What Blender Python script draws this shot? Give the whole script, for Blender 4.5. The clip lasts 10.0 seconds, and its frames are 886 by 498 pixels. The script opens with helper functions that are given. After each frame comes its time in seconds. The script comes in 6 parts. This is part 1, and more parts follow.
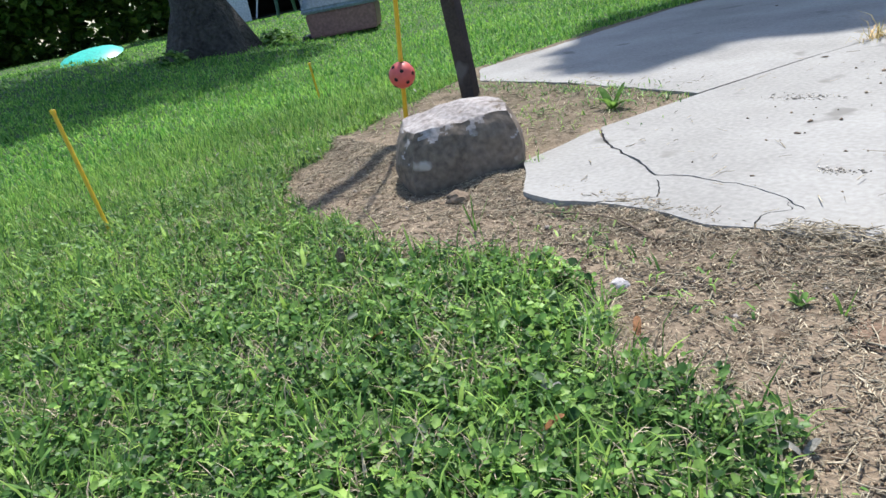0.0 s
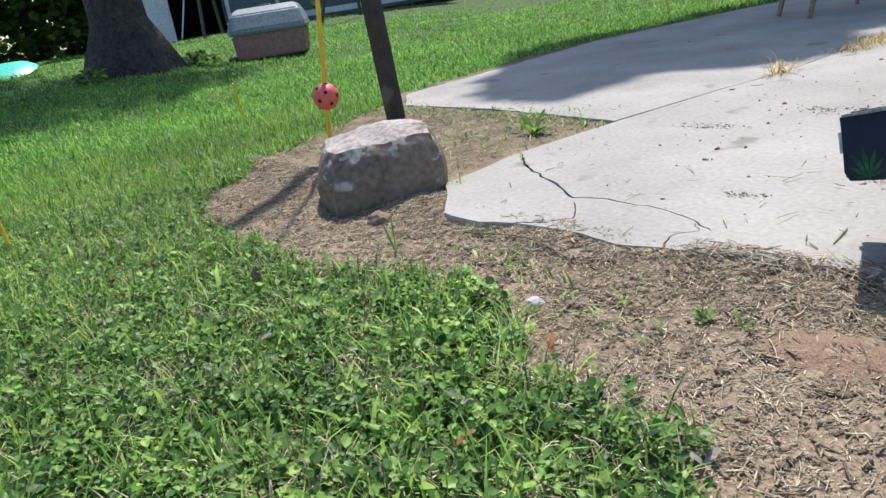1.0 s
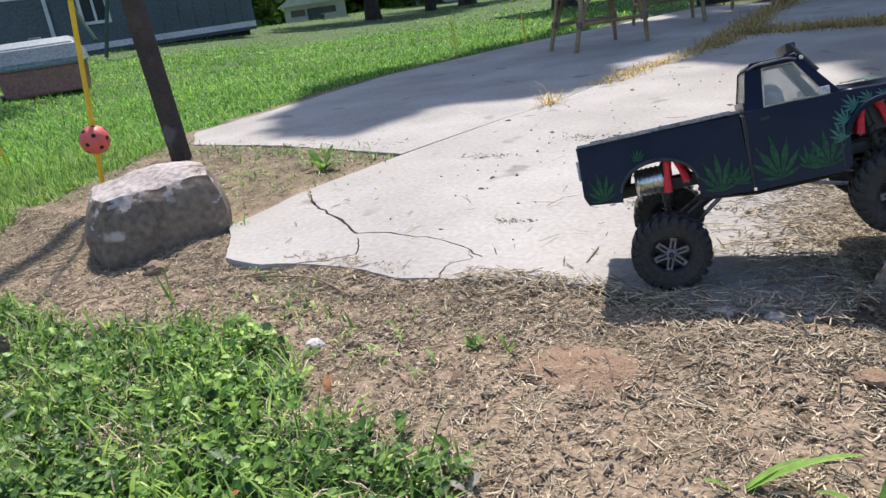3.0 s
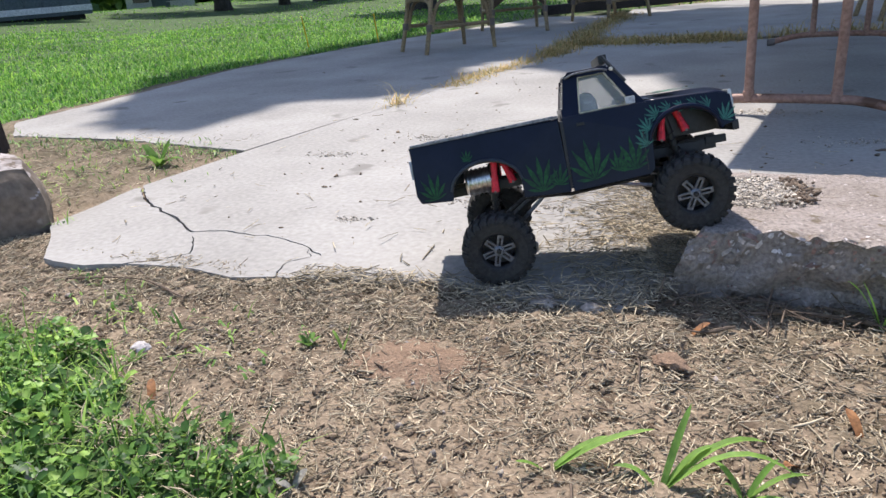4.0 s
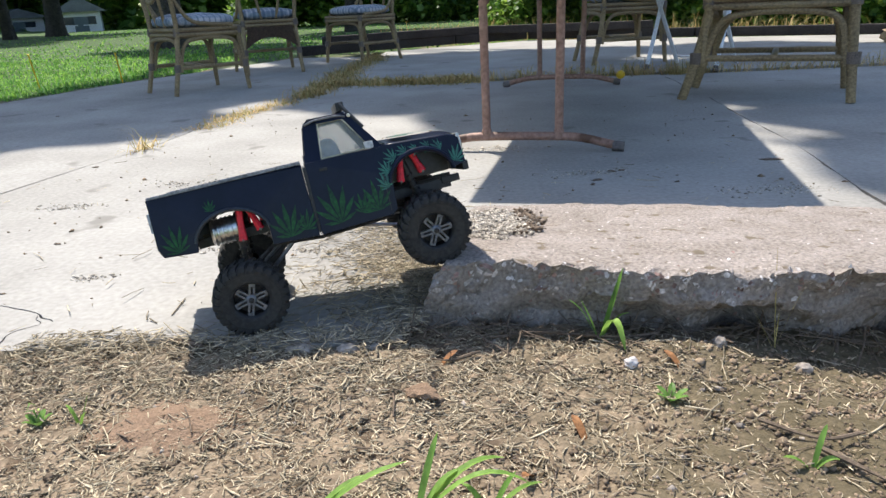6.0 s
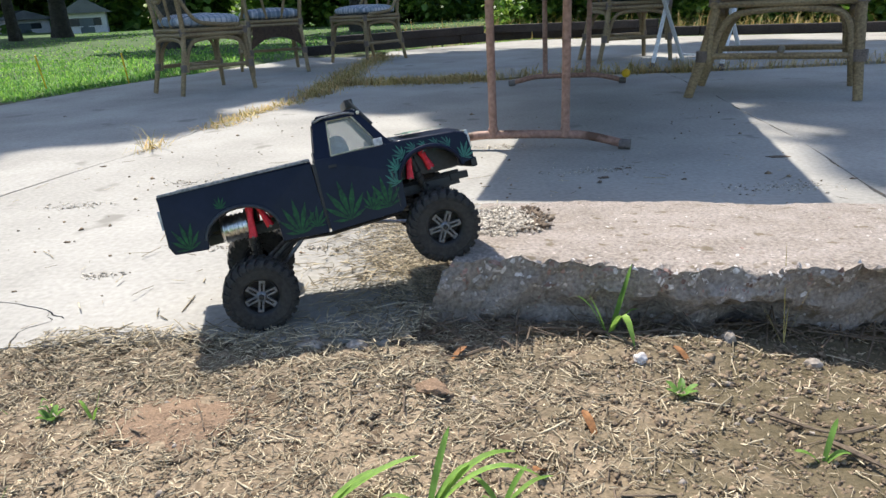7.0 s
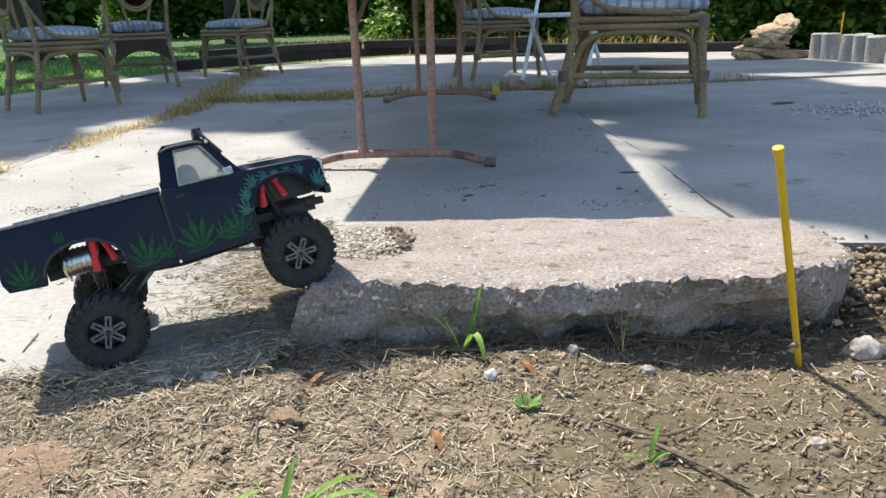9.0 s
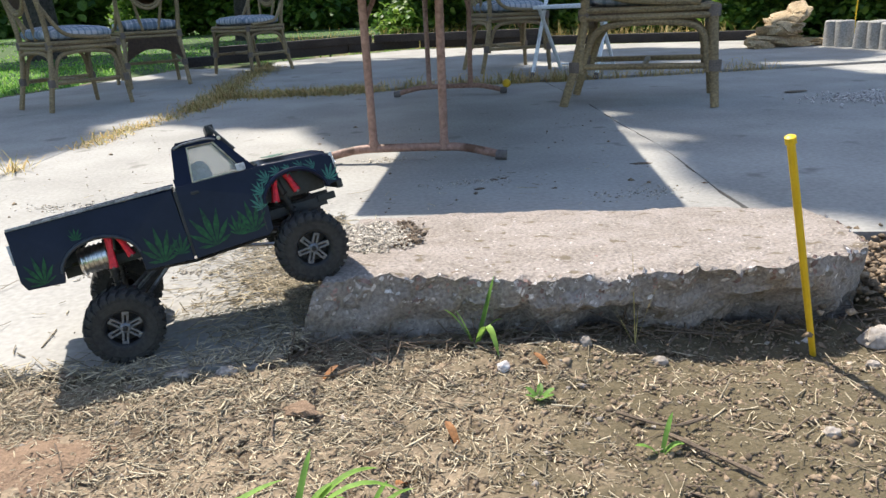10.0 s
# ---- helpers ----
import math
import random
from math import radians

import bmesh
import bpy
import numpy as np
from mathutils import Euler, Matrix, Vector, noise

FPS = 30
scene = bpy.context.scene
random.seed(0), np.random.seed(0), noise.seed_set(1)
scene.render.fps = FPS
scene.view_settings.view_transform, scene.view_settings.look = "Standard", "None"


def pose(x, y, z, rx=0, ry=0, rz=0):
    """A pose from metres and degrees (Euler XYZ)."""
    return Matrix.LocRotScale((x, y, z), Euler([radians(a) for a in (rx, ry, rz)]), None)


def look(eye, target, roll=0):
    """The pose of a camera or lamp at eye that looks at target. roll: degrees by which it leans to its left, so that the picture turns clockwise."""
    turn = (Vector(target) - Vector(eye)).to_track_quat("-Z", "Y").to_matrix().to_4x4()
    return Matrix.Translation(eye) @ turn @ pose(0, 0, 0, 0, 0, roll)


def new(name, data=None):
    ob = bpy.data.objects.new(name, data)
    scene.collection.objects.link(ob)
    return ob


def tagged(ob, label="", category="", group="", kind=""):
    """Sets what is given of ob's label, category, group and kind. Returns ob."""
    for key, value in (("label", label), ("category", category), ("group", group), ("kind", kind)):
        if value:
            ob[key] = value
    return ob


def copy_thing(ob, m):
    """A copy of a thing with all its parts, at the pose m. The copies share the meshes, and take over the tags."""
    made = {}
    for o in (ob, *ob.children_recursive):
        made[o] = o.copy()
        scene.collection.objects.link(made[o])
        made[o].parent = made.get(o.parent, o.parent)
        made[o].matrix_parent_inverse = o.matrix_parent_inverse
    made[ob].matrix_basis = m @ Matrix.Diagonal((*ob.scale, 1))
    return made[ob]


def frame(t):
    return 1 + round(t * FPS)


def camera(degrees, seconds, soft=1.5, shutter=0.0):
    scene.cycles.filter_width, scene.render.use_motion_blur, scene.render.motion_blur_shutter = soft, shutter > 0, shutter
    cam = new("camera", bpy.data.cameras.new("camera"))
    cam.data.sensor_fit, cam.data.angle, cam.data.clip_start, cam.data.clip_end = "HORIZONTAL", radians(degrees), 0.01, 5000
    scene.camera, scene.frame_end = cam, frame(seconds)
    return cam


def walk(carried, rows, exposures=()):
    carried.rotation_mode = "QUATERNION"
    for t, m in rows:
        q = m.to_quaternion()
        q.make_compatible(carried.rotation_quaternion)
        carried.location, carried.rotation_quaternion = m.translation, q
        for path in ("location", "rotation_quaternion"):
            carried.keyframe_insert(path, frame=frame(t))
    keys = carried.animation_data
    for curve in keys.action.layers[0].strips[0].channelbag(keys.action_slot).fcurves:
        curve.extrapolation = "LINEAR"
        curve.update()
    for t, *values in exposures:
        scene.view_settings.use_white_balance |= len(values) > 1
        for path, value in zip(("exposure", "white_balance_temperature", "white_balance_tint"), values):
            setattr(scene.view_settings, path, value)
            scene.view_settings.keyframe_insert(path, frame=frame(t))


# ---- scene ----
cam = camera(63.2, 10.0)
PATH = [
    (0, (-0.0252, -0.1240, 0.5035), (-1.5662, 0.9367, -0.2038), -11.39),
    (0.5, (-0.0184, -0.1190, 0.4949), (-1.5148, 1.0365, -0.1577), -9.66),
    (1, (-0.0125, -0.1109, 0.4863), (-1.4388, 1.1194, -0.1856), -9.05),
    (1.5, (0.0020, -0.1026, 0.4876), (-1.4024, 1.1496, -0.1886), -9.58),
    (2, (0.0123, -0.0984, 0.4881), (-1.3598, 1.1939, -0.1821), -9.21),
    (2.5, (0.0206, -0.0830, 0.4885), (-1.2522, 1.3198, -0.1556), -9.70),
    (3, (0.0412, -0.0562, 0.4882), (-1.0102, 1.5094, -0.1761), -8.35),
    (3.2, (0.0558, -0.0582, 0.4907), (-0.8950, 1.5756, -0.1621), -6.99),
    (4.3, (0.0907, -0.0489, 0.4859), (-0.4624, 1.7361, -0.2280), -3.89),
    (4.5, (0.1012, -0.0468, 0.4895), (-0.3099, 1.7835, -0.2054), -3.26),
    (5, (0.1197, -0.0499, 0.4887), (-0.0752, 1.8228, -0.1854), -2.80),
    (5.5, (0.1199, -0.0540, 0.4929), (-0.0113, 1.8206, -0.1901), -2.68),
    (5.7, (0.1222, -0.0529, 0.4969), (0.0093, 1.8341, -0.1551), -2.76),
    (6.8, (0.1171, -0.0580, 0.5003), (0.0265, 1.8321, -0.1477), -2.45),
    (7, (0.1149, -0.0591, 0.4953), (0.0012, 1.8289, -0.1537), -2.86),
    (7.5, (0.1200, -0.0612, 0.4951), (-0.0048, 1.8248, -0.1564), -3.56),
    (8, (0.1202, -0.0601, 0.5002), (0.0090, 1.8165, -0.1828), -2.68),
    (8.5, (0.1551, -0.0712, 0.5174), (0.2129, 1.8294, -0.1025), -2.57),
    (9, (0.1717, -0.0773, 0.5198), (0.3652, 1.8111, -0.1090), -1.80),
    (9.5, (0.1697, -0.0773, 0.5220), (0.3624, 1.8132, -0.1038), -2.30),
    (10, (0.1717, -0.0825, 0.5209), (0.3305, 1.8038, -0.1233), -2.73),
]
walk(cam, [(t, look(eye, target, roll)) for t, eye, target, roll in PATH], [(0.0, 0.60, 6050, 10), (1.0, 0.56, 6250, 12), (2.5, 0.60, 6450, 15), (3.2, 0.64, 6400, 16), (4.5, 0.60, 6300, 14), (5.5, 0.78, 6450, 11), (7.5, 0.80, 6550, 9),
      (8.5, 0.78, 6480, 9.5), (9.3, 0.96, 6600, 8), (10.0, 0.88, 6600, 9)])

# world, sun
SUN = Vector((0.30, -0.47, -1.0)).normalized()
world = bpy.data.worlds.new("sky")
scene.world = world
world.use_nodes = True
sky = world.node_tree.nodes.new("ShaderNodeTexSky")
sky.sky_type = "NISHITA"
sky.sun_disc = False
sky.sun_elevation = math.asin(-SUN.z)
sky.sun_rotation = math.atan2(-SUN.x, -SUN.y)
background = world.node_tree.nodes["Background"]
background.inputs["Strength"].default_value = 0.15
world.node_tree.links.new(sky.outputs[0], background.inputs["Color"])
sun = new("sun", bpy.data.lights.new("sun", "SUN"))
sun.data.energy, sun.data.angle, sun.data.color = 4.4, radians(1.1), (1.0, 0.95, 0.87)
sun.matrix_world = look((-4, 4, 10), Vector((-4, 4, 10)) + SUN)


# ---- materials ----
def surface(name, dark, light, scale=6.0, fine=90.0, rough=0.8, metal=0.0, bump=0.3, relief=0.004, spots=None, spot_scale=30.0,
            spot_size=0.62, leafy=0.0, vary=0.0, island=0.0, gloss=0.5, grain=0.5):
    """A material with two scales of colour noise, fine relief, optional spots, see-through leaves and random pieces."""
    m = bpy.data.materials.new(name)
    m.use_nodes = True
    n, link = m.node_tree.nodes, m.node_tree.links.new
    bsdf = n["Principled BSDF"]
    co = n.new("ShaderNodeTexCoord").outputs["Object"]

    def noisy(s, detail):
        t = n.new("ShaderNodeTexNoise")
        t.inputs["Scale"].default_value, t.inputs["Detail"].default_value = s, detail
        link(co, t.inputs["Vector"])
        return t.outputs["Fac"]

    def mix(fac, a, b, kind="MIX"):
        x = n.new("ShaderNodeMix")
        x.data_type, x.blend_type = "RGBA", kind
        for sock, v in ((x.inputs[0], fac), (x.inputs[6], a), (x.inputs[7], b)):
            if isinstance(v, (tuple, float, int)):
                sock.default_value = (*v, 1) if isinstance(v, tuple) else v
            else:
                link(v, sock)
        return x.outputs[2]

    def ramp(fac, lo, hi):
        r = n.new("ShaderNodeMapRange")
        r.inputs["From Min"].default_value, r.inputs["From Max"].default_value = lo, hi
        link(fac, r.inputs["Value"])
        return r.outputs["Result"]

    large, small = noisy(scale, 5), noisy(fine, 4)
    col = mix(ramp(large, 0.35, 0.65), dark, light)
    col = mix(grain, col, mix(ramp(small, 0.3, 0.7), tuple(0.55 * c for c in dark), tuple(min(1, 1.35 * c) for c in light)))
    if spots:
        col = mix(ramp(noisy(spot_scale, 3), spot_size, spot_size + 0.06), col, spots)
    if island or vary:
        rand = n.new("ShaderNodeNewGeometry").outputs["Random Per Island"] if island else n.new("ShaderNodeObjectInfo").outputs["Random"]
        hsv = n.new("ShaderNodeHueSaturation")
        link(col, hsv.inputs["Color"])
        amount = island or vary
        v = n.new("ShaderNodeMapRange")
        v.inputs["To Min"].default_value, v.inputs["To Max"].default_value = 1 - amount, 1 + amount
        link(rand, v.inputs["Value"])
        link(v.outputs["Result"], hsv.inputs["Value"])
        if leafy:
            h = n.new("ShaderNodeMapRange")
            h.inputs["To Min"].default_value, h.inputs["To Max"].default_value = 0.53, 0.47
            link(rand, h.inputs["Value"])
            link(h.outputs["Result"], hsv.inputs["Hue"])
        col = hsv.outputs["Color"]
    link(col, bsdf.inputs["Base Color"])
    bsdf.inputs["Roughness"].default_value, bsdf.inputs["Metallic"].default_value = rough, metal
    bsdf.inputs["Specular IOR Level"].default_value = gloss
    if bump:
        b = n.new("ShaderNodeBump")
        b.inputs["Strength"].default_value, b.inputs["Distance"].default_value = bump, relief
        link(small, b.inputs["Height"])
        link(b.outputs["Normal"], bsdf.inputs["Normal"])
    if leafy:
        t = n.new("ShaderNodeBsdfTranslucent")
        link(col, t.inputs["Color"])
        s = n.new("ShaderNodeMixShader")
        s.inputs[0].default_value = leafy
        link(bsdf.outputs[0], s.inputs[1])
        link(t.outputs[0], s.inputs[2])
        link(s.outputs[0], n["Material Output"].inputs["Surface"])
    return m


CONCRETE = surface("concrete", (0.250, 0.236, 0.213), (0.362, 0.345, 0.316), 2.2, 75, 0.9, bump=0.2, relief=0.0014, spots=(0.205, 0.192, 0.17), spot_scale=5, spot_size=0.645, grain=0.24)
STEP = surface("weathered_aggregate_concrete", (0.19, 0.158, 0.13), (0.325, 0.28, 0.25), 11, 150, 0.95, bump=1.0, relief=0.006, spots=(0.15, 0.118, 0.082), spot_scale=24, spot_size=0.62, grain=0.55)
AGGREGATE = surface("aggregate_pebbles", (0.20, 0.166, 0.142), (0.42, 0.365, 0.33), 30, 200, 0.8, bump=0.3, island=0.5)
CHIP = surface("pale_quartz_chip", (0.36, 0.32, 0.305), (0.66, 0.61, 0.585), 40, 200, 0.6, bump=0.2, island=0.3)
RED_CHIP = surface("reddish_stone_chip", (0.14, 0.075, 0.06), (0.30, 0.19, 0.16), 40, 200, 0.7, bump=0.2, island=0.4)
SPALL = surface("crumbled_concrete", (0.28, 0.24, 0.19), (0.50, 0.45, 0.38), 30, 140, 0.95, bump=0.5, island=0.5)
PALE_TOP = surface("worn_pale_concrete", (0.19, 0.155, 0.135), (0.42, 0.38, 0.355), 16, 90, 0.92, bump=0.4, relief=0.004)
SCUFF = surface("scuffed_navy_paint", (0.004, 0.007, 0.016), (0.035, 0.045, 0.055), 50, 180, 0.4, bump=0.05)
PIER = surface("cast_concrete_stained", (0.11, 0.084, 0.062), (0.21, 0.168, 0.13), 5, 70, 0.92, bump=0.35, relief=0.004, spots=(0.42, 0.38, 0.33), spot_scale=12, spot_size=0.64)
STRAW = surface("dry_straw", (0.21, 0.165, 0.105), (0.47, 0.395, 0.275), 25, 120, 0.8, bump=0, island=0.65, gloss=0.25)
TWIG = surface("twig_bark", (0.09, 0.065, 0.045), (0.18, 0.13, 0.09), 30, 150, 0.9)
PEBBLE = surface("pebble_stone", (0.19, 0.155, 0.125), (0.38, 0.33, 0.285), 20, 120, 0.85, bump=0.4, island=0.35)
CLOD = surface("soil_clod", (0.14, 0.10, 0.065), (0.26, 0.19, 0.125), 30, 160, 0.95, bump=0.6, island=0.4)
BLADE = surface("grass_blade", (0.085, 0.188, 0.034), (0.27, 0.45, 0.095), 1.3, 40, 0.5, bump=0, leafy=0.40, island=0.65, gloss=0.22)
CLOVER = surface("weed_leaf", (0.042, 0.108, 0.028), (0.19, 0.35, 0.075), 3, 60, 0.45, bump=0, leafy=0.34, island=0.75, gloss=0.25)
FAR_GRASS = surface("far_grass", (0.082, 0.215, 0.034), (0.24, 0.48, 0.085), 0.8, 30, 0.6, bump=0, leafy=0.42, island=0.45, gloss=0.2)
DRY_GRASS = surface("dry_grass", (0.30, 0.22, 0.07), (0.58, 0.45, 0.17), 5, 80, 0.7, bump=0, leafy=0.25, island=0.45)
LEAF = surface("tree_leaf", (0.058, 0.125, 0.02), (0.18, 0.32, 0.05), 0.8, 12, 0.5, bump=0, leafy=0.5, island=0.55)
BARK = surface("tree_bark", (0.026, 0.022, 0.019), (0.085, 0.074, 0.062), 7, 26, 0.95, bump=1.0, relief=0.09)
YELLOW = surface("yellow_plastic", (0.72, 0.43, 0.012), (0.80, 0.50, 0.02), 20, 200, 0.45, bump=0.05, grain=0.1)
CORAL = surface("coral_plastic", (0.62, 0.105, 0.085), (0.74, 0.14, 0.115), 30, 200, 0.5, bump=0.05, grain=0.08)
HOLE_SHADE = surface("dark_inside", (0.02, 0.012, 0.01), (0.03, 0.02, 0.015), 30, 100, 0.9, bump=0)
POST = surface("weathered_post_wood", (0.034, 0.026, 0.024), (0.075, 0.055, 0.05), 8, 90, 0.85, bump=0.7, relief=0.003, spots=(0.11, 0.10, 0.10), spot_scale=5, spot_size=0.6, grain=0.3)
RATTAN = surface("weathered_rattan", (0.135, 0.09, 0.042), (0.33, 0.24, 0.125), 7, 120, 0.6, bump=0.4, relief=0.002)
WRAP = surface("cane_wrap", (0.10, 0.075, 0.06), (0.18, 0.14, 0.115), 40, 220, 0.7, bump=0.7, relief=0.002)
WICKER = surface("woven_wicker", (0.07, 0.045, 0.03), (0.16, 0.10, 0.065), 60, 260, 0.8, bump=1.0, relief=0.004)
TUBE = surface("rusty_painted_tube", (0.24, 0.125, 0.085), (0.36, 0.215, 0.165), 6, 70, 0.6, bump=0.4, relief=0.002, spots=(0.12, 0.06, 0.035), spot_scale=10, spot_size=0.6)
RUBBER_CAP = surface("grey_rubber_cap", (0.10, 0.085, 0.08), (0.17, 0.15, 0.14), 20, 100, 0.8)
WOOD = surface("grey_table_board", (0.14, 0.115, 0.09), (0.26, 0.22, 0.18), 5, 70, 0.8)
WHITE = surface("white_painted_metal", (0.70, 0.72, 0.75), (0.82, 0.83, 0.85), 6, 90, 0.45, bump=0.1)
TIMBER = surface("dark_landscape_timber", (0.014, 0.011, 0.010), (0.042, 0.035, 0.032), 5, 70, 0.9, bump=0.8, relief=0.006)
SANDSTONE = surface("tan_layered_rock", (0.30, 0.20, 0.10), (0.55, 0.42, 0.26), 7, 60, 0.9, bump=0.9, relief=0.02)
BLOCK = surface("grey_concrete_block", (0.25, 0.235, 0.215), (0.40, 0.38, 0.35), 6, 80, 0.9, bump=0.5)
SHED = surface("slate_blue_siding", (0.075, 0.10, 0.115), (0.12, 0.15, 0.165), 1.5, 30, 0.75, bump=0.3)
TRIM = surface("white_trim", (0.55, 0.57, 0.60), (0.75, 0.76, 0.78), 3, 40, 0.6, bump=0.1)
# near-black: the shade behind the doorway is put into this colour
SHED_SHADE = surface("dark_shed_inside", (0.02, 0.02, 0.022), (0.04, 0.038, 0.036), 2, 20, 0.9)
ROOF = surface("grey_roof", (0.10, 0.105, 0.11), (0.18, 0.185, 0.19), 2, 30, 0.8)
DOG_ROOF = surface("grey_blue_moulded_plastic", (0.14, 0.175, 0.20), (0.20, 0.24, 0.265), 3, 50, 0.5, bump=0.15)
DOG_BASE = surface("mauve_brown_moulded_plastic", (0.21, 0.098, 0.088), (0.28, 0.14, 0.125), 3, 50, 0.55, bump=0.15)
TEAL = surface("teal_plastic_saucer", (0.03, 0.42, 0.30), (0.06, 0.55, 0.42), 4, 40, 0.4, bump=0.1)
GREEN_TUBE = surface("dark_green_tube", (0.015, 0.05, 0.03), (0.03, 0.085, 0.05), 5, 60, 0.5)
PALE_LEAF = surface("pale_dry_leaf", (0.22, 0.205, 0.175), (0.38, 0.36, 0.31), 40, 160, 0.7, bump=0.3, leafy=0.2)
BROWN_LEAF = surface("brown_dry_leaf", (0.17, 0.07, 0.025), (0.34, 0.15, 0.05), 40, 160, 0.75, bump=0.3)
SAND = surface("sandy_ant_soil", (0.17, 0.108, 0.068), (0.255, 0.168, 0.108), 40, 260, 0.95, bump=0.9, relief=0.004)
# truck
PAINT = surface("navy_airbrushed_paint", (0.004, 0.007, 0.020), (0.008, 0.012, 0.030), 18, 120, 0.3, bump=0.03, relief=0.001, gloss=0.22, grain=0.2)
# near-black with pale patches that stand in for sun glints on rails and roof
GLINT_EDGE = surface("scuffed_black_edge", (0.03, 0.032, 0.04), (0.30, 0.30, 0.31), 45, 240, 0.3, bump=0.1)
LEAF_PAINT = surface("green_airbrushed_leaf", (0.004, 0.020, 0.020), (0.012, 0.095, 0.028), 40, 160, 0.38, bump=0, gloss=0.25)
TURQUOISE = surface("turquoise_airbrushed_leaf", (0.006, 0.03, 0.04), (0.03, 0.20, 0.13), 45, 130, 0.34, bump=0)
BLACK = surface("black_plastic", (0.010, 0.010, 0.011), (0.022, 0.022, 0.024), 30, 160, 0.5, bump=0.2, relief=0.001)
RUBBER = surface("tyre_rubber", (0.014, 0.014, 0.015), (0.040, 0.038, 0.036), 25, 160, 0.8, bump=0.3, relief=0.001)
RIM = surface("gunmetal_rim", (0.09, 0.108, 0.14), (0.22, 0.25, 0.295), 30, 200, 0.35, 0.6, bump=0.05)
ALLOY = surface("bare_aluminium", (0.55, 0.56, 0.58), (0.75, 0.76, 0.78), 30, 200, 0.3, 1.0, bump=0.05)
STEEL = surface("dark_steel", (0.10, 0.10, 0.11), (0.20, 0.20, 0.21), 40, 200, 0.4, 0.8, bump=0.1)
RED = surface("red_anodised", (0.62, 0.012, 0.03), (0.80, 0.03, 0.06), 40, 200, 0.4, 0.2, bump=0.05)
CHROME = surface("dull_chrome_plastic", (0.38, 0.36, 0.32), (0.60, 0.58, 0.54), 40, 200, 0.35, 0.6, bump=0.1)
MASK = surface("cream_window_edge", (0.40, 0.36, 0.24), (0.55, 0.50, 0.36), 30, 120, 0.6, bump=0)
SILVER = surface("pale_grey_plastic", (0.35, 0.36, 0.38), (0.55, 0.56, 0.58), 20, 120, 0.4)


def plaid():
    m = surface("plaid_cushion_fabric", (0.22, 0.25, 0.30), (0.36, 0.39, 0.44), 30, 300, 0.95, bump=0.5, relief=0.002)
    n, link = m.node_tree.nodes, m.node_tree.links.new
    bsdf = n["Principled BSDF"]
    col = bsdf.inputs["Base Color"].links[0].from_socket
    co = n.new("ShaderNodeTexCoord").outputs["Object"]
    for axis, tint, scale in (("X", (0.62, 0.58, 0.60), 9.0), ("Y", (0.07, 0.12, 0.17), 8.0), ("X", (0.09, 0.13, 0.19), 4.5)):
        w = n.new("ShaderNodeTexWave")
        w.bands_direction = axis
        w.inputs["Scale"].default_value, w.inputs["Distortion"].default_value = scale, 0.6
        link(co, w.inputs["Vector"])
        r = n.new("ShaderNodeMapRange")
        r.inputs["From Min"].default_value, r.inputs["From Max"].default_value, r.inputs["To Max"].default_value = 0.72, 0.9, 0.6
        link(w.outputs["Fac"], r.inputs["Value"])
        x = n.new("ShaderNodeMix")
        x.data_type = "RGBA"
        link(r.outputs["Result"], x.inputs[0])
        link(col, x.inputs[6])
        x.inputs[7].default_value = (*tint, 1)
        col = x.outputs[2]
    link(col, bsdf.inputs["Base Color"])
    return m


def glass(name, tint, alpha):
    m = bpy.data.materials.new(name)
    m.use_nodes = True
    n, link = m.node_tree.nodes, m.node_tree.links.new
    bsdf = n["Principled BSDF"]
    bsdf.inputs["Base Color"].default_value = (*tint, 1)
    bsdf.inputs["Roughness"].default_value = 0.12
    clear = n.new("ShaderNodeBsdfTransparent")
    s = n.new("ShaderNodeMixShader")
    s.inputs[0].default_value = alpha
    link(clear.outputs[0], s.inputs[1])
    link(bsdf.outputs[0], s.inputs[2])
    link(s.outputs[0], n["Material Output"].inputs["Surface"])
    return m


def soil():
    """Bare soil, turning to dark green where the lawn attribute says so."""
    m = surface("soil_ground", (0.138, 0.102, 0.066), (0.30, 0.226, 0.150), 5, 130, 0.95, bump=0.9, relief=0.006, spots=(0.11, 0.075, 0.045), spot_scale=22, spot_size=0.58)
    n, link = m.node_tree.nodes, m.node_tree.links.new
    bsdf = n["Principled BSDF"]
    col = bsdf.inputs["Base Color"].links[0].from_socket
    a = n.new("ShaderNodeAttribute")
    a.attribute_name = "lawn"
    t = n.new("ShaderNodeTexNoise")
    t.inputs["Scale"].default_value, t.inputs["Detail"].default_value = 2.0, 6
    link(n.new("ShaderNodeTexCoord").outputs["Object"], t.inputs["Vector"])
    g = n.new("ShaderNodeMix")
    g.data_type = "RGBA"
    # greens darkened to hold the shade among the grass blades
    g.inputs[6].default_value, g.inputs[7].default_value = (0.022, 0.042, 0.010, 1), (0.065, 0.125, 0.022, 1)
    link(t.outputs["Fac"], g.inputs[0])
    soil_dark = n.new("ShaderNodeAttribute")
    soil_dark.attribute_name = "moss"
    w = n.new("ShaderNodeMix")
    w.data_type = "RGBA"
    # moss brown, deepened so that the colour also carries dappled shade
    w.inputs[7].default_value = (0.074, 0.059, 0.027, 1)
    link(soil_dark.outputs["Fac"], w.inputs[0])
    link(col, w.inputs[6])
    col = w.outputs[2]
    x = n.new("ShaderNodeMix")
    x.data_type = "RGBA"
    link(a.outputs["Fac"], x.inputs[0])
    link(col, x.inputs[6])
    link(g.outputs[2], x.inputs[7])
    link(x.outputs[2], bsdf.inputs["Base Color"])
    return m


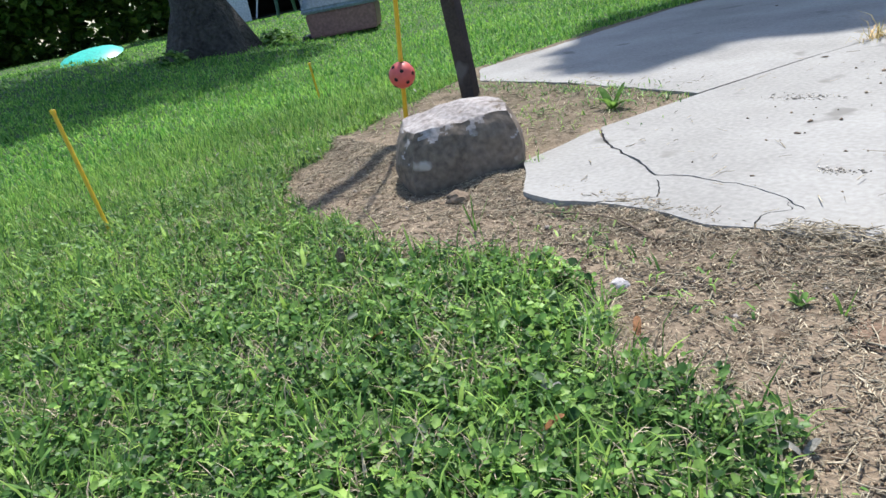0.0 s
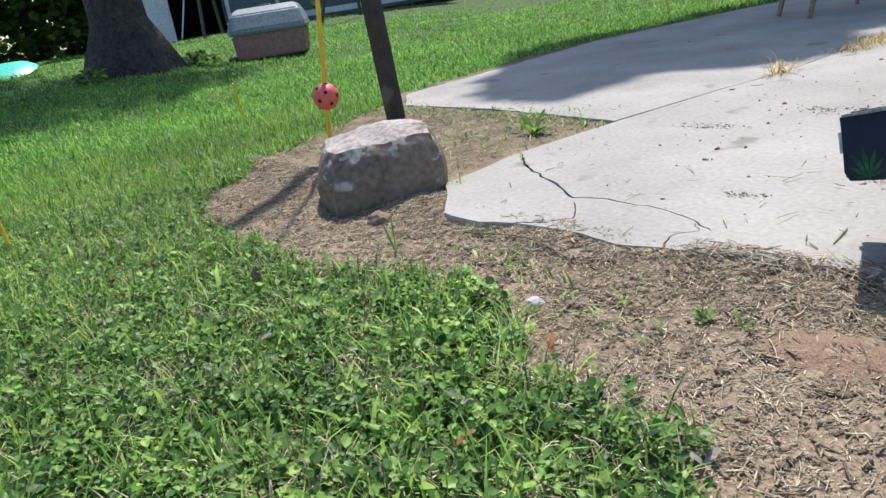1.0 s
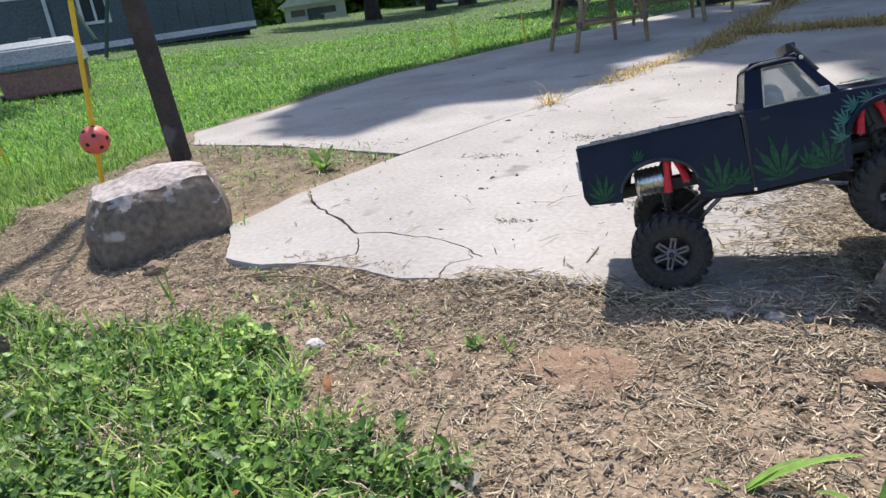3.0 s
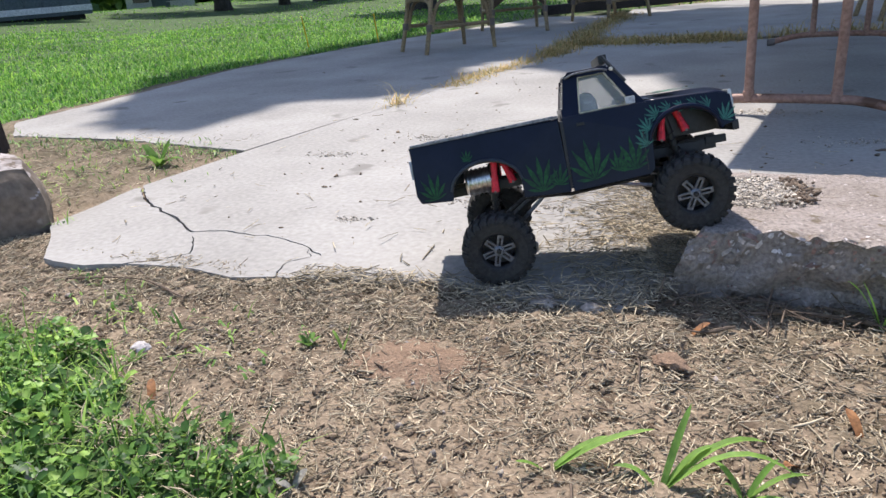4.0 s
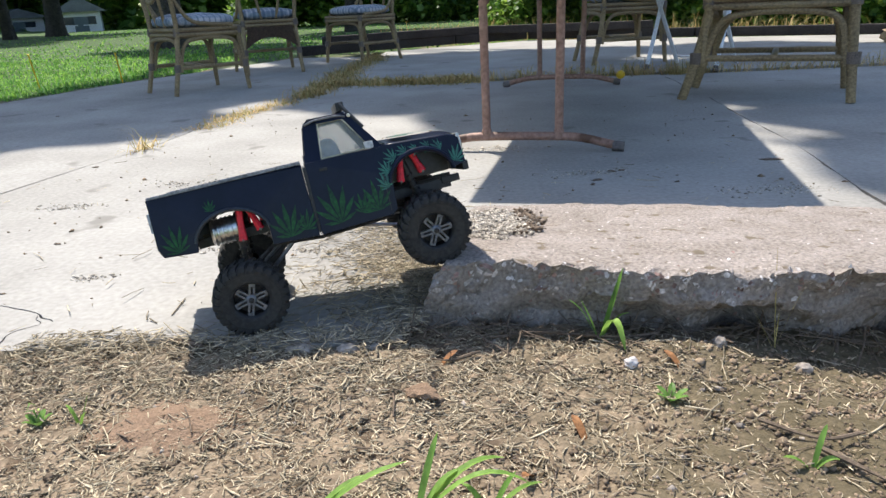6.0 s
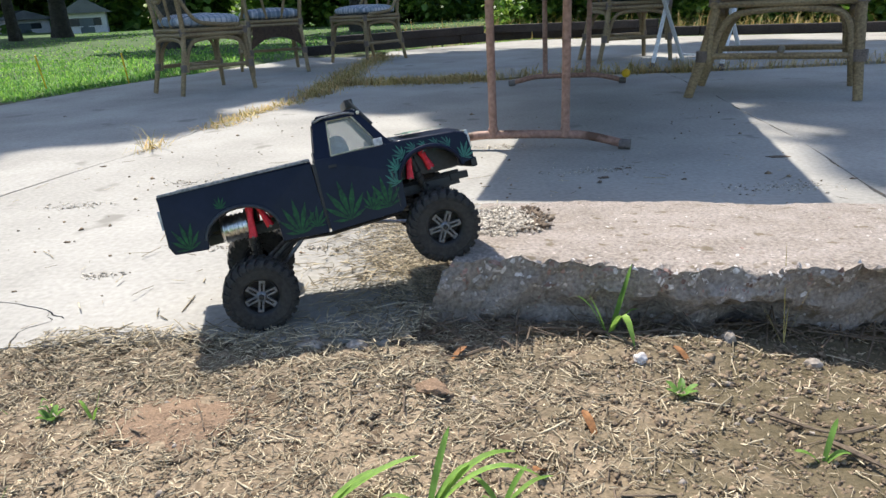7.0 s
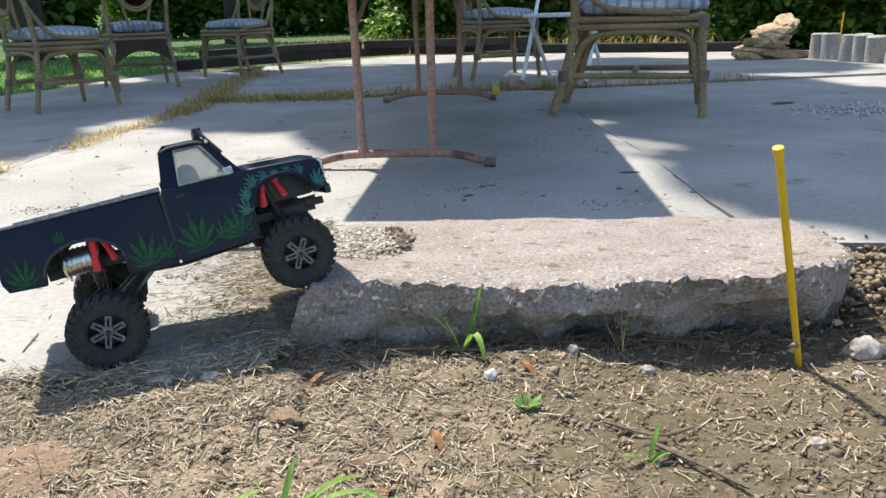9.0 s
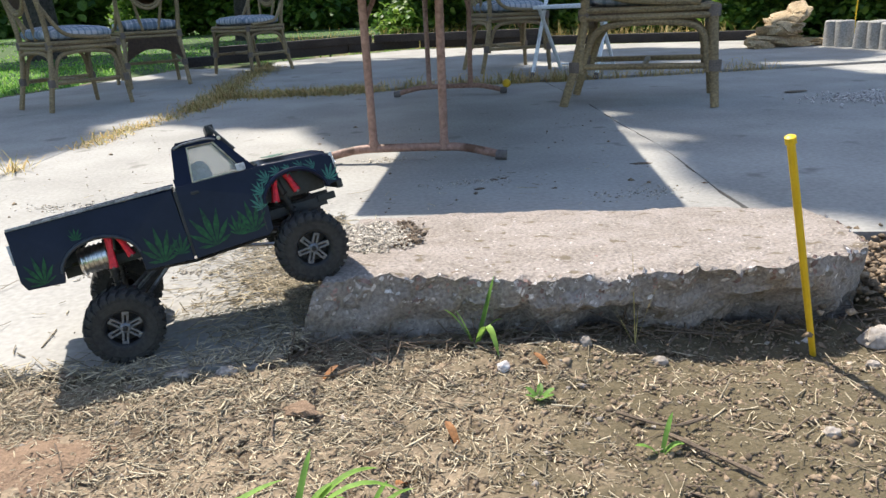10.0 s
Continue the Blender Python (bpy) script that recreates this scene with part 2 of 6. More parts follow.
PLAID = plaid()
GLASS = glass("hazy_plastic_window", (0.42, 0.42, 0.36), 0.28)
PANE = glass("house_window_glass", (0.05, 0.06, 0.07), 0.9)
SOIL = soil()


def glow(name, colour, strength):
    m = bpy.data.materials.new(name)
    m.use_nodes = True
    b = m.node_tree.nodes["Principled BSDF"]
    b.inputs["Emission Color"].default_value, b.inputs["Emission Strength"].default_value = (*colour, 1), strength
    return m


LAMP_GLOW = glow("headlight_led", (0.75, 0.8, 1.0), 3.0)


# ---- mesh helpers ----
def part(name, bm, material, parent=None, label="", smooth=True):
    """Links a bmesh as one object, under a thing or a part if given."""
    me = bpy.data.meshes.new(name)
    bm.normal_update()
    bm.to_mesh(me)
    bm.free()
    if smooth:
        me.set_sharp_from_angle(angle=radians(38))
        me.polygons.foreach_set("use_smooth", [True] * len(me.polygons))
    me.materials.append(material)
    ob = new(name, me)
    ob.parent = parent
    return tagged(ob, label)


def fast(name, verts, faces, sizes, material, parent=None):
    """A mesh from arrays: vertices, face corners one after another, corners of each face."""
    me = bpy.data.meshes.new(name)
    verts, faces, sizes = np.asarray(verts, np.float32), np.asarray(faces, np.int32).ravel(), np.asarray(sizes, np.int32)
    me.vertices.add(len(verts))
    me.vertices.foreach_set("co", verts.ravel())
    me.loops.add(len(faces))
    me.loops.foreach_set("vertex_index", faces)
    me.polygons.add(len(sizes))
    me.polygons.foreach_set("loop_start", np.concatenate([[0], np.cumsum(sizes)[:-1]]).astype(np.int32))
    me.update(calc_edges=True)
    me.materials.append(material)
    ob = new(name, me)
    ob.parent = parent
    return ob


def thing(name, label, category, group="", at=None, kind=""):
    ob = new(name)
    ob.empty_display_size = 0.1
    if at is not None:
        ob.matrix_world = at
    return tagged(ob, label, category, group, kind)


def box(bm, lo, hi, bevel=0.0, m=None):
    made = bmesh.ops.create_cube(bm, size=1)["verts"]
    lo, hi = Vector(lo), Vector(hi)
    for v in made:
        v.co = Vector([lo[i] + (v.co[i] + 0.5) * (hi[i] - lo[i]) for i in range(3)])
    if bevel:
        edges = list({e for v in made for e in v.link_edges})
        made = list({v for f in bmesh.ops.bevel(bm, geom=edges, offset=bevel, segments=2, profile=0.7, affect="EDGES", clamp_overlap=True)["faces"] for v in f.verts})
    if m is not None:
        for v in {w for v in made for f in v.link_faces for w in f.verts}:
            v.co = m @ v.co
    return bm


def boxed(lo, hi, bevel=0.0, m=None):
    return box(bmesh.new(), lo, hi, bevel, m)


def tube(bm, path, r, seg=8, ends=True):
    """A round rod along a line of points; r is one radius or one for each point."""
    pts = [Vector(p) for p in path]
    rs = r if isinstance(r, (list, tuple)) else [r] * len(pts)
    rings, side = [], None
    for i, p in enumerate(pts):
        d = (pts[min(i + 1, len(pts) - 1)] - pts[max(i - 1, 0)]).normalized()
        if side is None:
            side = d.orthogonal().normalized()
        side = (side - d * side.dot(d)).normalized()
        up = d.cross(side)
        rings.append([bm.verts.new(p + rs[i] * (math.cos(a) * side + math.sin(a) * up)) for a in (2 * math.pi * k / seg for k in range(seg))])
    for a, b in zip(rings, rings[1:]):
        for k in range(seg):
            bm.faces.new((a[k], a[(k + 1) % seg], b[(k + 1) % seg], b[k]))
    if ends:
        bm.faces.new(rings[0][::-1])
        bm.faces.new(rings[-1])
    return bm


def rod(path, r, seg=8):
    return tube(bmesh.new(), path, r, seg)


def lathe(bm, profile, seg=24, m=None):
    """Turns (radius, height) pairs round z; the ends close where the radius is 0."""
    rings = []
    for r, z in profile:
        if r < 1e-6:
            rings.append([bm.verts.new((0, 0, z))])
        else:
            rings.append([bm.verts.new((r * math.cos(2 * math.pi * k / seg), r * math.sin(2 * math.pi * k / seg), z)) for k in range(seg)])
    for a, b in zip(rings, rings[1:]):
        for k in range(seg):
            k2 = (k + 1) % seg
            f = [a[0], b[k2], b[k]] if len(a) == 1 else [a[k], a[k2], b[0]] if len(b) == 1 else [a[k], a[k2], b[k2], b[k]]
            bm.faces.new(f)
    if m is not None:
        for v in [v for ring in rings for v in ring]:
            v.co = m @ v.co
    return bm


def prism(bm, outline, place, depth):
    """Extrudes a 2D outline; place(u, v, w) gives the point, with w running from 0 to depth."""
    a = [bm.verts.new(place(u, v, 0)) for u, v in outline]
    b = [bm.verts.new(place(u, v, depth)) for u, v in outline]
    caps = [bm.faces.new(a), bm.faces.new(b[::-1])]
    for k in range(len(a)):
        k2 = (k + 1) % len(a)
        bm.faces.new((a[k2], a[k], b[k], b[k2]))
    bm.normal_update()
    bmesh.ops.triangulate(bm, faces=caps)
    bmesh.ops.recalc_face_normals(bm, faces=bm.faces)
    return bm


def bent(points, steps=6):
    """A smooth line through points (Catmull-Rom)."""
    p = [Vector(q) for q in points]
    p = [p[0] * 2 - p[1]] + p + [p[-1] * 2 - p[-2]]
    out = []
    for i in range(1, len(p) - 2):
        a, b, c, d = p[i - 1:i + 3]
        for k in range(steps):
            t = k / steps
            out.append(0.5 * (2 * b + (c - a) * t + (2 * a - 5 * b + 4 * c - d) * t * t + (3 * b - a - 3 * c + d) * t ** 3))
    return out + [p[-2]]


def rock(size, seed, rough=0.18, cuts=3, flat=0.0):
    """An uneven stone of the given half sizes."""
    bm = bmesh.new()
    bmesh.ops.create_icosphere(bm, subdivisions=cuts, radius=1)
    for v in bm.verts:
        d = 1 + rough * noise.noise(v.co * 1.6 + Vector((seed, 0, 0))) + 0.4 * rough * noise.noise(v.co * 5 + Vector((0, seed, 0)))
        v.co = Vector((v.co.x * size[0], v.co.y * size[1], max(v.co.z, -1 + flat) * size[2])) * d
    return bm

# ---- ground ----
EDGE_X = [-2.915, -2.519, -2.104, -1.7, -1.199, -0.92, -0.685, -0.469, -0.347, -0.239, -0.133, 0, 0.3, 1, 3, 9.00]
EDGE_Y = [2.212, 1.261, 0.746, 0.626, 0.63, 0.695, 0.606, 0.51, 0.473, 0.395, 0.153, -0.4, -1, -1.9, -3.4, -5.50]


def wobble(x, y):
    """Cheap smooth noise on arrays, about -1 to 1."""
    return (np.sin(x * 7.1 + 2.3 * np.sin(y * 5.3)) + np.sin(y * 9.7 + 1.9 * np.sin(x * 6.1 + 1)) + np.sin((x + y) * 17.3 + 2 * np.sin(x * 13.1))) / 3


PATIO_LEFT_X = [-2.686, -2.997, -2.991, -3.055, -2.70, -1.95, -1.75]
PATIO_LEFT_Y = [2.108, 2.38, 2.964, 4.172, 5.6, 7.3, 7.85]


def lawn(x, y):
    """How much of the ground is lawn, 0 to 1."""
    near = np.clip((np.interp(x, EDGE_X, EDGE_Y) + (0.05 * wobble(x * 1.5, y * 1.5) + 0.035 * wobble(x * 4.3, y * 4.3 + 2)) - y) / 0.07 + 0.5, 0, 1)
    left = np.clip((np.interp(y, PATIO_LEFT_Y, PATIO_LEFT_X) - 0.10 + 0.07 * wobble(x * 2, y * 2) + 0.04 * wobble(x * 6, y * 6) - x) / 0.07, 0, 1)
    back = np.where(y > np.interp(x, [-1.8, 0.6, 4.3, 8], [7.95, 9.6, 7.6, 5.5]), 1.0, 0.0)
    out = np.where(y > 2.15, left, near)
    out = np.where((x < -3.1) & (y < 2.2), 1.0, out)
    side = np.clip((x - 5.6 - 0.3 * wobble(x * 0.4, y * 0.4)) / 0.6, 0, 1)
    return np.maximum(np.maximum(out, back), side)


def moss(x, y):
    """How far moss, damp and painted-in dappled shade darken the soil, 0 to 1."""
    pocket = np.clip((-1.4 - x) / 0.15, 0, 1) * np.clip((y - 1.15) / 0.2, 0, 1) * (0.45 + 0.4 * wobble(x * 3, y * 3))
    return pocket + np.clip((x - 0.12) / 0.45 + 0.45 * wobble(x * 2.7, y * 2.7 + 1) + 0.25 * wobble(x * 7, y * 7), 0, 0.8) * np.interp(x, [1.3, 2.6], [1, 0.35]) * np.clip((1.5 - y) / 0.2, 0, 1)


def ground_z(x, y):
    """The ground's height, under arrays of places."""
    rise = np.interp(-x - 0.5 * y, [4.0, 6.6, 9.3, 13.0], [0.0, 0.14, 0.32, 0.26])
    z = -0.02 + rise - 0.008 * np.clip(y - 8, 0, 40) + 0.004 * wobble(x * 1.7, y * 1.7)
    bare = 1 - lawn(x, y)
    z += bare * (0.021 * np.exp(-((y - 0.90 + 0.1 * x) / 0.10) ** 2) * (x < 0.05) - 0.006)
    z += bare * 0.016 * np.clip((-1.35 - x) / 0.1, 0, 1) * np.clip((y - 1.1) / 0.3, 0, 1)
    z -= 0.035 * np.exp(-(((x - 0.87) / 0.32) ** 2 + ((y - 0.93) / 0.11) ** 2))
    z += 0.02 * np.exp(-(((x - 0.42) / 0.12) ** 2 + ((y - 0.945) / 0.05) ** 2))
    z += 0.012 * np.exp(-(((x + 0.30) / 0.09) ** 2 + ((y - 0.764) / 0.05) ** 2))
    under = (y > 2.3) & (x > np.interp(y, PATIO_LEFT_Y, PATIO_LEFT_X) + 0.12) & (y < np.interp(x, [-1.8, 0.6, 4.3, 8], [7.8, 9.2, 7.4, 5.3])) & (x < 5.2) | (y > 1.3) & (x > -1.27) & (y < 2.4) & (x < 5.4) | (x > -1.08) & (x < 0.04) & (y > 1.14) & (y < 2) | (x > 0.03) & (y > 1.11 - 0.09 * x) & (y < 2) & (x < 1.05)
    return np.where(under, np.minimum(z, -0.075), z)


def spread(lo, hi, step, reach, grow=1.22):
    c, d, low, high = list(np.arange(lo, hi, step)), step, [], []
    a, b = lo, c[-1]
    while b < reach:
        d *= grow
        a, b = a - d, b + d
        low.append(a)
        high.append(b)
    return np.array(low[::-1] + c + high)


gx, gy = spread(-3.1, 1.5, 0.015, 160), spread(0.15, 2.3, 0.015, 160)
X, Y = np.meshgrid(gx, gy)
Z = ground_z(X, Y)
rough = np.array([noise.noise(Vector((x * 34, y * 34, 0))) + 0.5 * noise.noise(Vector((x * 90, y * 90, 3))) if -3.4 < x < 2 and -0.2 < y < 2.5 else 0.0 for x, y in zip(X.ravel(), Y.ravel())]).reshape(X.shape)
Z += 0.0075 * rough
inside = (Y > np.interp(X, [-1.225, -1.096, -0.894, -0.741, -0.585, -0.351, -0.044, 0.038], [0.953, 0.936, 0.968, 0.942, 0.963, 0.992, 0.944, 1.001]) + 0.012) & (X > -1.2) & (X < 0.04)
Z = np.where(inside, np.minimum(Z, -0.008), Z)
idx = np.arange(X.size).reshape(X.shape)
quads = np.stack([idx[:-1, :-1], idx[:-1, 1:], idx[1:, 1:], idx[1:, :-1]], -1).reshape(-1, 4)
ground = fast("ground", np.stack([X, Y, Z], -1).reshape(-1, 3), quads, np.full(len(quads), 4), SOIL)
attr = ground.data.attributes.new("lawn", "FLOAT", "POINT")
attr.data.foreach_set("value", lawn(X, Y).astype(np.float32).ravel())
attr = ground.data.attributes.new("moss", "FLOAT", "POINT")
attr.data.foreach_set("value", moss(X, Y).astype(np.float32).ravel())
ground.data.polygons.foreach_set("use_smooth", [True] * len(ground.data.polygons))
tagged(ground, "bare straw-littered soil running into green lawn", "ground", kind="structure")


# ---- patio ----
def dense(outline, step, shake, seed):
    """A line cut into short pieces and made uneven."""
    out = []
    for (x0, y0), (x1, y1) in zip(outline, outline[1:]):
        k = max(1, int(math.hypot(x1 - x0, y1 - y0) / step))
        for i in range(k):
            x, y = x0 + (x1 - x0) * i / k, y0 + (y1 - y0) * i / k
            d = noise.noise(Vector((x * 9, y * 9, seed))) + 0.6 * noise.noise(Vector((x * 31, y * 31, seed)))
            e = noise.noise(Vector((x * 9, y * 9, seed + 7)))
            out.append((x + shake * e, y + shake * d))
    return out + [outline[-1]]


def crack(points, width):
    """A thin tapering inlet along a jagged line, out and back."""
    fine = []
    for (x0, y0), (x1, y1) in zip(points, points[1:]):
        for i in range(5):
            x, y = x0 + (x1 - x0) * i / 5, y0 + (y1 - y0) * i / 5
            fine.append((x + 0.008 * noise.noise(Vector((x * 40, y * 40, 1))), y + 0.008 * noise.noise(Vector((x * 40, y * 40, 2)))))
    fine.append(points[-1])
    there, back = [], []
    for i, (x, y) in enumerate(fine[:-1]):
        dx, dy = fine[i + 1][0] - x, fine[i + 1][1] - y
        l = math.hypot(dx, dy)
        w = width * (1 - 0.7 * i / len(fine)) * (0.6 + 0.6 * random.random())
        there.append((x + dy / l * w / 2, y - dx / l * w / 2))
        back.append((x - dy / l * w / 2, y + dx / l * w / 2))
    return back + [fine[-1]] + there[::-1]


def slab(outline, label, seed, thick=0.09, top=0.0):
    bm = prism(bmesh.new(), outline, lambda u, v, w: (u, v, top - w), thick)
    ob = part("pavement", bm, CONCRETE, smooth=False)
    return tagged(ob, label, "patio slab", kind="structure")


front = dense([(-1.225, 0.953), (-1.096, 0.936), (-1.015, 0.959)], 0.03, 0.012, 1)
front += crack([(-1.009, 0.961), (-0.94, 1.0), (-0.91, 1.03), (-0.935, 1.08), (-0.98, 1.125)], 0.006)
front += dense([(-0.997, 0.962), (-0.894, 0.968), (-0.741, 0.942), (-0.677, 0.954)], 0.03, 0.010, 1)
front += crack([(-0.66, 0.958), (-0.676, 1.017), (-0.646, 1.056), (-0.674, 1.1)], 0.004)
front += dense([(-0.642, 0.962), (-0.585, 0.963), (-0.45, 0.976), (-0.351, 0.992), (-0.276, 0.96), (-0.144, 0.963), (-0.044, 0.944), (-0.01, 1.03)], 0.03, 0.012, 2)
front += [(0.09, 1.253), (1.036, 1.152)] + dense([(1.065, 1.553), (1.099, 1.8), (1.151, 2.159), (1.187, 2.47), (1.22, 3.077), (1.273, 3.648), (1.283, 4.138), (1.30, 4.70)], 0.05, 0.012, 6) + [
          (0.98, 4.73), (0.283, 4.70), (-0.074, 4.66), (-0.82, 4.79), (-0.885, 4.106), (-1.123, 3.347), (-1.178, 2.697), (-1.258, 2.443), (-1.362, 1.894), (-1.425, 1.475)]
front += crack([(-1.413, 1.455), (-1.34, 1.38), (-1.245, 1.306), (-1.105, 1.228), (-1.0, 1.15), (-0.93, 1.165), (-0.872, 1.158), (-0.771, 1.147), (-0.676, 1.106), (-0.623, 1.064)], 0.010)
front += dense([(-1.428, 1.445), (-1.409, 1.141), (-1.243, 0.977)], 0.03, 0.012, 3)
slab(front, "cracked sunlit concrete patio slab with broken edge", 1)
slab([(1.082, 1.389), (1.689, 1.253), (2.478, 1.232), (3.897, 1.008), (5.3, 1.505), (5.3, 4.72), (1.666, 4.70), (1.312, 4.70), (1.300, 4.134), (1.281, 3.645), (1.229, 3.074), (1.197, 2.468), (1.16, 2.157), (1.108, 1.798)],
     "grey concrete patio slab in dappled shade", 2, top=-0.003)
slab(dense([(-2.686, 2.108), (-2.065, 2.057), (-1.387, 1.903)], 0.04, 0.012, 4) + [(-1.275, 2.457), (-1.194, 2.711), (-1.14, 3.352), (-0.912, 4.115), (-0.844, 4.876), (-0.868, 5.96), (-0.897, 7.50)]
     + dense([(-1.75, 7.83), (-2.70, 5.6), (-3.055, 4.172), (-2.991, 2.964), (-2.997, 2.38), (-2.73, 2.145)], 0.08, 0.02, 5),
     "grey concrete patio slab beside the lawn", 3, top=-0.004)
slab([(-0.82, 4.87), (-0.07, 4.75), (0.33, 4.80), (1.0, 4.83), (1.7, 4.80), (5.3, 4.82), (5.3, 6.6), (4.3, 7.5), (0.8, 9.2), (-0.85, 8.1), (-0.84, 6.0)],
     "grey concrete patio slab by the timbers", 4, top=0.003)


# ---- raised broken slab ----
def raised_slab():
    root = thing("concrete_step", "broken weathered concrete slab with exposed pebbles in its face", "slab")
    nx, ny, nz = 150, 64, 14

    def place(a, b, c):
        x = 0.063 + 0.965 * a
        left = 0.05 * b - 0.10 * (1 - c) * (1 - b) ** 3
        x += left * (1 - a) + (0.16 * b + 0.02 * (1 - c)) * a
        y0 = 1.045 - 0.09 * a + 0.035 * noise.noise(Vector((x * 3.3, 1, 0))) + 0.008 * noise.noise(Vector((x * 13, 2, c * 2.5))) + 0.10 * max(0, a - 0.82) / 0.18
        y0 += 0.05 * (1 - c) ** 2 + 0.02 * (1 - c) * noise.noise(Vector((x * 6, 8, 0))) - 0.02 * math.sin(c * math.pi) * noise.noise(Vector((x * 9, 5, c * 3))) - 0.03 * max(0, 0.12 - a) / 0.12 * (1 - c)
        y = y0 + (1.70 - 0.155 * a + 0.05 * noise.noise(Vector((x * 4, 9, 0))) - y0) * b
        top = (0.088 - 0.075 * b ** 1.3) * (1 - 0.07 * a) + 0.006 * noise.noise(Vector((x * 5, y * 5, 0)))
        top -= 0.028 * max(0, 1 - math.hypot((x - 0.18) / 0.13, (y - 1.46) / 0.14)) * (1 + noise.noise(Vector((x * 30, y * 30, 0))))
        z = -0.085 + (top + 0.085) * c
        out = Vector((x, y, z))
        edge = (1 - min(1, b * 12)) * c
        out.z += edge * (0.006 * noise.noise(Vector((x * 37, 0, 4))) + 0.004 * noise.noise(Vector((x * 6, 0, 9))))
        if b < 0.02:
            out.y += 0.020 * (noise.voronoi(Vector((x * 24, 3, z * 34)))[0][0] - 0.35) * min(1, 6 * (1 - c) + 0.25)
        low = max(0.0, min(1.0, (0.035 - z) / 0.03))
        out.y += (1 - b) * low * (0.07 * math.exp(-((x - 0.54) / 0.05) ** 2) + 0.06 * math.exp(-((x - 0.83) / 0.08) ** 2) + 0.025 * math.exp(-((x - 0.39) / 0.06) ** 2))
        return out + 0.008 * noise.noise_vector(out * 22) * (1.0 if b < 0.03 else 0.18) + 0.005 * noise.noise_vector(out * 60) * (1.0 if b < 0.03 else 0.3) + 0.0026 * noise.noise_vector(out * 110)

    bm, grid = bmesh.new(), {}

    def v(i, j, k):
        if (i, j, k) not in grid:
            grid[i, j, k] = bm.verts.new(place(i / nx, (j / ny) ** 1.2, k / nz))
        return grid[i, j, k]

    for i in range(nx):
        for j in range(ny):
            bm.faces.new((v(i, j, nz), v(i + 1, j, nz), v(i + 1, j + 1, nz), v(i, j + 1, nz)))
        for k in range(nz):
            bm.faces.new((v(i, 0, k), v(i + 1, 0, k), v(i + 1, 0, k + 1), v(i, 0, k + 1)))
    for j in range(ny):
        for k in range(nz):
            bm.faces.new((v(0, j + 1, k), v(0, j, k), v(0, j, k + 1), v(0, j + 1, k + 1)))
            bm.faces.new((v(nx, j, k), v(nx, j + 1, k), v(nx, j + 1, k + 1), v(nx, j, k + 1)))
    bm.normal_update()
    spots = [(f.calc_center_median(), f.normal.copy()) for f in bm.faces]
    part("slab", bm, STEP, root)
    rng = random.Random(4)
    kinds = [bmesh.new() for k in range(3)]
    for c, nrm in rng.sample(spots, 3000) + rng.sample([q for q in spots if q[1].y < -0.5 and q[0].z > -0.03], 350) + rng.choices([q for q in spots if q[1].y < -0.2 and q[0].z > 0.058], k=160):
        if nrm.z > 0.8 and rng.random() < 0.35:
            continue
        rim = c.z > 0.045 and nrm.z < 0.7
        pick = rng.random()
        bm = kinds[1 if pick < (0.35 if rim else 0.03 if nrm.y < -0.4 else 0.10) else 2 if pick < (0.62 if rim else 0.14) else 0]
        r = rng.uniform(0.002, 0.005) * (1.8 if rim and rng.random() < 0.6 else 1.4 if nrm.z < 0.5 and rng.random() < 0.25 else 1)
        m = Matrix.Translation(c - nrm * r * 0.62) @ nrm.to_track_quat("Z", "Y").to_matrix().to_4x4() @ Matrix.Rotation(rng.uniform(0, 6), 4, "Z") @ Matrix.Diagonal((r * rng.uniform(0.7, 2.3), r * rng.uniform(0.6, 1.1), r * 0.8, 1))
        ring = [m @ Vector((math.cos(a), math.sin(a), 0)) for a in (0.3, 1.5, 2.6, 3.9, 5.1)]
        ring2 = [m @ Vector((0.6 * math.cos(a), 0.6 * math.sin(a), 0.8)) for a in (0.3, 1.5, 2.6, 3.9, 5.1)]
        lo, hi = [bm.verts.new(p) for p in ring], [bm.verts.new(p) for p in ring2]
        bm.faces.new(hi)
        for k in range(5):
            bm.faces.new((lo[k], lo[(k + 1) % 5], hi[(k + 1) % 5], hi[k]))
    for bm, m, name in zip(kinds, (AGGREGATE, CHIP, RED_CHIP), ("aggregate", "quartz", "red_aggregate")):
        tagged(part(name, bm, m, root, smooth=False), kind="stuff")


raised_slab()

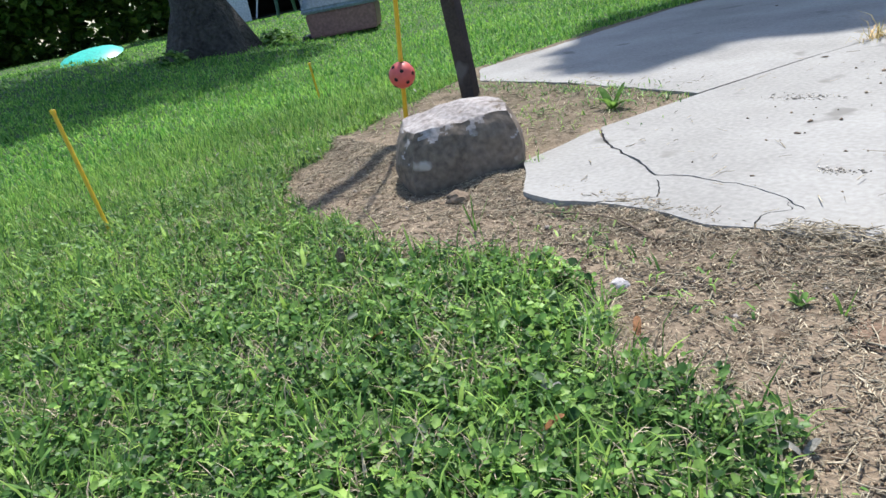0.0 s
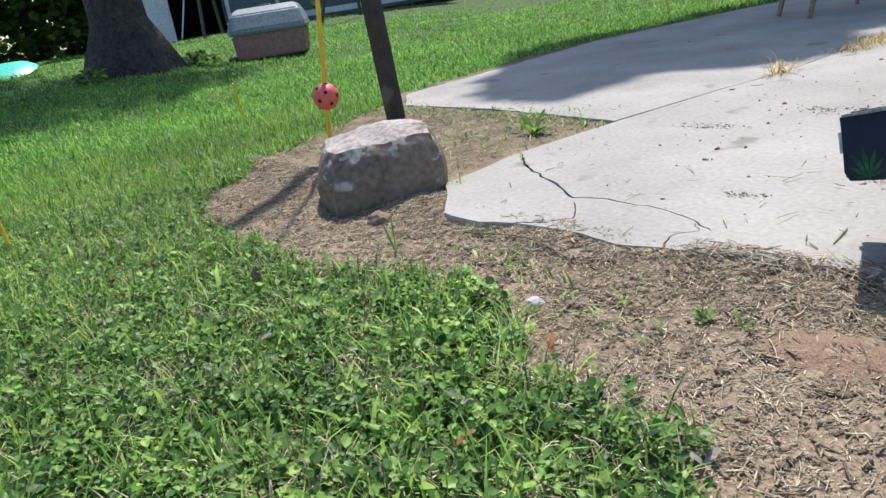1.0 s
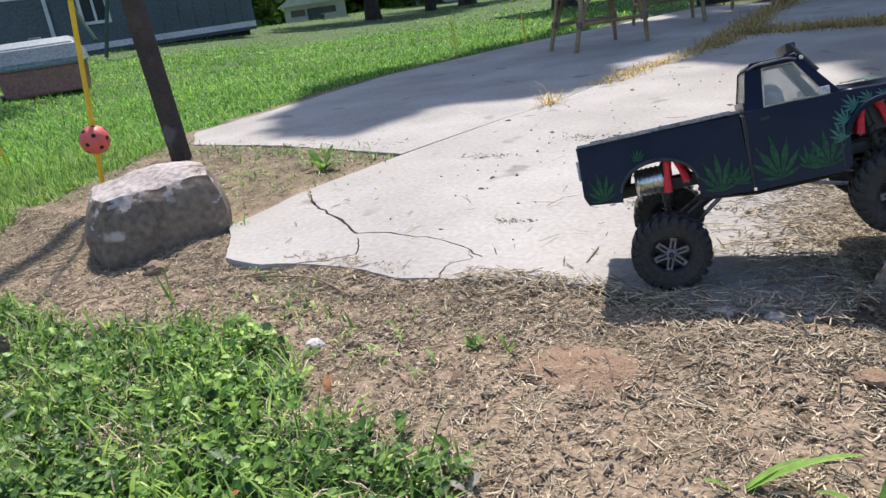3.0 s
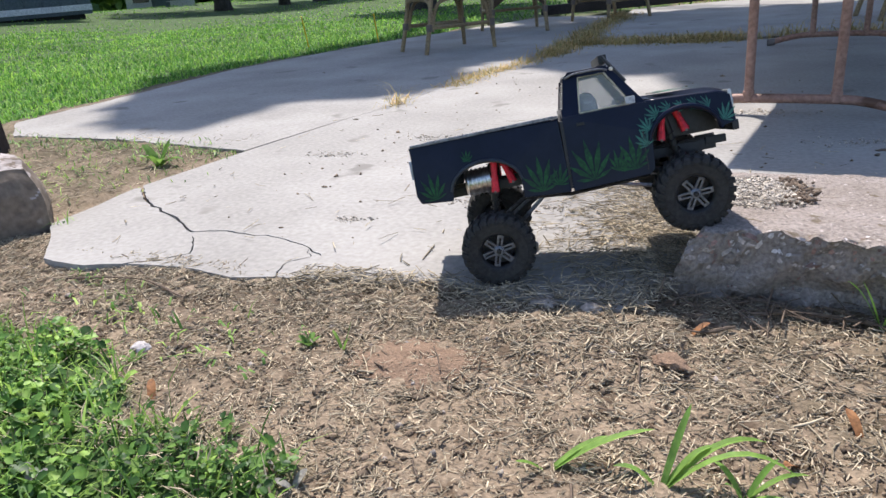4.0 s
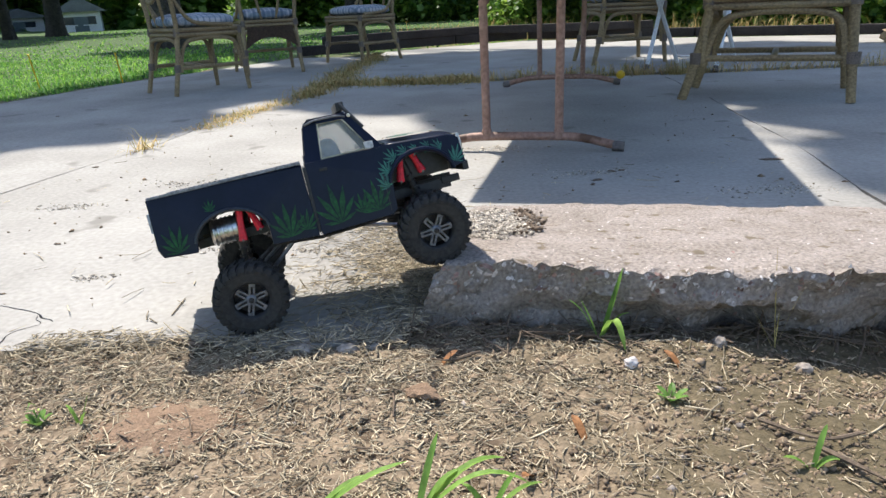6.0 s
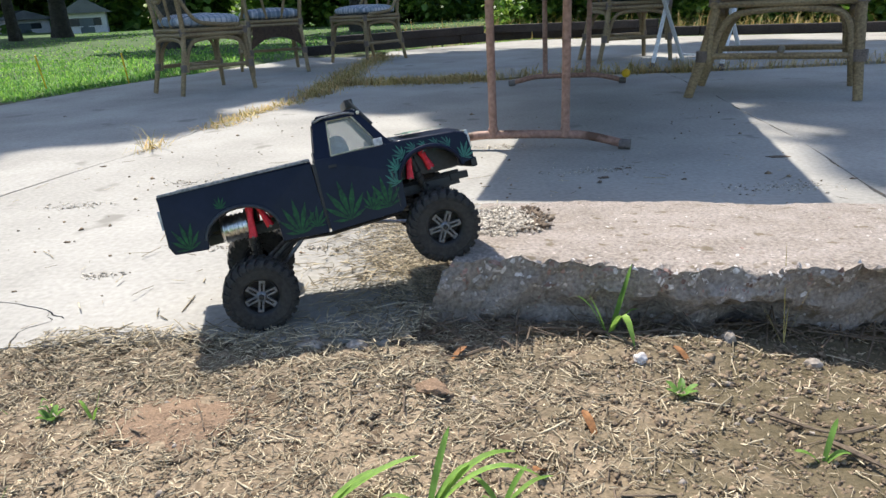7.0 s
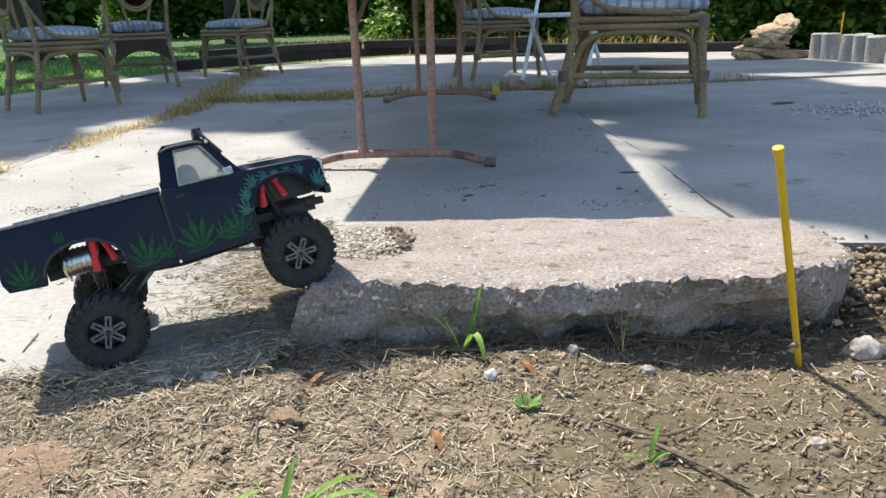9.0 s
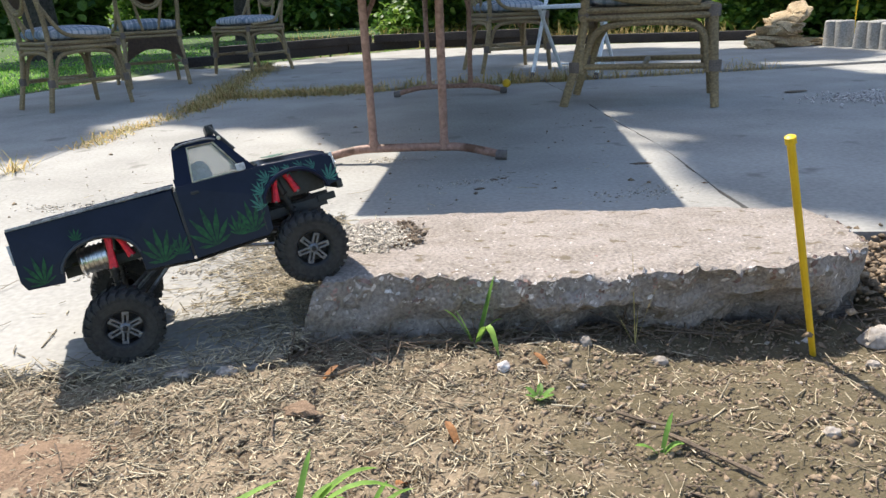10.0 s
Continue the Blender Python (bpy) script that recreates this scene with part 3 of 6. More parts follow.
# ---- radio-controlled truck ----
def make_truck():
    root = thing("toy_truck", "dark navy lifted toy pickup truck climbing a concrete slab", "toy truck",
                 at=Matrix.Translation((-0.268, 1.108, 0)) @ pose(0, 0, 0, 0, 0, 16) @ Matrix.Scale(1.03, 4))
    tilt = radians(8.4)
    ct, st = math.cos(tilt), math.sin(tilt)

    def B(u, y, v):
        """A point of the tilted body: along, across, up."""
        return frame_m @ Vector((u, y, v))

    # pitched up at the nose and rolled a little away from the slab's open side
    frame_m = Matrix(((ct, 0, -st, -0.131), (0, 1, 0, 0), (st, 0, ct, 0.137), (0, 0, 0, 1))) @ Matrix.Translation((0, 0, 0.012)) @ Matrix.Rotation(radians(-11), 4, "X") @ Matrix.Translation((0, 0, -0.03)) @ Matrix.Diagonal((1, 1, 1.12, 1))
    W = 0.094

    # body sides with wheel openings
    lower = [(0.006, 0.0), (0.0, 0.012), (0.002, 0.074), (0.008, 0.082), (0.232, 0.078), (0.236, 0.077)]
    bed_side = lower + [(0.238, -0.022), (0.166, -0.018)] + [(0.112 + 0.054 * math.cos(a), 0.004 + 0.037 * math.sin(a)) for a in [math.pi * k / 10 for k in range(11)]] + [(0.056, -0.004)]
    cab_side = [(0.242, -0.022), (0.242, 0.079), (0.372, 0.078), (0.470, 0.072), (0.487, 0.066), (0.490, 0.030), (0.466, 0.026)] + \
        [(0.417 + 0.049 * math.cos(a), 0.022 + 0.036 * math.sin(a) ** 0.8) for a in [math.pi * k / 10 for k in range(11)]] + [(0.366, -0.012), (0.358, -0.018)]
    body = part("body", boxed((0.008, -0.085, 0.0445), (0.231, 0.085, 0.0485), 0.001, frame_m), BLACK, root, "open cargo bed floor")
    for name, outline in (("bed_side", bed_side), ("cab_side", cab_side)):
        for s in (-1, 1):
            bm = prism(bmesh.new(), outline, lambda u, v, w: B(u, s * (W - w - 0.010 * max(0, (v - 0.03) / 0.05) * 0.6), v), 0.006)
            ob = part(name, bm, PAINT, root, smooth=False)
            b = ob.modifiers.new("soft_edge", "BEVEL")
            b.width, b.segments, b.limit_method, b.angle_limit = 0.0016, 2, "ANGLE", radians(40)
    # flared lips over the wheels
    for s in (-1, 1):
        for cu, r, h, z0, fat, m in ((0.112, 0.056, 0.039, 0.004, 0.0032, SCUFF), (0.417, 0.053, 0.042, 0.020, 0.0040, PAINT)):
            pts = [B(cu + r * math.cos(a), s * (W + 0.0015 - 0.4 * (fat - 0.0042)), z0 + h * math.sin(a)) for a in [math.pi * (0.04 + 0.92 * k / 12) for k in range(13)]]
            part("wheel_lip", rod(pts, [fat * (0.6 + 0.4 * math.sin(math.pi * (0.1 + 0.8 * k / 12))) for k in range(13)], 8), m, root)
    part("gap_trim", boxed((0.2375, -W + 0.004, -0.018), (0.2425, W - 0.004, 0.074), 0, frame_m), BLACK, root)
    part("bed_wall", boxed((0.230, -0.084, 0.040), (0.2365, 0.084, 0.079), 0.001, frame_m), PAINT, root)
    part("tailgate", boxed((0.001, -0.085, 0.004), (0.008, 0.085, 0.080), 0.0015, frame_m), PAINT, root)
    for s in (-1, 1):
        part("bed_rail", boxed((0.004, s * 0.0875 - 0.0045, 0.0795), (0.236, s * 0.0875 + 0.0045, 0.083), 0.001, frame_m), GLINT_EDGE, root, "dark rail with sun glint painted in")
        part("rear_light", boxed((-0.003, s * 0.082 - 0.004, 0.035), (0.003, s * 0.082 + 0.004, 0.062), 0.001, frame_m), SILVER, root)
    # bonnet
    bm = bmesh.new()
    rows = []
    for i in range(9):
        u = 0.368 + 0.118 * i / 8
        row = []
        for j in range(13):
            y = -0.0885 + 0.177 * j / 12
            crown = 0.006 * (1 - (y / 0.0885) ** 2) + (0.002 if abs(y) < 0.045 else 0)
            row.append(bm.verts.new(B(u, y, 0.0785 - 0.007 * (i / 8) + crown - (0.004 if i == 8 else 0))))
        rows.append(row)
    for a, b in zip(rows, rows[1:]):
        for j in range(12):
            bm.faces.new((a[j], b[j], b[j + 1], a[j + 1]))
    hood = part("bonnet", bm, PAINT, root)
    s = hood.modifiers.new("sheet", "SOLIDIFY")
    s.thickness = 0.003
    # green and turquoise sprayed leaves
    rng = random.Random(3)

    def sprayed(cu, cv, size, turn, m, on_side=True):
        bm = bmesh.new()
        for k, (a, l) in enumerate(((-75, 0.5), (-48, 0.75), (-24, 0.92), (0, 1.0), (24, 0.92), (48, 0.75), (75, 0.5))):
            a = radians(90 + a + turn)
            l *= size
            d, p = Vector((math.cos(a), math.sin(a))), Vector((-math.sin(a), math.cos(a)))
            pts = [Vector((cu, cv)) + d * l * t + p * l * w for t, w in ((0, 0), (0.3, 0.05), (0.55, 0.085), (0.8, 0.045), (1, 0), (0.8, -0.045), (0.55, -0.085), (0.3, -0.05))]
            if on_side:
                vs = [bm.verts.new(B(q.x, -(W + 0.0004 + 0.00006 * k - 0.0060 * max(0, (q.y - 0.03) / 0.05)) - 0.0002, q.y)) for q in pts]
            else:
                vs = [bm.verts.new(B(q.x, q.y, 0.0832 - 0.0595 * (q.x - 0.368) + 0.0045 * (1 - (q.y / 0.0885) ** 2) + 0.0022 + 0.0001 * k)) for q in pts]
            bm.faces.new(vs)
        return part("leaf_decal", bm, m, root, "airbrushed green leaf", smooth=False)

    for cu, cv, sz, tr in ((0.030, 0.002, 0.040, 8), (0.088, 0.046, 0.018, -6), (0.196, -0.014, 0.050, 2), (0.222, -0.010, 0.030, -12), (0.276, -0.012, 0.058, 8), (0.312, -0.006, 0.032, -20), (0.338, -0.008, 0.046, 4)):
        sprayed(cu, cv, sz, tr, LEAF_PAINT)
    for cu, cv, sz, tr in ((0.360, 0.020, 0.026, 20), (0.366, 0.040, 0.022, 35), (0.380, 0.056, 0.021, 50), (0.400, 0.062, 0.018, 70), (0.418, 0.063, 0.017, 90), (0.438, 0.062, 0.018, 80), (0.456, 0.056, 0.020, 60), (0.474, 0.034, 0.026, -25)):
        sprayed(cu, cv, sz, tr, TURQUOISE)
    for cu, cv, sz, tr in ((0.385, -0.05, 0.05, -80), (0.40, 0.0, 0.06, -95), (0.39, 0.05, 0.05, -100), (0.43, -0.02, 0.045, -70)):
        sprayed(cu, cv, sz, tr, TURQUOISE, False)
    # cab
    H, R0, R1 = 0.131, 0.262, 0.318
    CW, TW = 0.086, 0.070

    def cab_y(v):
        return CW + (TW - CW) * (v - 0.078) / (H - 0.078)

    for s in (-1, 1):
        for name, outline in (("rear_pillar", [(0.243, 0.078), (0.254, 0.130), (0.262, 0.136), (0.276, 0.133), (0.268, 0.078)]),
                              ("front_pillar", [(0.349, 0.078), (0.356, 0.078), (0.368, 0.077), (0.324, 0.134), (0.314, 0.133)]),
                              ("roof_rail", [(0.258, 0.128), (0.262, 0.137), (0.322, 0.136), (0.320, 0.127)])):
            part(name, prism(bmesh.new(), outline, lambda u, v, w: B(u, s * (cab_y(v) - w), v), 0.006), PAINT, root, smooth=False)
        pane = part("side_window", prism(bmesh.new(), [(0.268, 0.0785), (0.275, 0.1285), (0.316, 0.1285), (0.352, 0.0785)], lambda u, v, w: B(u, s * (cab_y(v) - 0.003 - w), v), 0.001), GLASS, root, "hazy clear plastic window")
        pane.visible_shadow = False
        part("window_edge", rod([B(u, s * (cab_y(v) - 0.0012), v) for u, v in ((0.270, 0.080), (0.2765, 0.1275), (0.315, 0.1275), (0.349, 0.080), (0.270, 0.080))], 0.0014, 5), MASK, pane)
        part("mirror", boxed((0.338, s * 0.094 - 0.004, 0.079), (0.352, s * 0.094 + 0.004, 0.089), 0.002, frame_m), SILVER, root)
        part("door_handle", boxed((0.262, s * 0.0905 - 0.002, 0.064), (0.274, s * 0.0905 + 0.002, 0.068), 0.0008, frame_m), BLACK, root)
        part("door_seam", boxed((0.3555, s * (W - 0.0022) - 0.0028, -0.012), (0.3570, s * (W - 0.0022) + 0.0028, 0.040), 0, frame_m), BLACK, root)
    bm = bmesh.new()
    rows = []
    for i in range(7):
        u = 0.256 + 0.066 * i / 6
        rows.append([bm.verts.new(B(u, -0.072 + 0.144 * j / 10, 0.1345 + 0.004 * (1 - (2 * j / 10 - 1) ** 4) - 0.004 * (2 * i / 6 - 1) ** 4)) for j in range(11)])
    for a, b in zip(rows, rows[1:]):
        for j in range(10):
            bm.faces.new((a[j], b[j], b[j + 1], a[j + 1]))
    roof = part("roof", bm, GLINT_EDGE, root, "dark roof with sun glint painted in")
    s = roof.modifiers.new("sheet", "SOLIDIFY")
    s.thickness = 0.003
    front_glass = part("windscreen", prism(bmesh.new(), [(-0.082, 0.0), (-0.066, 1.0), (0.066, 1.0), (0.082, 0.0)], lambda y, t, w: B(0.366 - 0.044 * t - w, y, 0.080 + 0.053 * t), 0.001), GLASS, root, "hazy clear plastic windscreen")
    front_glass.visible_shadow = False
    back_glass = part("rear_window", prism(bmesh.new(), [(-0.066, 0.0), (-0.060, 1.0), (0.060, 1.0), (0.066, 0.0)], lambda y, t, w: B(0.246 + 0.009 * t + w, y, 0.088 + 0.040 * t), 0.001), GLASS, root, "hazy clear plastic window")
    back_glass.visible_shadow = False
    part("wiper_panel", boxed((0.356, -0.080, 0.076), (0.372, 0.080, 0.0815), 0.001, frame_m), BLACK, root)
    part("cab_rear_panel", boxed((0.243, -0.082, 0.060), (0.249, 0.082, 0.090), 0.001, frame_m), PAINT, root)
    part("dashboard", boxed((0.335, -0.078, 0.055), (0.362, 0.078, 0.078), 0.004, frame_m), BLACK, root)
    part("cab_floor", boxed((0.245, -0.08, 0.030), (0.36, 0.08, 0.036), 0, frame_m), BLACK, root)
    # plain dome for the head of the toy driver figure
    dome = lathe(bmesh.new(), [(0.016, 0.0), (0.018, 0.012), (0.016, 0.024), (0.010, 0.032), (0, 0.035)], 16, frame_m @ Matrix.Translation((0.285, -0.035, 0.072)))
    part("seat_dome", dome, SILVER, root, "pale grey helmet-like head of the toy driver")
    part("seat", boxed((0.262, -0.07, 0.036), (0.300, 0.07, 0.070), 0.006, frame_m), BLACK, root)
    # light bar on the roof
    part("light_bar", boxed((0.312, -0.060, 0.139), (0.325, 0.060, 0.151), 0.002, frame_m), BLACK, root)
    part("light_bar_lens", boxed((0.3245, -0.056, 0.1415), (0.3265, 0.056, 0.1490), 0.0006, frame_m), SILVER, root)
    for s in (-1, 1):
        part("light_bracket", rod([B(0.318, s * 0.062, 0.148), B(0.324, s * 0.066, 0.139), B(0.345, s * 0.074, 0.110)], 0.0028, 6), BLACK, root)
        part("bracket_screw", lathe(bmesh.new(), [(0.003, 0), (0.003, 0.002), (0, 0.0025)], 8, Matrix.Translation(B(0.327, s * 0.0745, 0.130)) @ Matrix.Rotation(s * -math.pi / 2, 4, "X")), ALLOY, root)
    part("inner_fender", boxed((0.366, -0.060, 0.022), (0.470, 0.060, 0.070), 0.006, frame_m), BLACK, root)
    # grille and bumper
    part("grille_panel", boxed((0.484, -0.089, 0.030), (0.490, 0.089, 0.072), 0.002, frame_m), CHROME, root, "worn chrome grille panel")
    grille = part("grille", boxed((0.489, -0.058, 0.038), (0.4915, 0.058, 0.066), 0.0005, frame_m), BLACK, root)
    for k in range(5):
        v = 0.0405 + 0.0057 * k
        part("grille_bar", boxed((0.491, -0.058, v), (0.4932, 0.058, v + 0.0017), 0.0003, frame_m), CHROME, grille)
    for k in range(13):
        y = -0.056 + 0.1115 * k / 12
        part("grille_bar", boxed((0.4912, y - 0.0007, 0.039), (0.4926, y + 0.0007, 0.0655), 0, frame_m), CHROME, grille)
    part("badge", boxed((0.4932, -0.010, 0.050), (0.4950, 0.010, 0.055), 0.0006, frame_m), CHROME, grille)
    for s in (-1, 1):
        lamp = part("headlight", lathe(bmesh.new(), [(0.0105, 0), (0.0105, 0.003), (0.008, 0.004), (0.0, 0.0025)], 18, frame_m @ Matrix.Translation((0.489, s * 0.073, 0.056)) @ Matrix.Rotation(math.pi / 2, 4, "Y")), CHROME, root, "round headlight, lit")
        part("bulb", lathe(bmesh.new(), [(0.0048, 0.003), (0.0048, 0.0046), (0, 0.0056)], 12, frame_m @ Matrix.Translation((0.489, s * 0.073, 0.056)) @ Matrix.Rotation(math.pi / 2, 4, "Y")), LAMP_GLOW, lamp)
    part("bumper", boxed((0.484, -0.092, 0.018), (0.494, 0.092, 0.032), 0.003, frame_m), BLACK, root)
    # chassis
    for s in (-1, 1):
        part("frame_rail", boxed((0.05, s * 0.034 - 0.004, -0.004), (0.47, s * 0.034 + 0.004, 0.010), 0.001, frame_m), BLACK, root)
        part("front_rail_end", boxed((0.455, s * 0.036 - 0.005, 0.002), (0.486, s * 0.036 + 0.005, 0.013), 0.002, frame_m), BLACK, root)
        part("side_skid", rod([B(0.165, s * 0.07, -0.020), B(0.24, s * 0.075, -0.026), B(0.36, s * 0.07, -0.022)], 0.0032, 6), BLACK, root)
    part("skid_plate", boxed((0.20, -0.045, -0.022), (0.32, 0.045, -0.008), 0.004, frame_m), BLACK, root)
    part("gearbox", boxed((0.225, -0.03, -0.008), (0.30, 0.03, 0.028), 0.005, frame_m), BLACK, root)
    part("motor", lathe(bmesh.new(), [(0, 0), (0.0165, 0.001), (0.018, 0.004), (0.018, 0.046), (0.012, 0.049), (0, 0.049)], 20, frame_m @ Matrix.Translation((0.075, -0.045, 0.014)) @ Matrix.Rotation(math.pi / 2, 4, "Y")), ALLOY, root, "bright finned aluminium cylinder")
    for k in range(6):
        part("motor_fin", lathe(bmesh.new(), [(0.0182, 0), (0.0195, 0.001), (0.0195, 0.003), (0.0182, 0.004)], 20, frame_m @ Matrix.Translation((0.079 + 0.007 * k, -0.045, 0.014)) @ Matrix.Rotation(math.pi / 2, 4, "Y")), ALLOY, root)
    # axles and wheels
    rear, fore = Vector((-0.008, 0, 0.058)), Vector((0.292, 0, 0.137))
    R = 0.058
    for c in (rear, fore):
        part("axle", rod([c + Vector((0, -0.075, 0)), c + Vector((0, 0.075, 0))], 0.0075, 10), BLACK, root)
        part("differential", rock((0.020, 0.017, 0.019), 3, 0.05, 2), STEEL, root).matrix_local = Matrix.Translation(c + Vector((0.004, 0.012, 0)))
    part("tie_rod", rod([fore + Vector((0.022, -0.07, 0.004)), fore + Vector((0.022, 0.07, 0.004))], 0.003, 8), ALLOY, root)
    for s in (-1, 1):
        part("link", rod([rear + Vector((0.01, s * 0.045, -0.006)), B(0.205, s * 0.04, -0.018)], 0.0032, 6), STEEL, root)
        part("link", rod([rear + Vector((0.008, s * 0.02, 0.016)), B(0.215, s * 0.028, 0.0)], 0.003, 6), STEEL, root)
        part("link", rod([fore + Vector((-0.01, s * 0.045, -0.006)), B(0.275, s * 0.045, -0.019)], 0.0032, 6), ALLOY, root)
        part("link", rod([fore + Vector((-0.008, s * 0.02, 0.016)), B(0.285, s * 0.03, -0.002)], 0.003, 6), STEEL, root)
        for c, u0, v0 in ((rear, 0.123, 0.036), (fore, 0.392, 0.058)):
            foot, head = c + Vector((0.0, s * 0.056, 0.006)), B(u0, s * 0.062, v0)
            shock = part("shock", rod([foot, foot.lerp(head, 0.55)], 0.0045, 10), BLACK, root, "red-mounted coil shock absorber")
            mid = foot.lerp(head, 0.5)
            part("shock_body", rod([mid, head], 0.0062, 10), BLACK, shock)
            coil = []
            d = (head - foot).normalized()
            p = d.orthogonal().normalized()
            q = d.cross(p)
            for k in range(57):
                a = 2 * math.pi * k / 8
                coil.append(foot.lerp(head, 0.12 + 0.62 * k / 56) + 0.0075 * (math.cos(a) * p + math.sin(a) * q))
            part("coil", rod(coil, 0.0012, 5), BLACK, shock)
        # red towers, two arms each
        for u0, v0, u1, v1 in ((0.128, 0.046, 0.122, -0.004), (0.140, 0.042, 0.152, 0.006), (0.392, 0.064, 0.384, 0.022), (0.408, 0.064, 0.422, 0.030)):
            part("shock_tower", rod([B(u0, s * 0.070, v0), B((u0 + u1) / 2, s * 0.071, (v0 + v1) / 2), B(u1, s * 0.070, v1)], [0.0068, 0.0048, 0.0068], 8), RED, root, "red anodised tower")
            part("tower_bolt", lathe(bmesh.new(), [(0.0022, 0), (0.0022, 0.002), (0, 0.0022)], 6, Matrix.Translation(B(u1, s * 0.0755, v1)) @ Matrix.Rotation(s * -math.pi / 2, 4, "X")), STEEL, root)
    part("drive_shaft", rod([rear + Vector((0.015, 0.012, 0.004)), B(0.235, 0.008, 0.0)], 0.004, 8), BLACK, root)
    part("drive_shaft", rod([fore + Vector((-0.015, 0.012, 0.004)), B(0.28, 0.008, 0.0)], 0.004, 8), BLACK, root)

    # one wheel, then copies of its meshes
    def wheel_meshes():
        prof = [(0.028, -0.019), (0.034, -0.0215), (0.046, -0.0225), (0.053, -0.0205), (0.0555, -0.016), (0.0555, 0.016), (0.053, 0.0205), (0.046, 0.0225), (0.034, 0.0215), (0.028, 0.019), (0.027, 0.0), (0.028, -0.019)]
        bm = lathe(bmesh.new(), prof, 40)
        tyre = bm
        rim = lathe(bmesh.new(), [(0.0285, -0.020), (0.030, -0.021), (0.030, -0.017), (0.0265, -0.015), (0.0255, 0.0), (0.0265, 0.015), (0.030, 0.017), (0.030, 0.021), (0.0285, 0.020), (0.0262, 0.0145)], 32)
        spokes = bmesh.new()
        for k in range(6):
            m = Matrix.Rotation(2 * math.pi * k / 6, 4, "Z")
            for off in (-0.0032, 0.0032):
                box(spokes, (0.007, off - 0.0017, 0.0105), (0.0275, off + 0.0017, 0.0150), 0.0006, m)
            box(spokes, (0.022, -0.0048, 0.0110), (0.0275, 0.0048, 0.0155), 0.0006, m)
        lathe(spokes, [(0.0085, 0.006), (0.0085, 0.0145), (0.006, 0.0165), (0, 0.0165)], 18)
        back = lathe(bmesh.new(), [(0.0262, 0.001), (0.0, 0.001), (0.0262, -0.001)], 20)
        nut = lathe(bmesh.new(), [(0.0042, 0.016), (0.0042, 0.0195), (0.0022, 0.0205), (0, 0.0200)], 6)
        return tyre, rim, spokes, back, nut

    lug_shape = [(0.0530, 0.0015), (0.0590, 0.0015), (0.0590, 0.0170), (0.0568, 0.0212), (0.0500, 0.0238), (0.0465, 0.0236), (0.0530, 0.0190)]
    lug = part("tread_lug", prism(bmesh.new(), lug_shape, lambda u, v, w: (u, w - 0.0045 + 0.25 * v, v), 0.0088), RUBBER, smooth=False)
    lug_mesh = lug.data
    bpy.data.objects.remove(lug)
    kept = None
    for c in (rear, fore):
        for s in (-1, 1):
            turn = Matrix.Translation(c + Vector((0, s * 0.0925, 0))) @ Matrix.Rotation(-s * math.pi / 2, 4, "X") @ Matrix.Rotation(0.4 + c.x * 3, 4, "Z")
            if kept is None:
                t, r, sp, bk, nt = wheel_meshes()
                wheel = part("wheel", t, RUBBER, root, "chunky black tyre on gunmetal six-spoke rim", smooth=False)
                kids = [part("rim", r, BLACK, wheel), part("spokes", sp, RIM, wheel, "gunmetal spokes"), part("wheel_back", bk, BLACK, wheel), part("hub_nut", nt, BLACK, wheel)]
                kept = wheel, kids
            else:
                wheel = new("wheel", kept[0].data)
                wheel.parent = root
                tagged(wheel, "chunky black tyre on gunmetal six-spoke rim")
                for kid in kept[1]:
                    o = new(kid.name.split(".")[0], kid.data)
                    o.parent = wheel
            wheel.matrix_local = turn
            for k in range(25):
                for side in (0, 1):
                    o = new("tread_lug", lug_mesh)
                    o.parent = wheel
                    o.matrix_local = Matrix.Rotation(2 * math.pi * (k + 0.5 * side) / 25, 4, "Z") @ (Matrix.Rotation(math.pi, 4, "X") if side else Matrix())


make_truck()

# ---- table ----
def trestle(root, x, y, turn, height):
    m = pose(x, y, 0, 0, 0, turn)
    half = 0.335
    foot = part("foot_bar", rod([m @ Vector(p) for p in bent([(-half, 0, 0.014), (-0.20, 0, 0.046), (-0.10, 0, 0.052), (0.10, 0, 0.052), (0.20, 0, 0.046), (half, 0, 0.014)], 4)], 0.0145, 12), TUBE, root)
    for s in (-1, 1):
        part("foot_cap", rod([m @ Vector((s * (half - 0.035), 0, 0.019)), m @ Vector((s * (half + 0.004), 0, 0.0155))], 0.0175, 12), RUBBER_CAP, foot)
        part("leg", rod([m @ Vector((s * 0.123, 0, 0.05)), m @ Vector((s * 0.128, 0, height))], 0.0145, 12), TUBE, root)
        part("weld_collar", rod([m @ Vector((s * 0.123, 0, 0.045)), m @ Vector((s * 0.1235, 0, 0.075))], 0.0175, 10), TUBE, root)
    part("crossbar", rod([m @ Vector((-0.135, 0, height - 0.04)), m @ Vector((0.135, 0, height - 0.04))], 0.011, 8), TUBE, root)
    return m


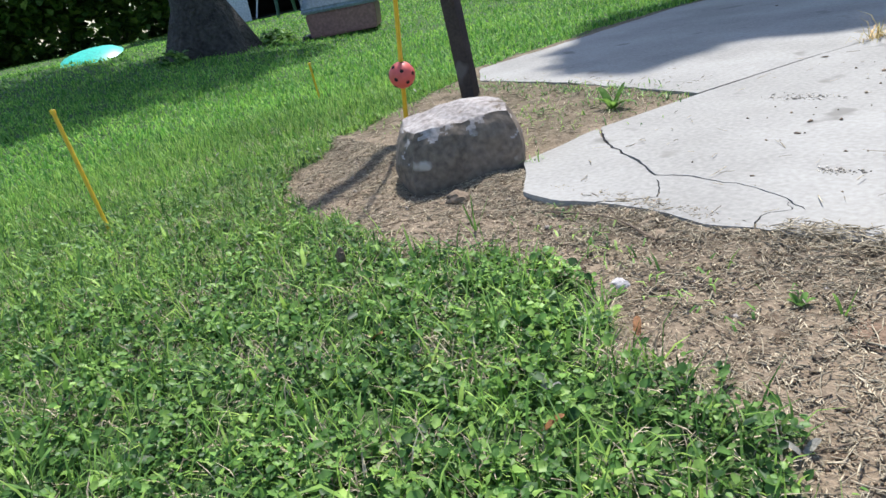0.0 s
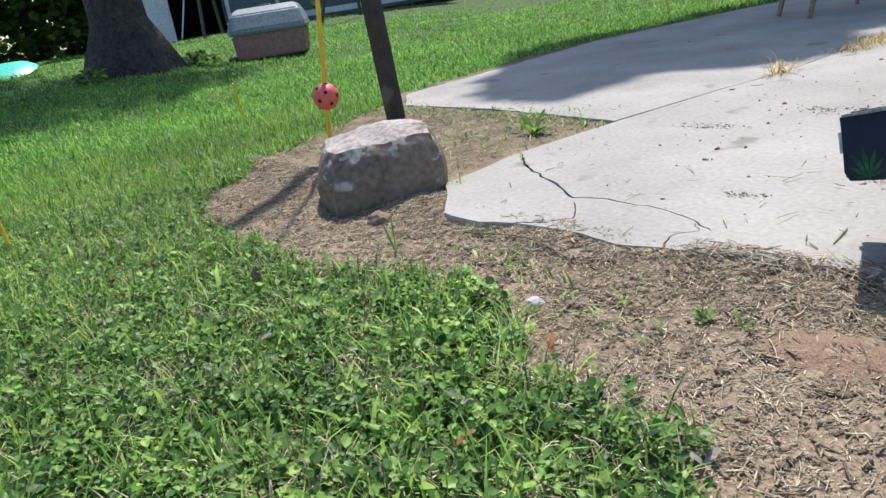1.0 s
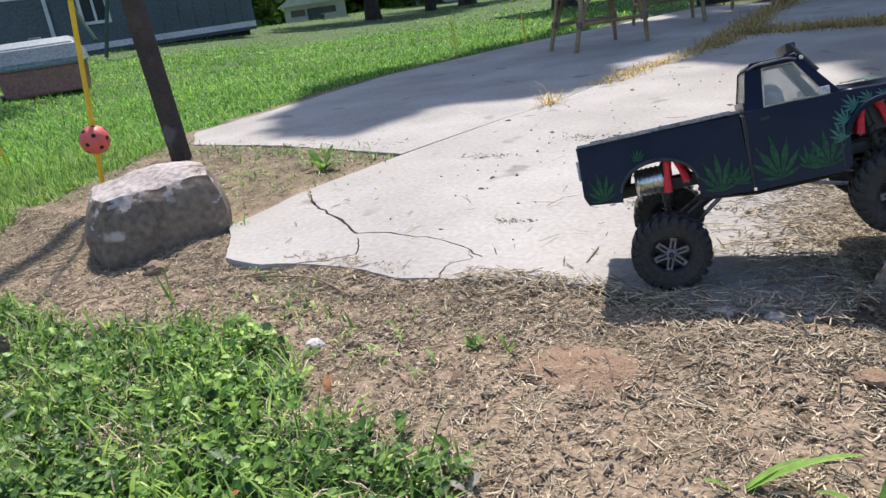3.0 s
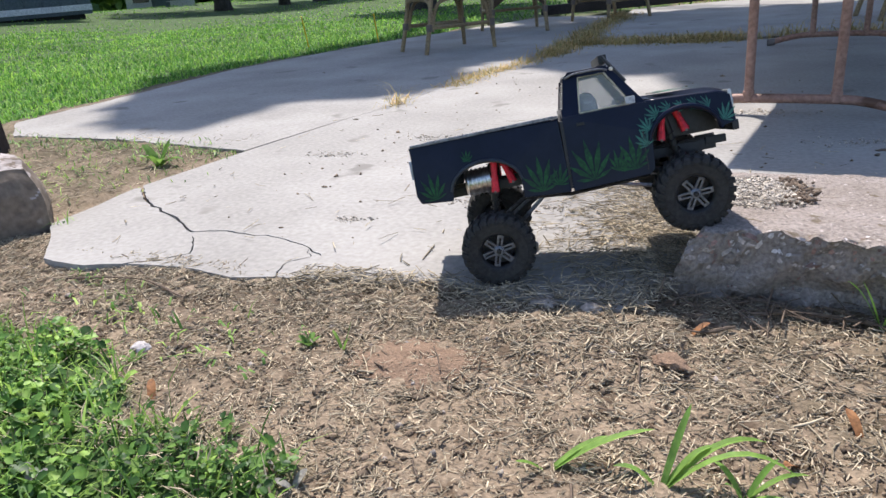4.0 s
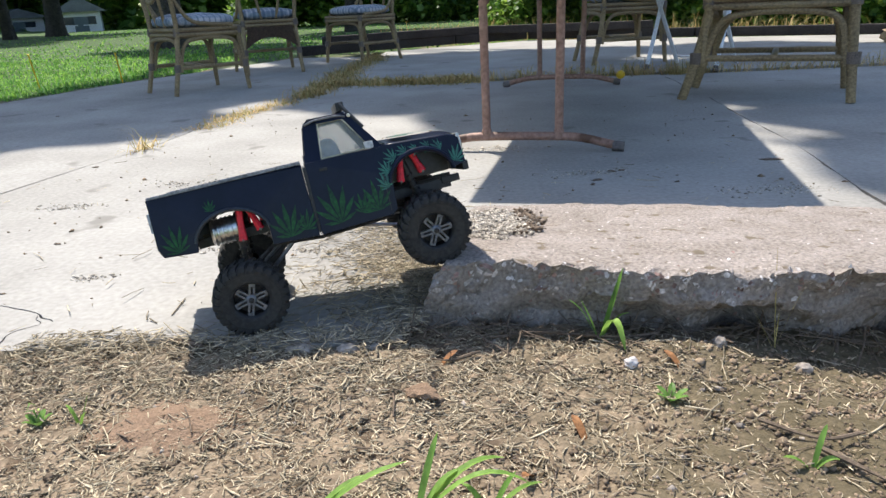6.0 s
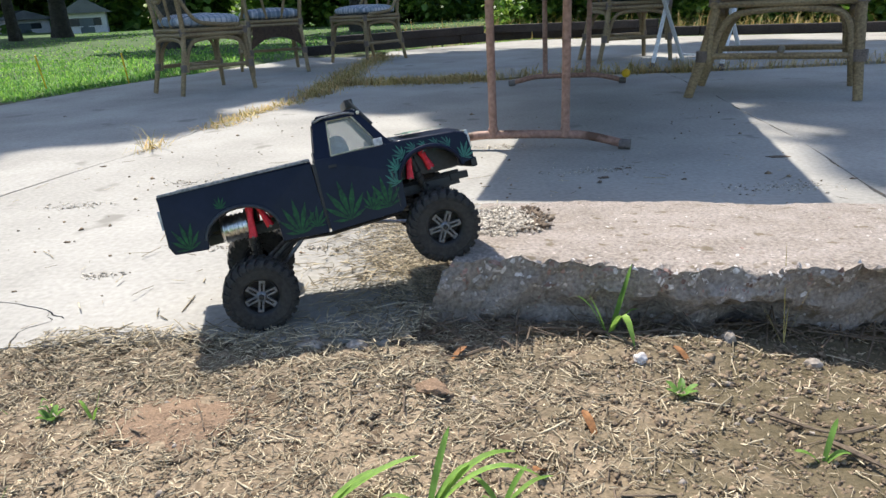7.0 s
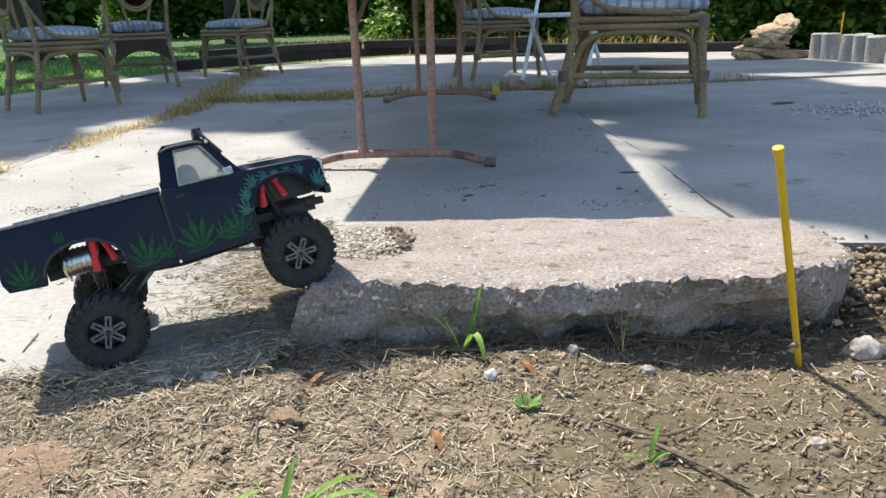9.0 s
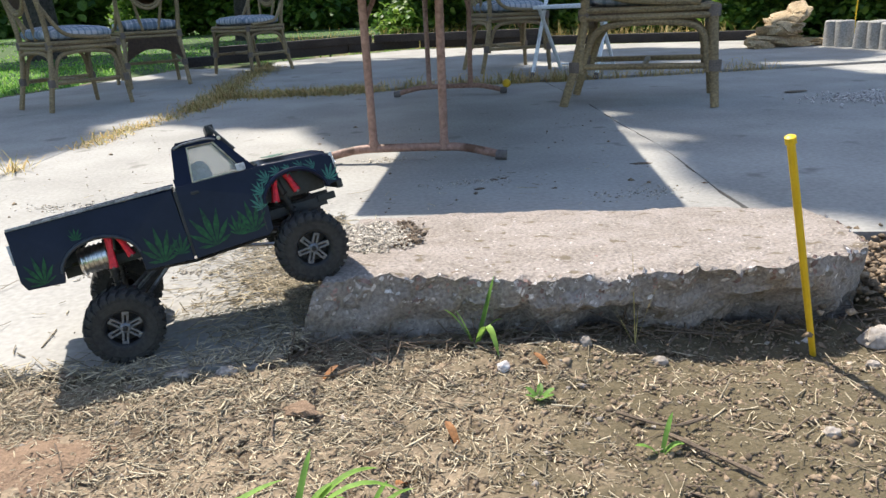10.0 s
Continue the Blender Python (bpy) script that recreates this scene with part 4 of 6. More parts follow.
def make_table():
    root = thing("patio_table", "rust-brown tubular steel trestle table on the patio", "table")
    ends = []
    for x, y, turn in ((0.28, 2.41, -10), (0.628, 4.29, -8)):
        ends.append(trestle(root, x, y, turn, 0.69))
    for m, d in zip(ends, (1, -1)):
        for s in (-1, 1):
            part("brace", rod([m @ Vector((s * 0.127, 0, 0.47)), m @ Vector((s * 0.08, d * 0.33, 0.67))], 0.009, 8), TUBE, root)
    side = Vector((0.983, -0.182, 0))
    ahead = Vector((0.182, 0.983, 0))
    base = Vector((0.309, 2.019, 0.69))

    def top(a, b, c):
        return base + side * a + ahead * b + Vector((0, 0, c))

    rim = Matrix(((side.x, ahead.x, 0, base.x), (side.y, ahead.y, 0, base.y), (0, 0, 1, base.z), (0, 0, 0, 1)))
    board = part("tabletop", boxed((-0.427, 0, 0.0), (0.427, 2.75, 0.028), 0.006, rim), WOOD, root)
    for s in (-1, 1):
        part("apron", boxed((s * 0.39 - 0.012, 0.06, -0.05), (s * 0.39 + 0.012, 2.69, -0.001), 0.003, rim), TUBE, board)


make_table()


# ---- rattan chairs ----
def make_chair():
    root = thing("rattan_chair", "weathered rattan chair with plaid grey-blue cushion", "chair", "chairs on the patio")
    r = 0.0165
    for s in (-1, 1):
        part("front_leg", rod([(s * 0.235, 0.235, 0), (s * 0.222, 0.22, 0.2), (s * 0.215, 0.21, 0.40)], [0.014, r, r], 10), RATTAN, root)
        part("back_leg", rod(bent([(s * 0.215, -0.27, 0), (s * 0.205, -0.225, 0.2), (s * 0.20, -0.20, 0.40), (s * 0.215, -0.225, 0.62), (s * 0.19, -0.29, 0.88), (s * 0.10, -0.315, 0.97), (0, -0.32, 0.985)], 4), r * 0.95, 10), RATTAN, root)
        # arches under the seat
        part("side_arch", rod(bent([(s * 0.226, 0.205, 0.14), (s * 0.214, 0.185, 0.29), (s * 0.21, 0.11, 0.335), (s * 0.205, -0.09, 0.335), (s * 0.202, -0.17, 0.29), (s * 0.206, -0.215, 0.14)], 4), 0.0125, 8), RATTAN, root)
        part("side_stretcher", rod([(s * 0.224, 0.225, 0.165), (s * 0.206, -0.235, 0.165)], 0.0125, 8), RATTAN, root)
        for z in (0.362, 0.392):
            part("side_rail", rod([(s * 0.222, 0.225, z), (s * 0.206, -0.21, z)], 0.0135, 8), RATTAN, root)
        part("arm_loop", rod(bent([(s * 0.213, -0.215, 0.60), (s * 0.224, -0.12, 0.455), (s * 0.230, 0.0, 0.422), (s * 0.228, 0.17, 0.412)], 5), 0.0125, 8), RATTAN, root)
        for p in ((s * 0.2255, 0.226, 0.165), (s * 0.207, -0.232, 0.165), (s * 0.2165, 0.213, 0.378), (s * 0.2005, -0.203, 0.378)):
            part("cane_binding", rod([(p[0], p[1], p[2] - 0.022), (p[0], p[1], p[2] + 0.022)], 0.0215, 10), WRAP, root, "dark wound cane binding")
        part("back_spindle", rod(bent([(s * 0.055, -0.205, 0.41), (s * 0.085, -0.235, 0.55), (s * 0.125, -0.275, 0.80)], 4), 0.011, 8), RATTAN, root)
    for y, arch_y in ((0.222, 0.212), (-0.205, -0.212)):
        for z in (0.362, 0.392):
            part("end_rail", rod([(-0.222, y, z), (0.222, y, z)], 0.0135, 8), RATTAN, root)
        part("end_arch", rod(bent([(-0.212, arch_y, 0.14), (-0.20, arch_y, 0.29), (-0.12, arch_y, 0.335), (0.12, arch_y, 0.335), (0.20, arch_y, 0.29), (0.212, arch_y, 0.14)], 4), 0.0125, 8), RATTAN, root)
    part("cross_stretcher", rod([(-0.214, 0, 0.165), (0.214, 0, 0.165)], 0.0115, 8), RATTAN, root)
    part("seat_deck", boxed((-0.215, -0.205, 0.375), (0.215, 0.222, 0.395), 0.004), WICKER, root)
    # oval back
    oval = [Vector((0.135 * math.cos(a), -0.268 - 0.10 * (0.165 * math.sin(a)), 0.735 + 0.175 * math.sin(a))) for a in [2 * math.pi * k / 28 for k in range(29)]]
    ring = part("back_ring", rod(oval, 0.012, 8), RATTAN, root)
    part("back_ring", rod([Vector((p.x * 0.86, p.y + 0.004, 0.735 + (p.z - 0.735) * 0.88)) for p in oval], 0.009, 8), RATTAN, root)
    bm = bmesh.new()
    f = bm.faces.new([bm.verts.new((p.x * 0.84, p.y, 0.735 + (p.z - 0.735) * 0.86)) for p in oval[:-1]])
    bmesh.ops.solidify(bm, geom=[f], thickness=0.006)
    part("back_panel", bm, WICKER, root, "brown woven wicker panel")
    # cushion: a soft squarish pad
    bm = bmesh.new()
    bmesh.ops.create_icosphere(bm, subdivisions=4, radius=1)
    for v in bm.verts:
        d = v.co
        sq = (abs(d.x) ** 4 + abs(d.y) ** 4 + 1e-9) ** 0.25 / max(1e-6, math.hypot(d.x, d.y))
        k = 1 / max(0.75, sq) if math.hypot(d.x, d.y) > 0.02 else 1
        v.co = Vector((d.x * k * 0.225, d.y * k * 0.228 + 0.008, 0.442 + 0.048 * math.copysign(abs(d.z) ** 0.65, d.z) + 0.004 * noise.noise(d * 3)))
    part("cushion", bm, PLAID, root, "plaid grey-blue padded cushion")
    return root


def apron(seat):
    """A woven panel under the back rail of a chair that stands with its back to the lawn's open side."""
    bm, rows = bmesh.new(), []
    for i in range(7):
        t = i / 6
        rows.append([bm.verts.new(((-0.17 + 0.34 * j / 12) * (1 + 0.2 * t), -0.222 - 0.02 * t, 0.355 - 0.17 * t + 0.09 * t * (1 - (2 * j / 12 - 1) ** 2))) for j in range(13)])
    for a, b in zip(rows, rows[1:]):
        for j in range(12):
            bm.faces.new((a[j], b[j], b[j + 1], a[j + 1]))
    bmesh.ops.solidify(bm, geom=bm.faces[:], thickness=0.006)
    part("woven_apron", bm, WICKER, seat, "dark brown woven apron")


chair = make_chair()
chair.matrix_world = pose(-1.735, 4.87, 0, 0, 0, -43)
for x, y, turn, size, deep in ((1.57, 3.60, -113, 1.16, 1.42), (-1.62, 6.2, 25, 1.05, 1.05), (-0.92, 6.95, 141, 1.03, 1.03), (1.25, 5.75, -80, 1.08, 1.08)):
    c = copy_thing(chair, pose(x, y, 0, 0, 0, turn))
    c.scale = (size, deep, size)
    if turn == 25:
        apron(c)
chair.scale = (0.94, 1.02, 1.02)


# ---- white folding chair ----
def make_folding_chair(m):
    root = thing("folding_chair", "white enamelled metal folding chair", "chair", at=m)
    for s in (-1, 1):
        part("front_leg", rod([(s * 0.20, 0.26, 0), (s * 0.20, -0.18, 0.86)], 0.0125, 8), WHITE, root)
        part("back_leg", rod([(s * 0.18, -0.24, 0), (s * 0.18, 0.19, 0.45)], 0.0125, 8), WHITE, root)
        part("rubber_foot", rod([(s * 0.20, 0.268, -0.0), (s * 0.20, 0.25, 0.03)], 0.016, 8), RUBBER_CAP, root)
    part("seat", boxed((-0.21, -0.20, 0.44), (0.21, 0.22, 0.465), 0.01), WHITE, root)
    part("back_slat", boxed((-0.20, -0.205, 0.72), (0.20, -0.185, 0.86), 0.006), WHITE, root)
    part("crossbar", rod([(-0.18, -0.20, 0.05), (0.18, -0.20, 0.05)], 0.008, 6), WHITE, root)


make_folding_chair(pose(1.63, 5.1, 0, 0, 0, 145) @ Matrix.Diagonal((1.15, 1.05, 1.03, 1)))


# ---- timbers, rocks, blocks ----
def timber(a, b, h, w):
    a, b = Vector(a), Vector(b)
    d = (b - a).normalized()
    n = Vector((-d.y, d.x, 0))
    m = Matrix(((d.x, n.x, 0, a.x), (d.y, n.y, 0, a.y), (0, 0, 1, a.z), (0, 0, 0, 1)))
    bm = boxed((0, 0, 0), ((b - a).length, w, h), 0.012, m)
    tagged(part("landscape_timber", bm, TIMBER), "dark weathered landscape timber edging the patio", "timber", "timbers round the patio")


for a, b in (((-1.75, 7.95, 0), (-0.1, 9.1, 0)), ((-0.09, 9.11, 0), (0.8, 9.5, 0)), ((0.81, 9.49, 0), (2.6, 8.5, 0)), ((2.61, 8.49, 0), (4.4, 7.5, 0))):
    timber(a, b, 0.10, 0.12)
for a, b in (((-1.5, 8.13, 0.10), (0.2, 9.27, 0.10)), ((0.22, 9.27, 0.10), (2.2, 8.75, 0.10))):
    timber(a, b, 0.09, 0.12)
for k, (size, at, tip, turn) in enumerate((((0.283, 0.185, 0.056), (3.980, 6.570, 0.049), (3, 2), 10), ((0.246, 0.167, 0.049), (3.961, 6.570, 0.123), (-6, 9), 40), ((0.222, 0.160, 0.046), (4.010, 6.582, 0.192), (8, -5), 75),
                                          ((0.197, 0.136, 0.044), (4.036, 6.570, 0.253), (4, -14), 20), ((0.160, 0.099, 0.037), (4.135, 6.558, 0.308), (-5, -22), 60), ((0.308, 0.123, 0.031), (4.288, 6.508, 0.031), (0, 4), -8), ((0.148, 0.099, 0.037), (3.734, 6.447, 0.037), (5, 0), 30))):
    bm = rock(size, k * 3.7, 0.55, 3)
    for v in bm.verts:
        v.co.z = max(-size[2], min(size[2], v.co.z * 1.7)) + 0.008 * noise.noise(v.co * 16)
    ob = part("rock", bm, SANDSTONE, smooth=False)
    ob.matrix_world = pose(*at, *tip, turn)
    tagged(ob, "tan layered broken rock slab piled at the patio edge", "rock", "rocks in the pile")
for k in range(9):
    x, y = 4.29 + 0.022 * k, 6.25 - 0.165 * k + 0.03 * math.sin(k * 2)
    bm = lathe(bmesh.new(), [(0, 0), (0.075, 0), (0.075, 0.215 + 0.013 * math.sin(k * 3)), (0.064, 0.225 + 0.013 * math.sin(k * 3)), (0, 0.229 + 0.013 * math.sin(k * 3))], 14)
    ob = part("edging_block", bm, BLOCK)
    ob.matrix_world = pose(x, y, 0, 4 * math.sin(k * 5), 3 * math.sin(k * 4), -35 + 9 * math.sin(k))
    tagged(ob, "upright round grey concrete edging block", "edging block", "edging blocks in a row")


# ---- yellow stakes ----
def stake(foot, top, r=0.006, group="yellow stakes in the ground"):
    foot, top = Vector(foot), Vector(top)
    root = thing("garden_stake", "slim yellow plastic stake pushed into the ground", "stake", group)
    d = (top - foot).normalized()
    part("shaft", rod([foot - d * 0.05, foot.lerp(top, 0.5), top - d * 0.01], [r * 0.85, r, r], 8), YELLOW, root)
    part("cap", rod([top - d * 0.012, top - d * 0.002, top], [r * 1.35, r * 1.35, r * 0.8], 8), YELLOW, root)


stake((0.863, 0.930, -0.051), (0.742, 0.863, 0.326))
stake((-2.217, 0.259, -0.025), (-2.287, 0.239, 0.352))
stake((-3.528, 1.698, -0.020), (-3.533, 1.688, 0.194))
stake((-3.303, 5.603, -0.024), (-3.329, 5.587, 0.251))
stake((-2.738, 5.827, -0.023), (-2.754, 5.815, 0.226))
stake((4.45, 6.2, 0.0), (4.45, 6.2, 0.40))


def ball_stake():
    foot, up = Vector((-2.09, 1.239, -0.042)), Vector((0.10, 0.069, 1)).normalized()
    root = thing("marker_stake", "tall yellow stake threaded through a coral perforated ball", "stake")
    part("shaft", rod([foot - up * 0.05, foot + up * 0.6, foot + up * 1.38], 0.0078, 8), YELLOW, root)
    c = foot + up * 0.255
    ball = bmesh.new()
    bmesh.ops.create_icosphere(ball, subdivisions=4, radius=0.0445)
    bmesh.ops.translate(ball, verts=ball.verts, vec=c)
    ob = part("ball", ball, CORAL, root, "coral plastic ball with round holes")
    gold = math.pi * (3 - math.sqrt(5))
    for k in range(18):
        z = 1 - 2 * (k + 0.5) / 18
        d = Vector((math.sqrt(1 - z * z) * math.cos(gold * k), math.sqrt(1 - z * z) * math.sin(gold * k), z))
        # disc on the closed ball, its dark colour standing in for a shaded hole
        m = Matrix.Translation(c + d * 0.0436) @ d.to_track_quat("Z", "Y").to_matrix().to_4x4()
        part("hole", lathe(bmesh.new(), [(0.0067, 0.0006), (0.0064, 0.0014), (0, 0.0015)], 10, m), HOLE_SHADE, ob)


ball_stake()


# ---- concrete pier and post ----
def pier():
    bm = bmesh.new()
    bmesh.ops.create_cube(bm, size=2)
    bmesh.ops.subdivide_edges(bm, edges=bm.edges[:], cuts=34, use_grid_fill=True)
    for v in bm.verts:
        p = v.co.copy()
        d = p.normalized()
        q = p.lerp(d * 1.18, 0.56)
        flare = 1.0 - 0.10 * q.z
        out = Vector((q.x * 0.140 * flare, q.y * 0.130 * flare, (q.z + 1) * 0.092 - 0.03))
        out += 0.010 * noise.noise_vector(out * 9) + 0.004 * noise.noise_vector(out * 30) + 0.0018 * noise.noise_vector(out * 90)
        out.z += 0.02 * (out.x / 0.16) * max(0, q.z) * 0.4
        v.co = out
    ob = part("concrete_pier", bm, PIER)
    ob.data.materials.append(PALE_TOP)
    # faces that turn upward, with a noisy border, take the paler concrete
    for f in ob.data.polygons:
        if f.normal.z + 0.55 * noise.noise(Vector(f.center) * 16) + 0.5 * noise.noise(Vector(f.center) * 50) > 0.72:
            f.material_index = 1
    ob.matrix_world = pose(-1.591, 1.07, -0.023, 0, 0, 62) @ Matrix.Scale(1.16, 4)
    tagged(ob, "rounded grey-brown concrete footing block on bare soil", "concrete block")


pier()
root = thing("wooden_post", "dark weathered square wooden post standing in soil", "post")
part("shaft", boxed((-0.031, -0.031, -0.2), (0.031, 0.031, 2.3), 0.007, Matrix.Translation((-2.421, 1.824, -0.02)) @ Vector((-0.006, -0.052, 1)).to_track_quat("Z", "Y").to_matrix().to_4x4() @ pose(0, 0, 0, 0, 0, 30)), POST, root)
part("knot", rock((0.014, 0.010, 0.02), 3, 0.3, 2), POST, root).matrix_world = pose(-2.381, 1.771, 0.40)


# ---- dog house, saucer ----
def dog_house():
    root = thing("dog_house", "plastic dog house with mauve base and grey-blue roof", "dog house", at=pose(-7.62, 4.40, 0.07, 0, 0, 52) @ Matrix.Scale(1.4, 4))
    bm = bmesh.new()
    lo, hi = [], []

    def ring(z, a, b):
        return [bm.verts.new((x, y, z)) for x, y in ((-a, -b), (a, -b), (a, b), (-a, b))]

    def skin(bm, rings):
        for p, q in zip(rings, rings[1:]):
            for k in range(4):
                bm.faces.new((p[k], p[(k + 1) % 4], q[(k + 1) % 4], q[k]))
        bm.faces.new(rings[0][::-1])
        bm.faces.new(rings[-1])
        bmesh.ops.bevel(bm, geom=bm.edges[:], offset=0.012, segments=2, affect="EDGES")

    skin(bm, [ring(0.0, 0.27, 0.24), ring(0.19, 0.285, 0.255)])
    part("base", bm, DOG_BASE, root, smooth=False)
    bm = bmesh.new()
    skin(bm, [ring(0.191, 0.305, 0.275), ring(0.225, 0.305, 0.275), ring(0.34, 0.27, 0.20), ring(0.385, 0.235, 0.10)])
    part("roof", bm, DOG_ROOF, root, smooth=False)
    part("roof_cap", boxed((-0.04, -0.04, 0.38), (0.04, 0.04, 0.40), 0.008), DOG_ROOF, root)
    part("floor_lip", boxed((-0.36, -0.16, 0.0), (-0.26, 0.10, 0.03), 0.008), BLACK, root)


dog_house()
root = thing("sled_saucer", "turquoise plastic saucer lying on the lawn", "saucer", at=pose(-10.46, 2.21, 0.31, 8, 10, 0) @ Matrix.Scale(1.25, 4))
part("dish", lathe(bmesh.new(), [(0, 0.06), (0.16, 0.055), (0.27, 0.03), (0.33, 0.0), (0.34, 0.0), (0.28, 0.04), (0.17, 0.065), (0, 0.07)], 32), TEAL, root)


# ---- shed with open door ----
def shed():
    m = Matrix.Translation((-17.7, 7.72, 0.26)) @ pose(0, 0, 0, 0, 0, 72) @ Matrix.Scale(1.45, 4)
    # local x runs along the wall, y away from the patio
    root = thing("shed", "slate-blue wooden shed with open dark doorway", "shed", at=m)
    L, Hh = 5.4, 3.0

    def wall(name, lo, hi, mat, parent=root, label=""):
        return part(name, boxed(lo, hi, 0.004), mat, parent, label, smooth=False)

    wall("wall", (-0.75, 0, 0), (0.0, 0.1, Hh), TRIM, label="white boarded wall")
    wall("wall", (0.9, 0, 0), (1.9, 0.1, Hh), SHED)
    wall("wall", (0.0, 0, 2.1), (0.9, 0.1, Hh), SHED)
    wall("wall", (1.9, 0, 0), (2.35, 0.1, Hh), SHED)
    wall("wall", (2.35, 0, 0), (2.75, 0.1, 0.5), SHED)
    wall("wall", (2.35, 0, 1.1), (2.75, 0.1, Hh), SHED)
    wall("wall", (2.75, 0, 0), (L, 0.1, Hh), SHED)
    wall("wall", (L - 0.1, 0.1, 0), (L, 4.0, Hh), SHED)
    wall("wall", (-0.75, 0.1, 0), (-0.65, 4.0, Hh), SHED)
    wall("wall", (-0.65, 3.9, 0), (L - 0.1, 4.0, Hh), SHED_SHADE)
    wall("floor_deck", (-0.65, 0.1, -0.1), (L - 0.1, 3.9, 0.02), SHED_SHADE)
    wall("sill_trim", (0.9, -0.02, 0.06), (L, -0.002, 0.16), TRIM, label="white trim board along the foot")
    k = 0
    x = 0.95
    while x < L:
        if not 2.3 < x < 2.8:
            wall("batten", (x, -0.018, 0.17), (x + 0.03, -0.002, Hh), SHED)
        x += 0.3
    win = wall("window", (2.35, 0.02, 0.5), (2.75, 0.03, 1.1), PANE)
    for lo, hi in (((2.31, -0.025, 0.46), (2.36, -0.002, 1.14)), ((2.74, -0.025, 0.46), (2.79, -0.002, 1.14)), ((2.36, -0.025, 0.46), (2.74, -0.002, 0.51)), ((2.36, -0.025, 1.09), (2.74, -0.002, 1.14)), ((2.53, -0.02, 0.51), (2.57, -0.002, 1.09))):
        wall("window_frame", lo, hi, TRIM, win)
    wall("roof", (-0.95, -0.3, Hh), (L + 0.3, 4.3, Hh + 0.15), ROOF)
    door = wall("door", (0.93, -0.06, 0.05), (1.85, -0.02, 2.05), SHED)
    for lo, hi in (((0.93, -0.075, 0.05), (0.99, -0.061, 2.05)), ((1.79, -0.075, 0.05), (1.85, -0.061, 2.05)), ((0.99, -0.075, 0.95), (1.79, -0.061, 1.02))):
        wall("door_batten", lo, hi, TRIM, door)
    wall("door_post", (-0.04, -0.03, 0.0), (0.03, -0.002, 2.1), TRIM)
    tagged(part("plank", rod([m @ Vector((0.1, -0.1, 0.02)), m @ Vector((0.5, -0.05, 1.3))], 0.02, 6), TRIM), "pale pole leaning in the shed doorway", "pole")


shed()


def swing_frame():
    root = thing("swing_frame", "dark green tubular swing frame on the lawn", "swing frame",
                 at=Matrix.Translation((-13.05, 6.47, 0.24)) @ Matrix.Scale(1.4, 4) @ Matrix.Translation((9.3, -4.6, 0.09)))
    top0, top1 = Vector((-9.3, 4.6, 1.9)), Vector((-8.6, 6.5, 1.9))
    part("beam", rod([top0, top1], 0.03, 8), GREEN_TUBE, root)
    for t, f in ((top0, (-9.05, 4.3)), (top0, (-9.7, 4.9)), (top1, (-8.35, 5.65)), (top1, (-9.0, 6.8))):
        part("leg", rod([t, (f[0], f[1], -0.09)], 0.024, 8), GREEN_TUBE, root)
    part("slide", rod(bent([(-8.9, 5.6, 1.5), (-8.75, 5.6, 0.7), (-8.4, 5.6, 0.12)], 5), 0.03, 8), GREEN_TUBE, root)


swing_frame()


def house(at, turn, w, d, h, roof_h, wall_mat, name="house", label="small white house far across the lawn"):
    root = thing(name, label, "house" if name == "house" else "shed", at=pose(*at, 0, 0, turn))
    part("wall", boxed((-w / 2, -d / 2, 0), (w / 2, d / 2, h), 0.01), wall_mat, root, smooth=False)
    part("roof", prism(bmesh.new(), [(-w / 2 - 0.3, h + 0.005), (-w / 2 * 0.55, h + roof_h * 0.75), (0, h + roof_h), (w / 2 * 0.55, h + roof_h * 0.75), (w / 2 + 0.3, h + 0.005)] if name != "house" else [(-w / 2 - 0.4, h + 0.005), (0, h + roof_h), (w / 2 + 0.4, h + 0.005)],
         lambda u, v, q: (u, -d / 2 - 0.3 + q, v), d + 0.6), TRIM if name != "house" else ROOF, root, smooth=False)
    for x in (-w * 0.28, w * 0.22):
        win = part("window", boxed((x - 0.35, -d / 2 - 0.02, h * 0.42), (x + 0.35, -d / 2 - 0.002, h * 0.78)), PANE, root, smooth=False)
        part("window_frame", boxed((x - 0.42, -d / 2 - 0.035, h * 0.37), (x + 0.42, -d / 2 - 0.021, h * 0.41)), TRIM, win, smooth=False)
    part("door", boxed((-0.4, -d / 2 - 0.03, 0), (0.4, -d / 2 - 0.003, h * 0.78), 0.005), SHED, root, smooth=False)


house((-25.9, 30.0, 0.0), 42, 3.0, 3.9, 0.85, 0.75, TRIM, "garden_shed", "white barn-roofed garden shed beyond the lawn")
house((-24.8, 47.3, -0.43), 25, 2.3, 3.2, 1.3, 0.9, TRIM)
house((-31.0, 49.0, -0.35), 60, 3.4, 3.4, 1.0, 0.6, TRIM)

# ---- plants in arrays ----
def rotated(rng, n, tilt):
    """Random frames: a heading round z and a lean of up to tilt."""
    a, b = rng.uniform(0, 2 * math.pi, n), tilt
    ahead = np.stack([np.cos(a) * np.cos(b), np.sin(a) * np.cos(b), np.sin(b)], -1)
    side = np.stack([-np.sin(a), np.cos(a), 0 * a], -1)
    return ahead, side, np.cross(ahead, side)


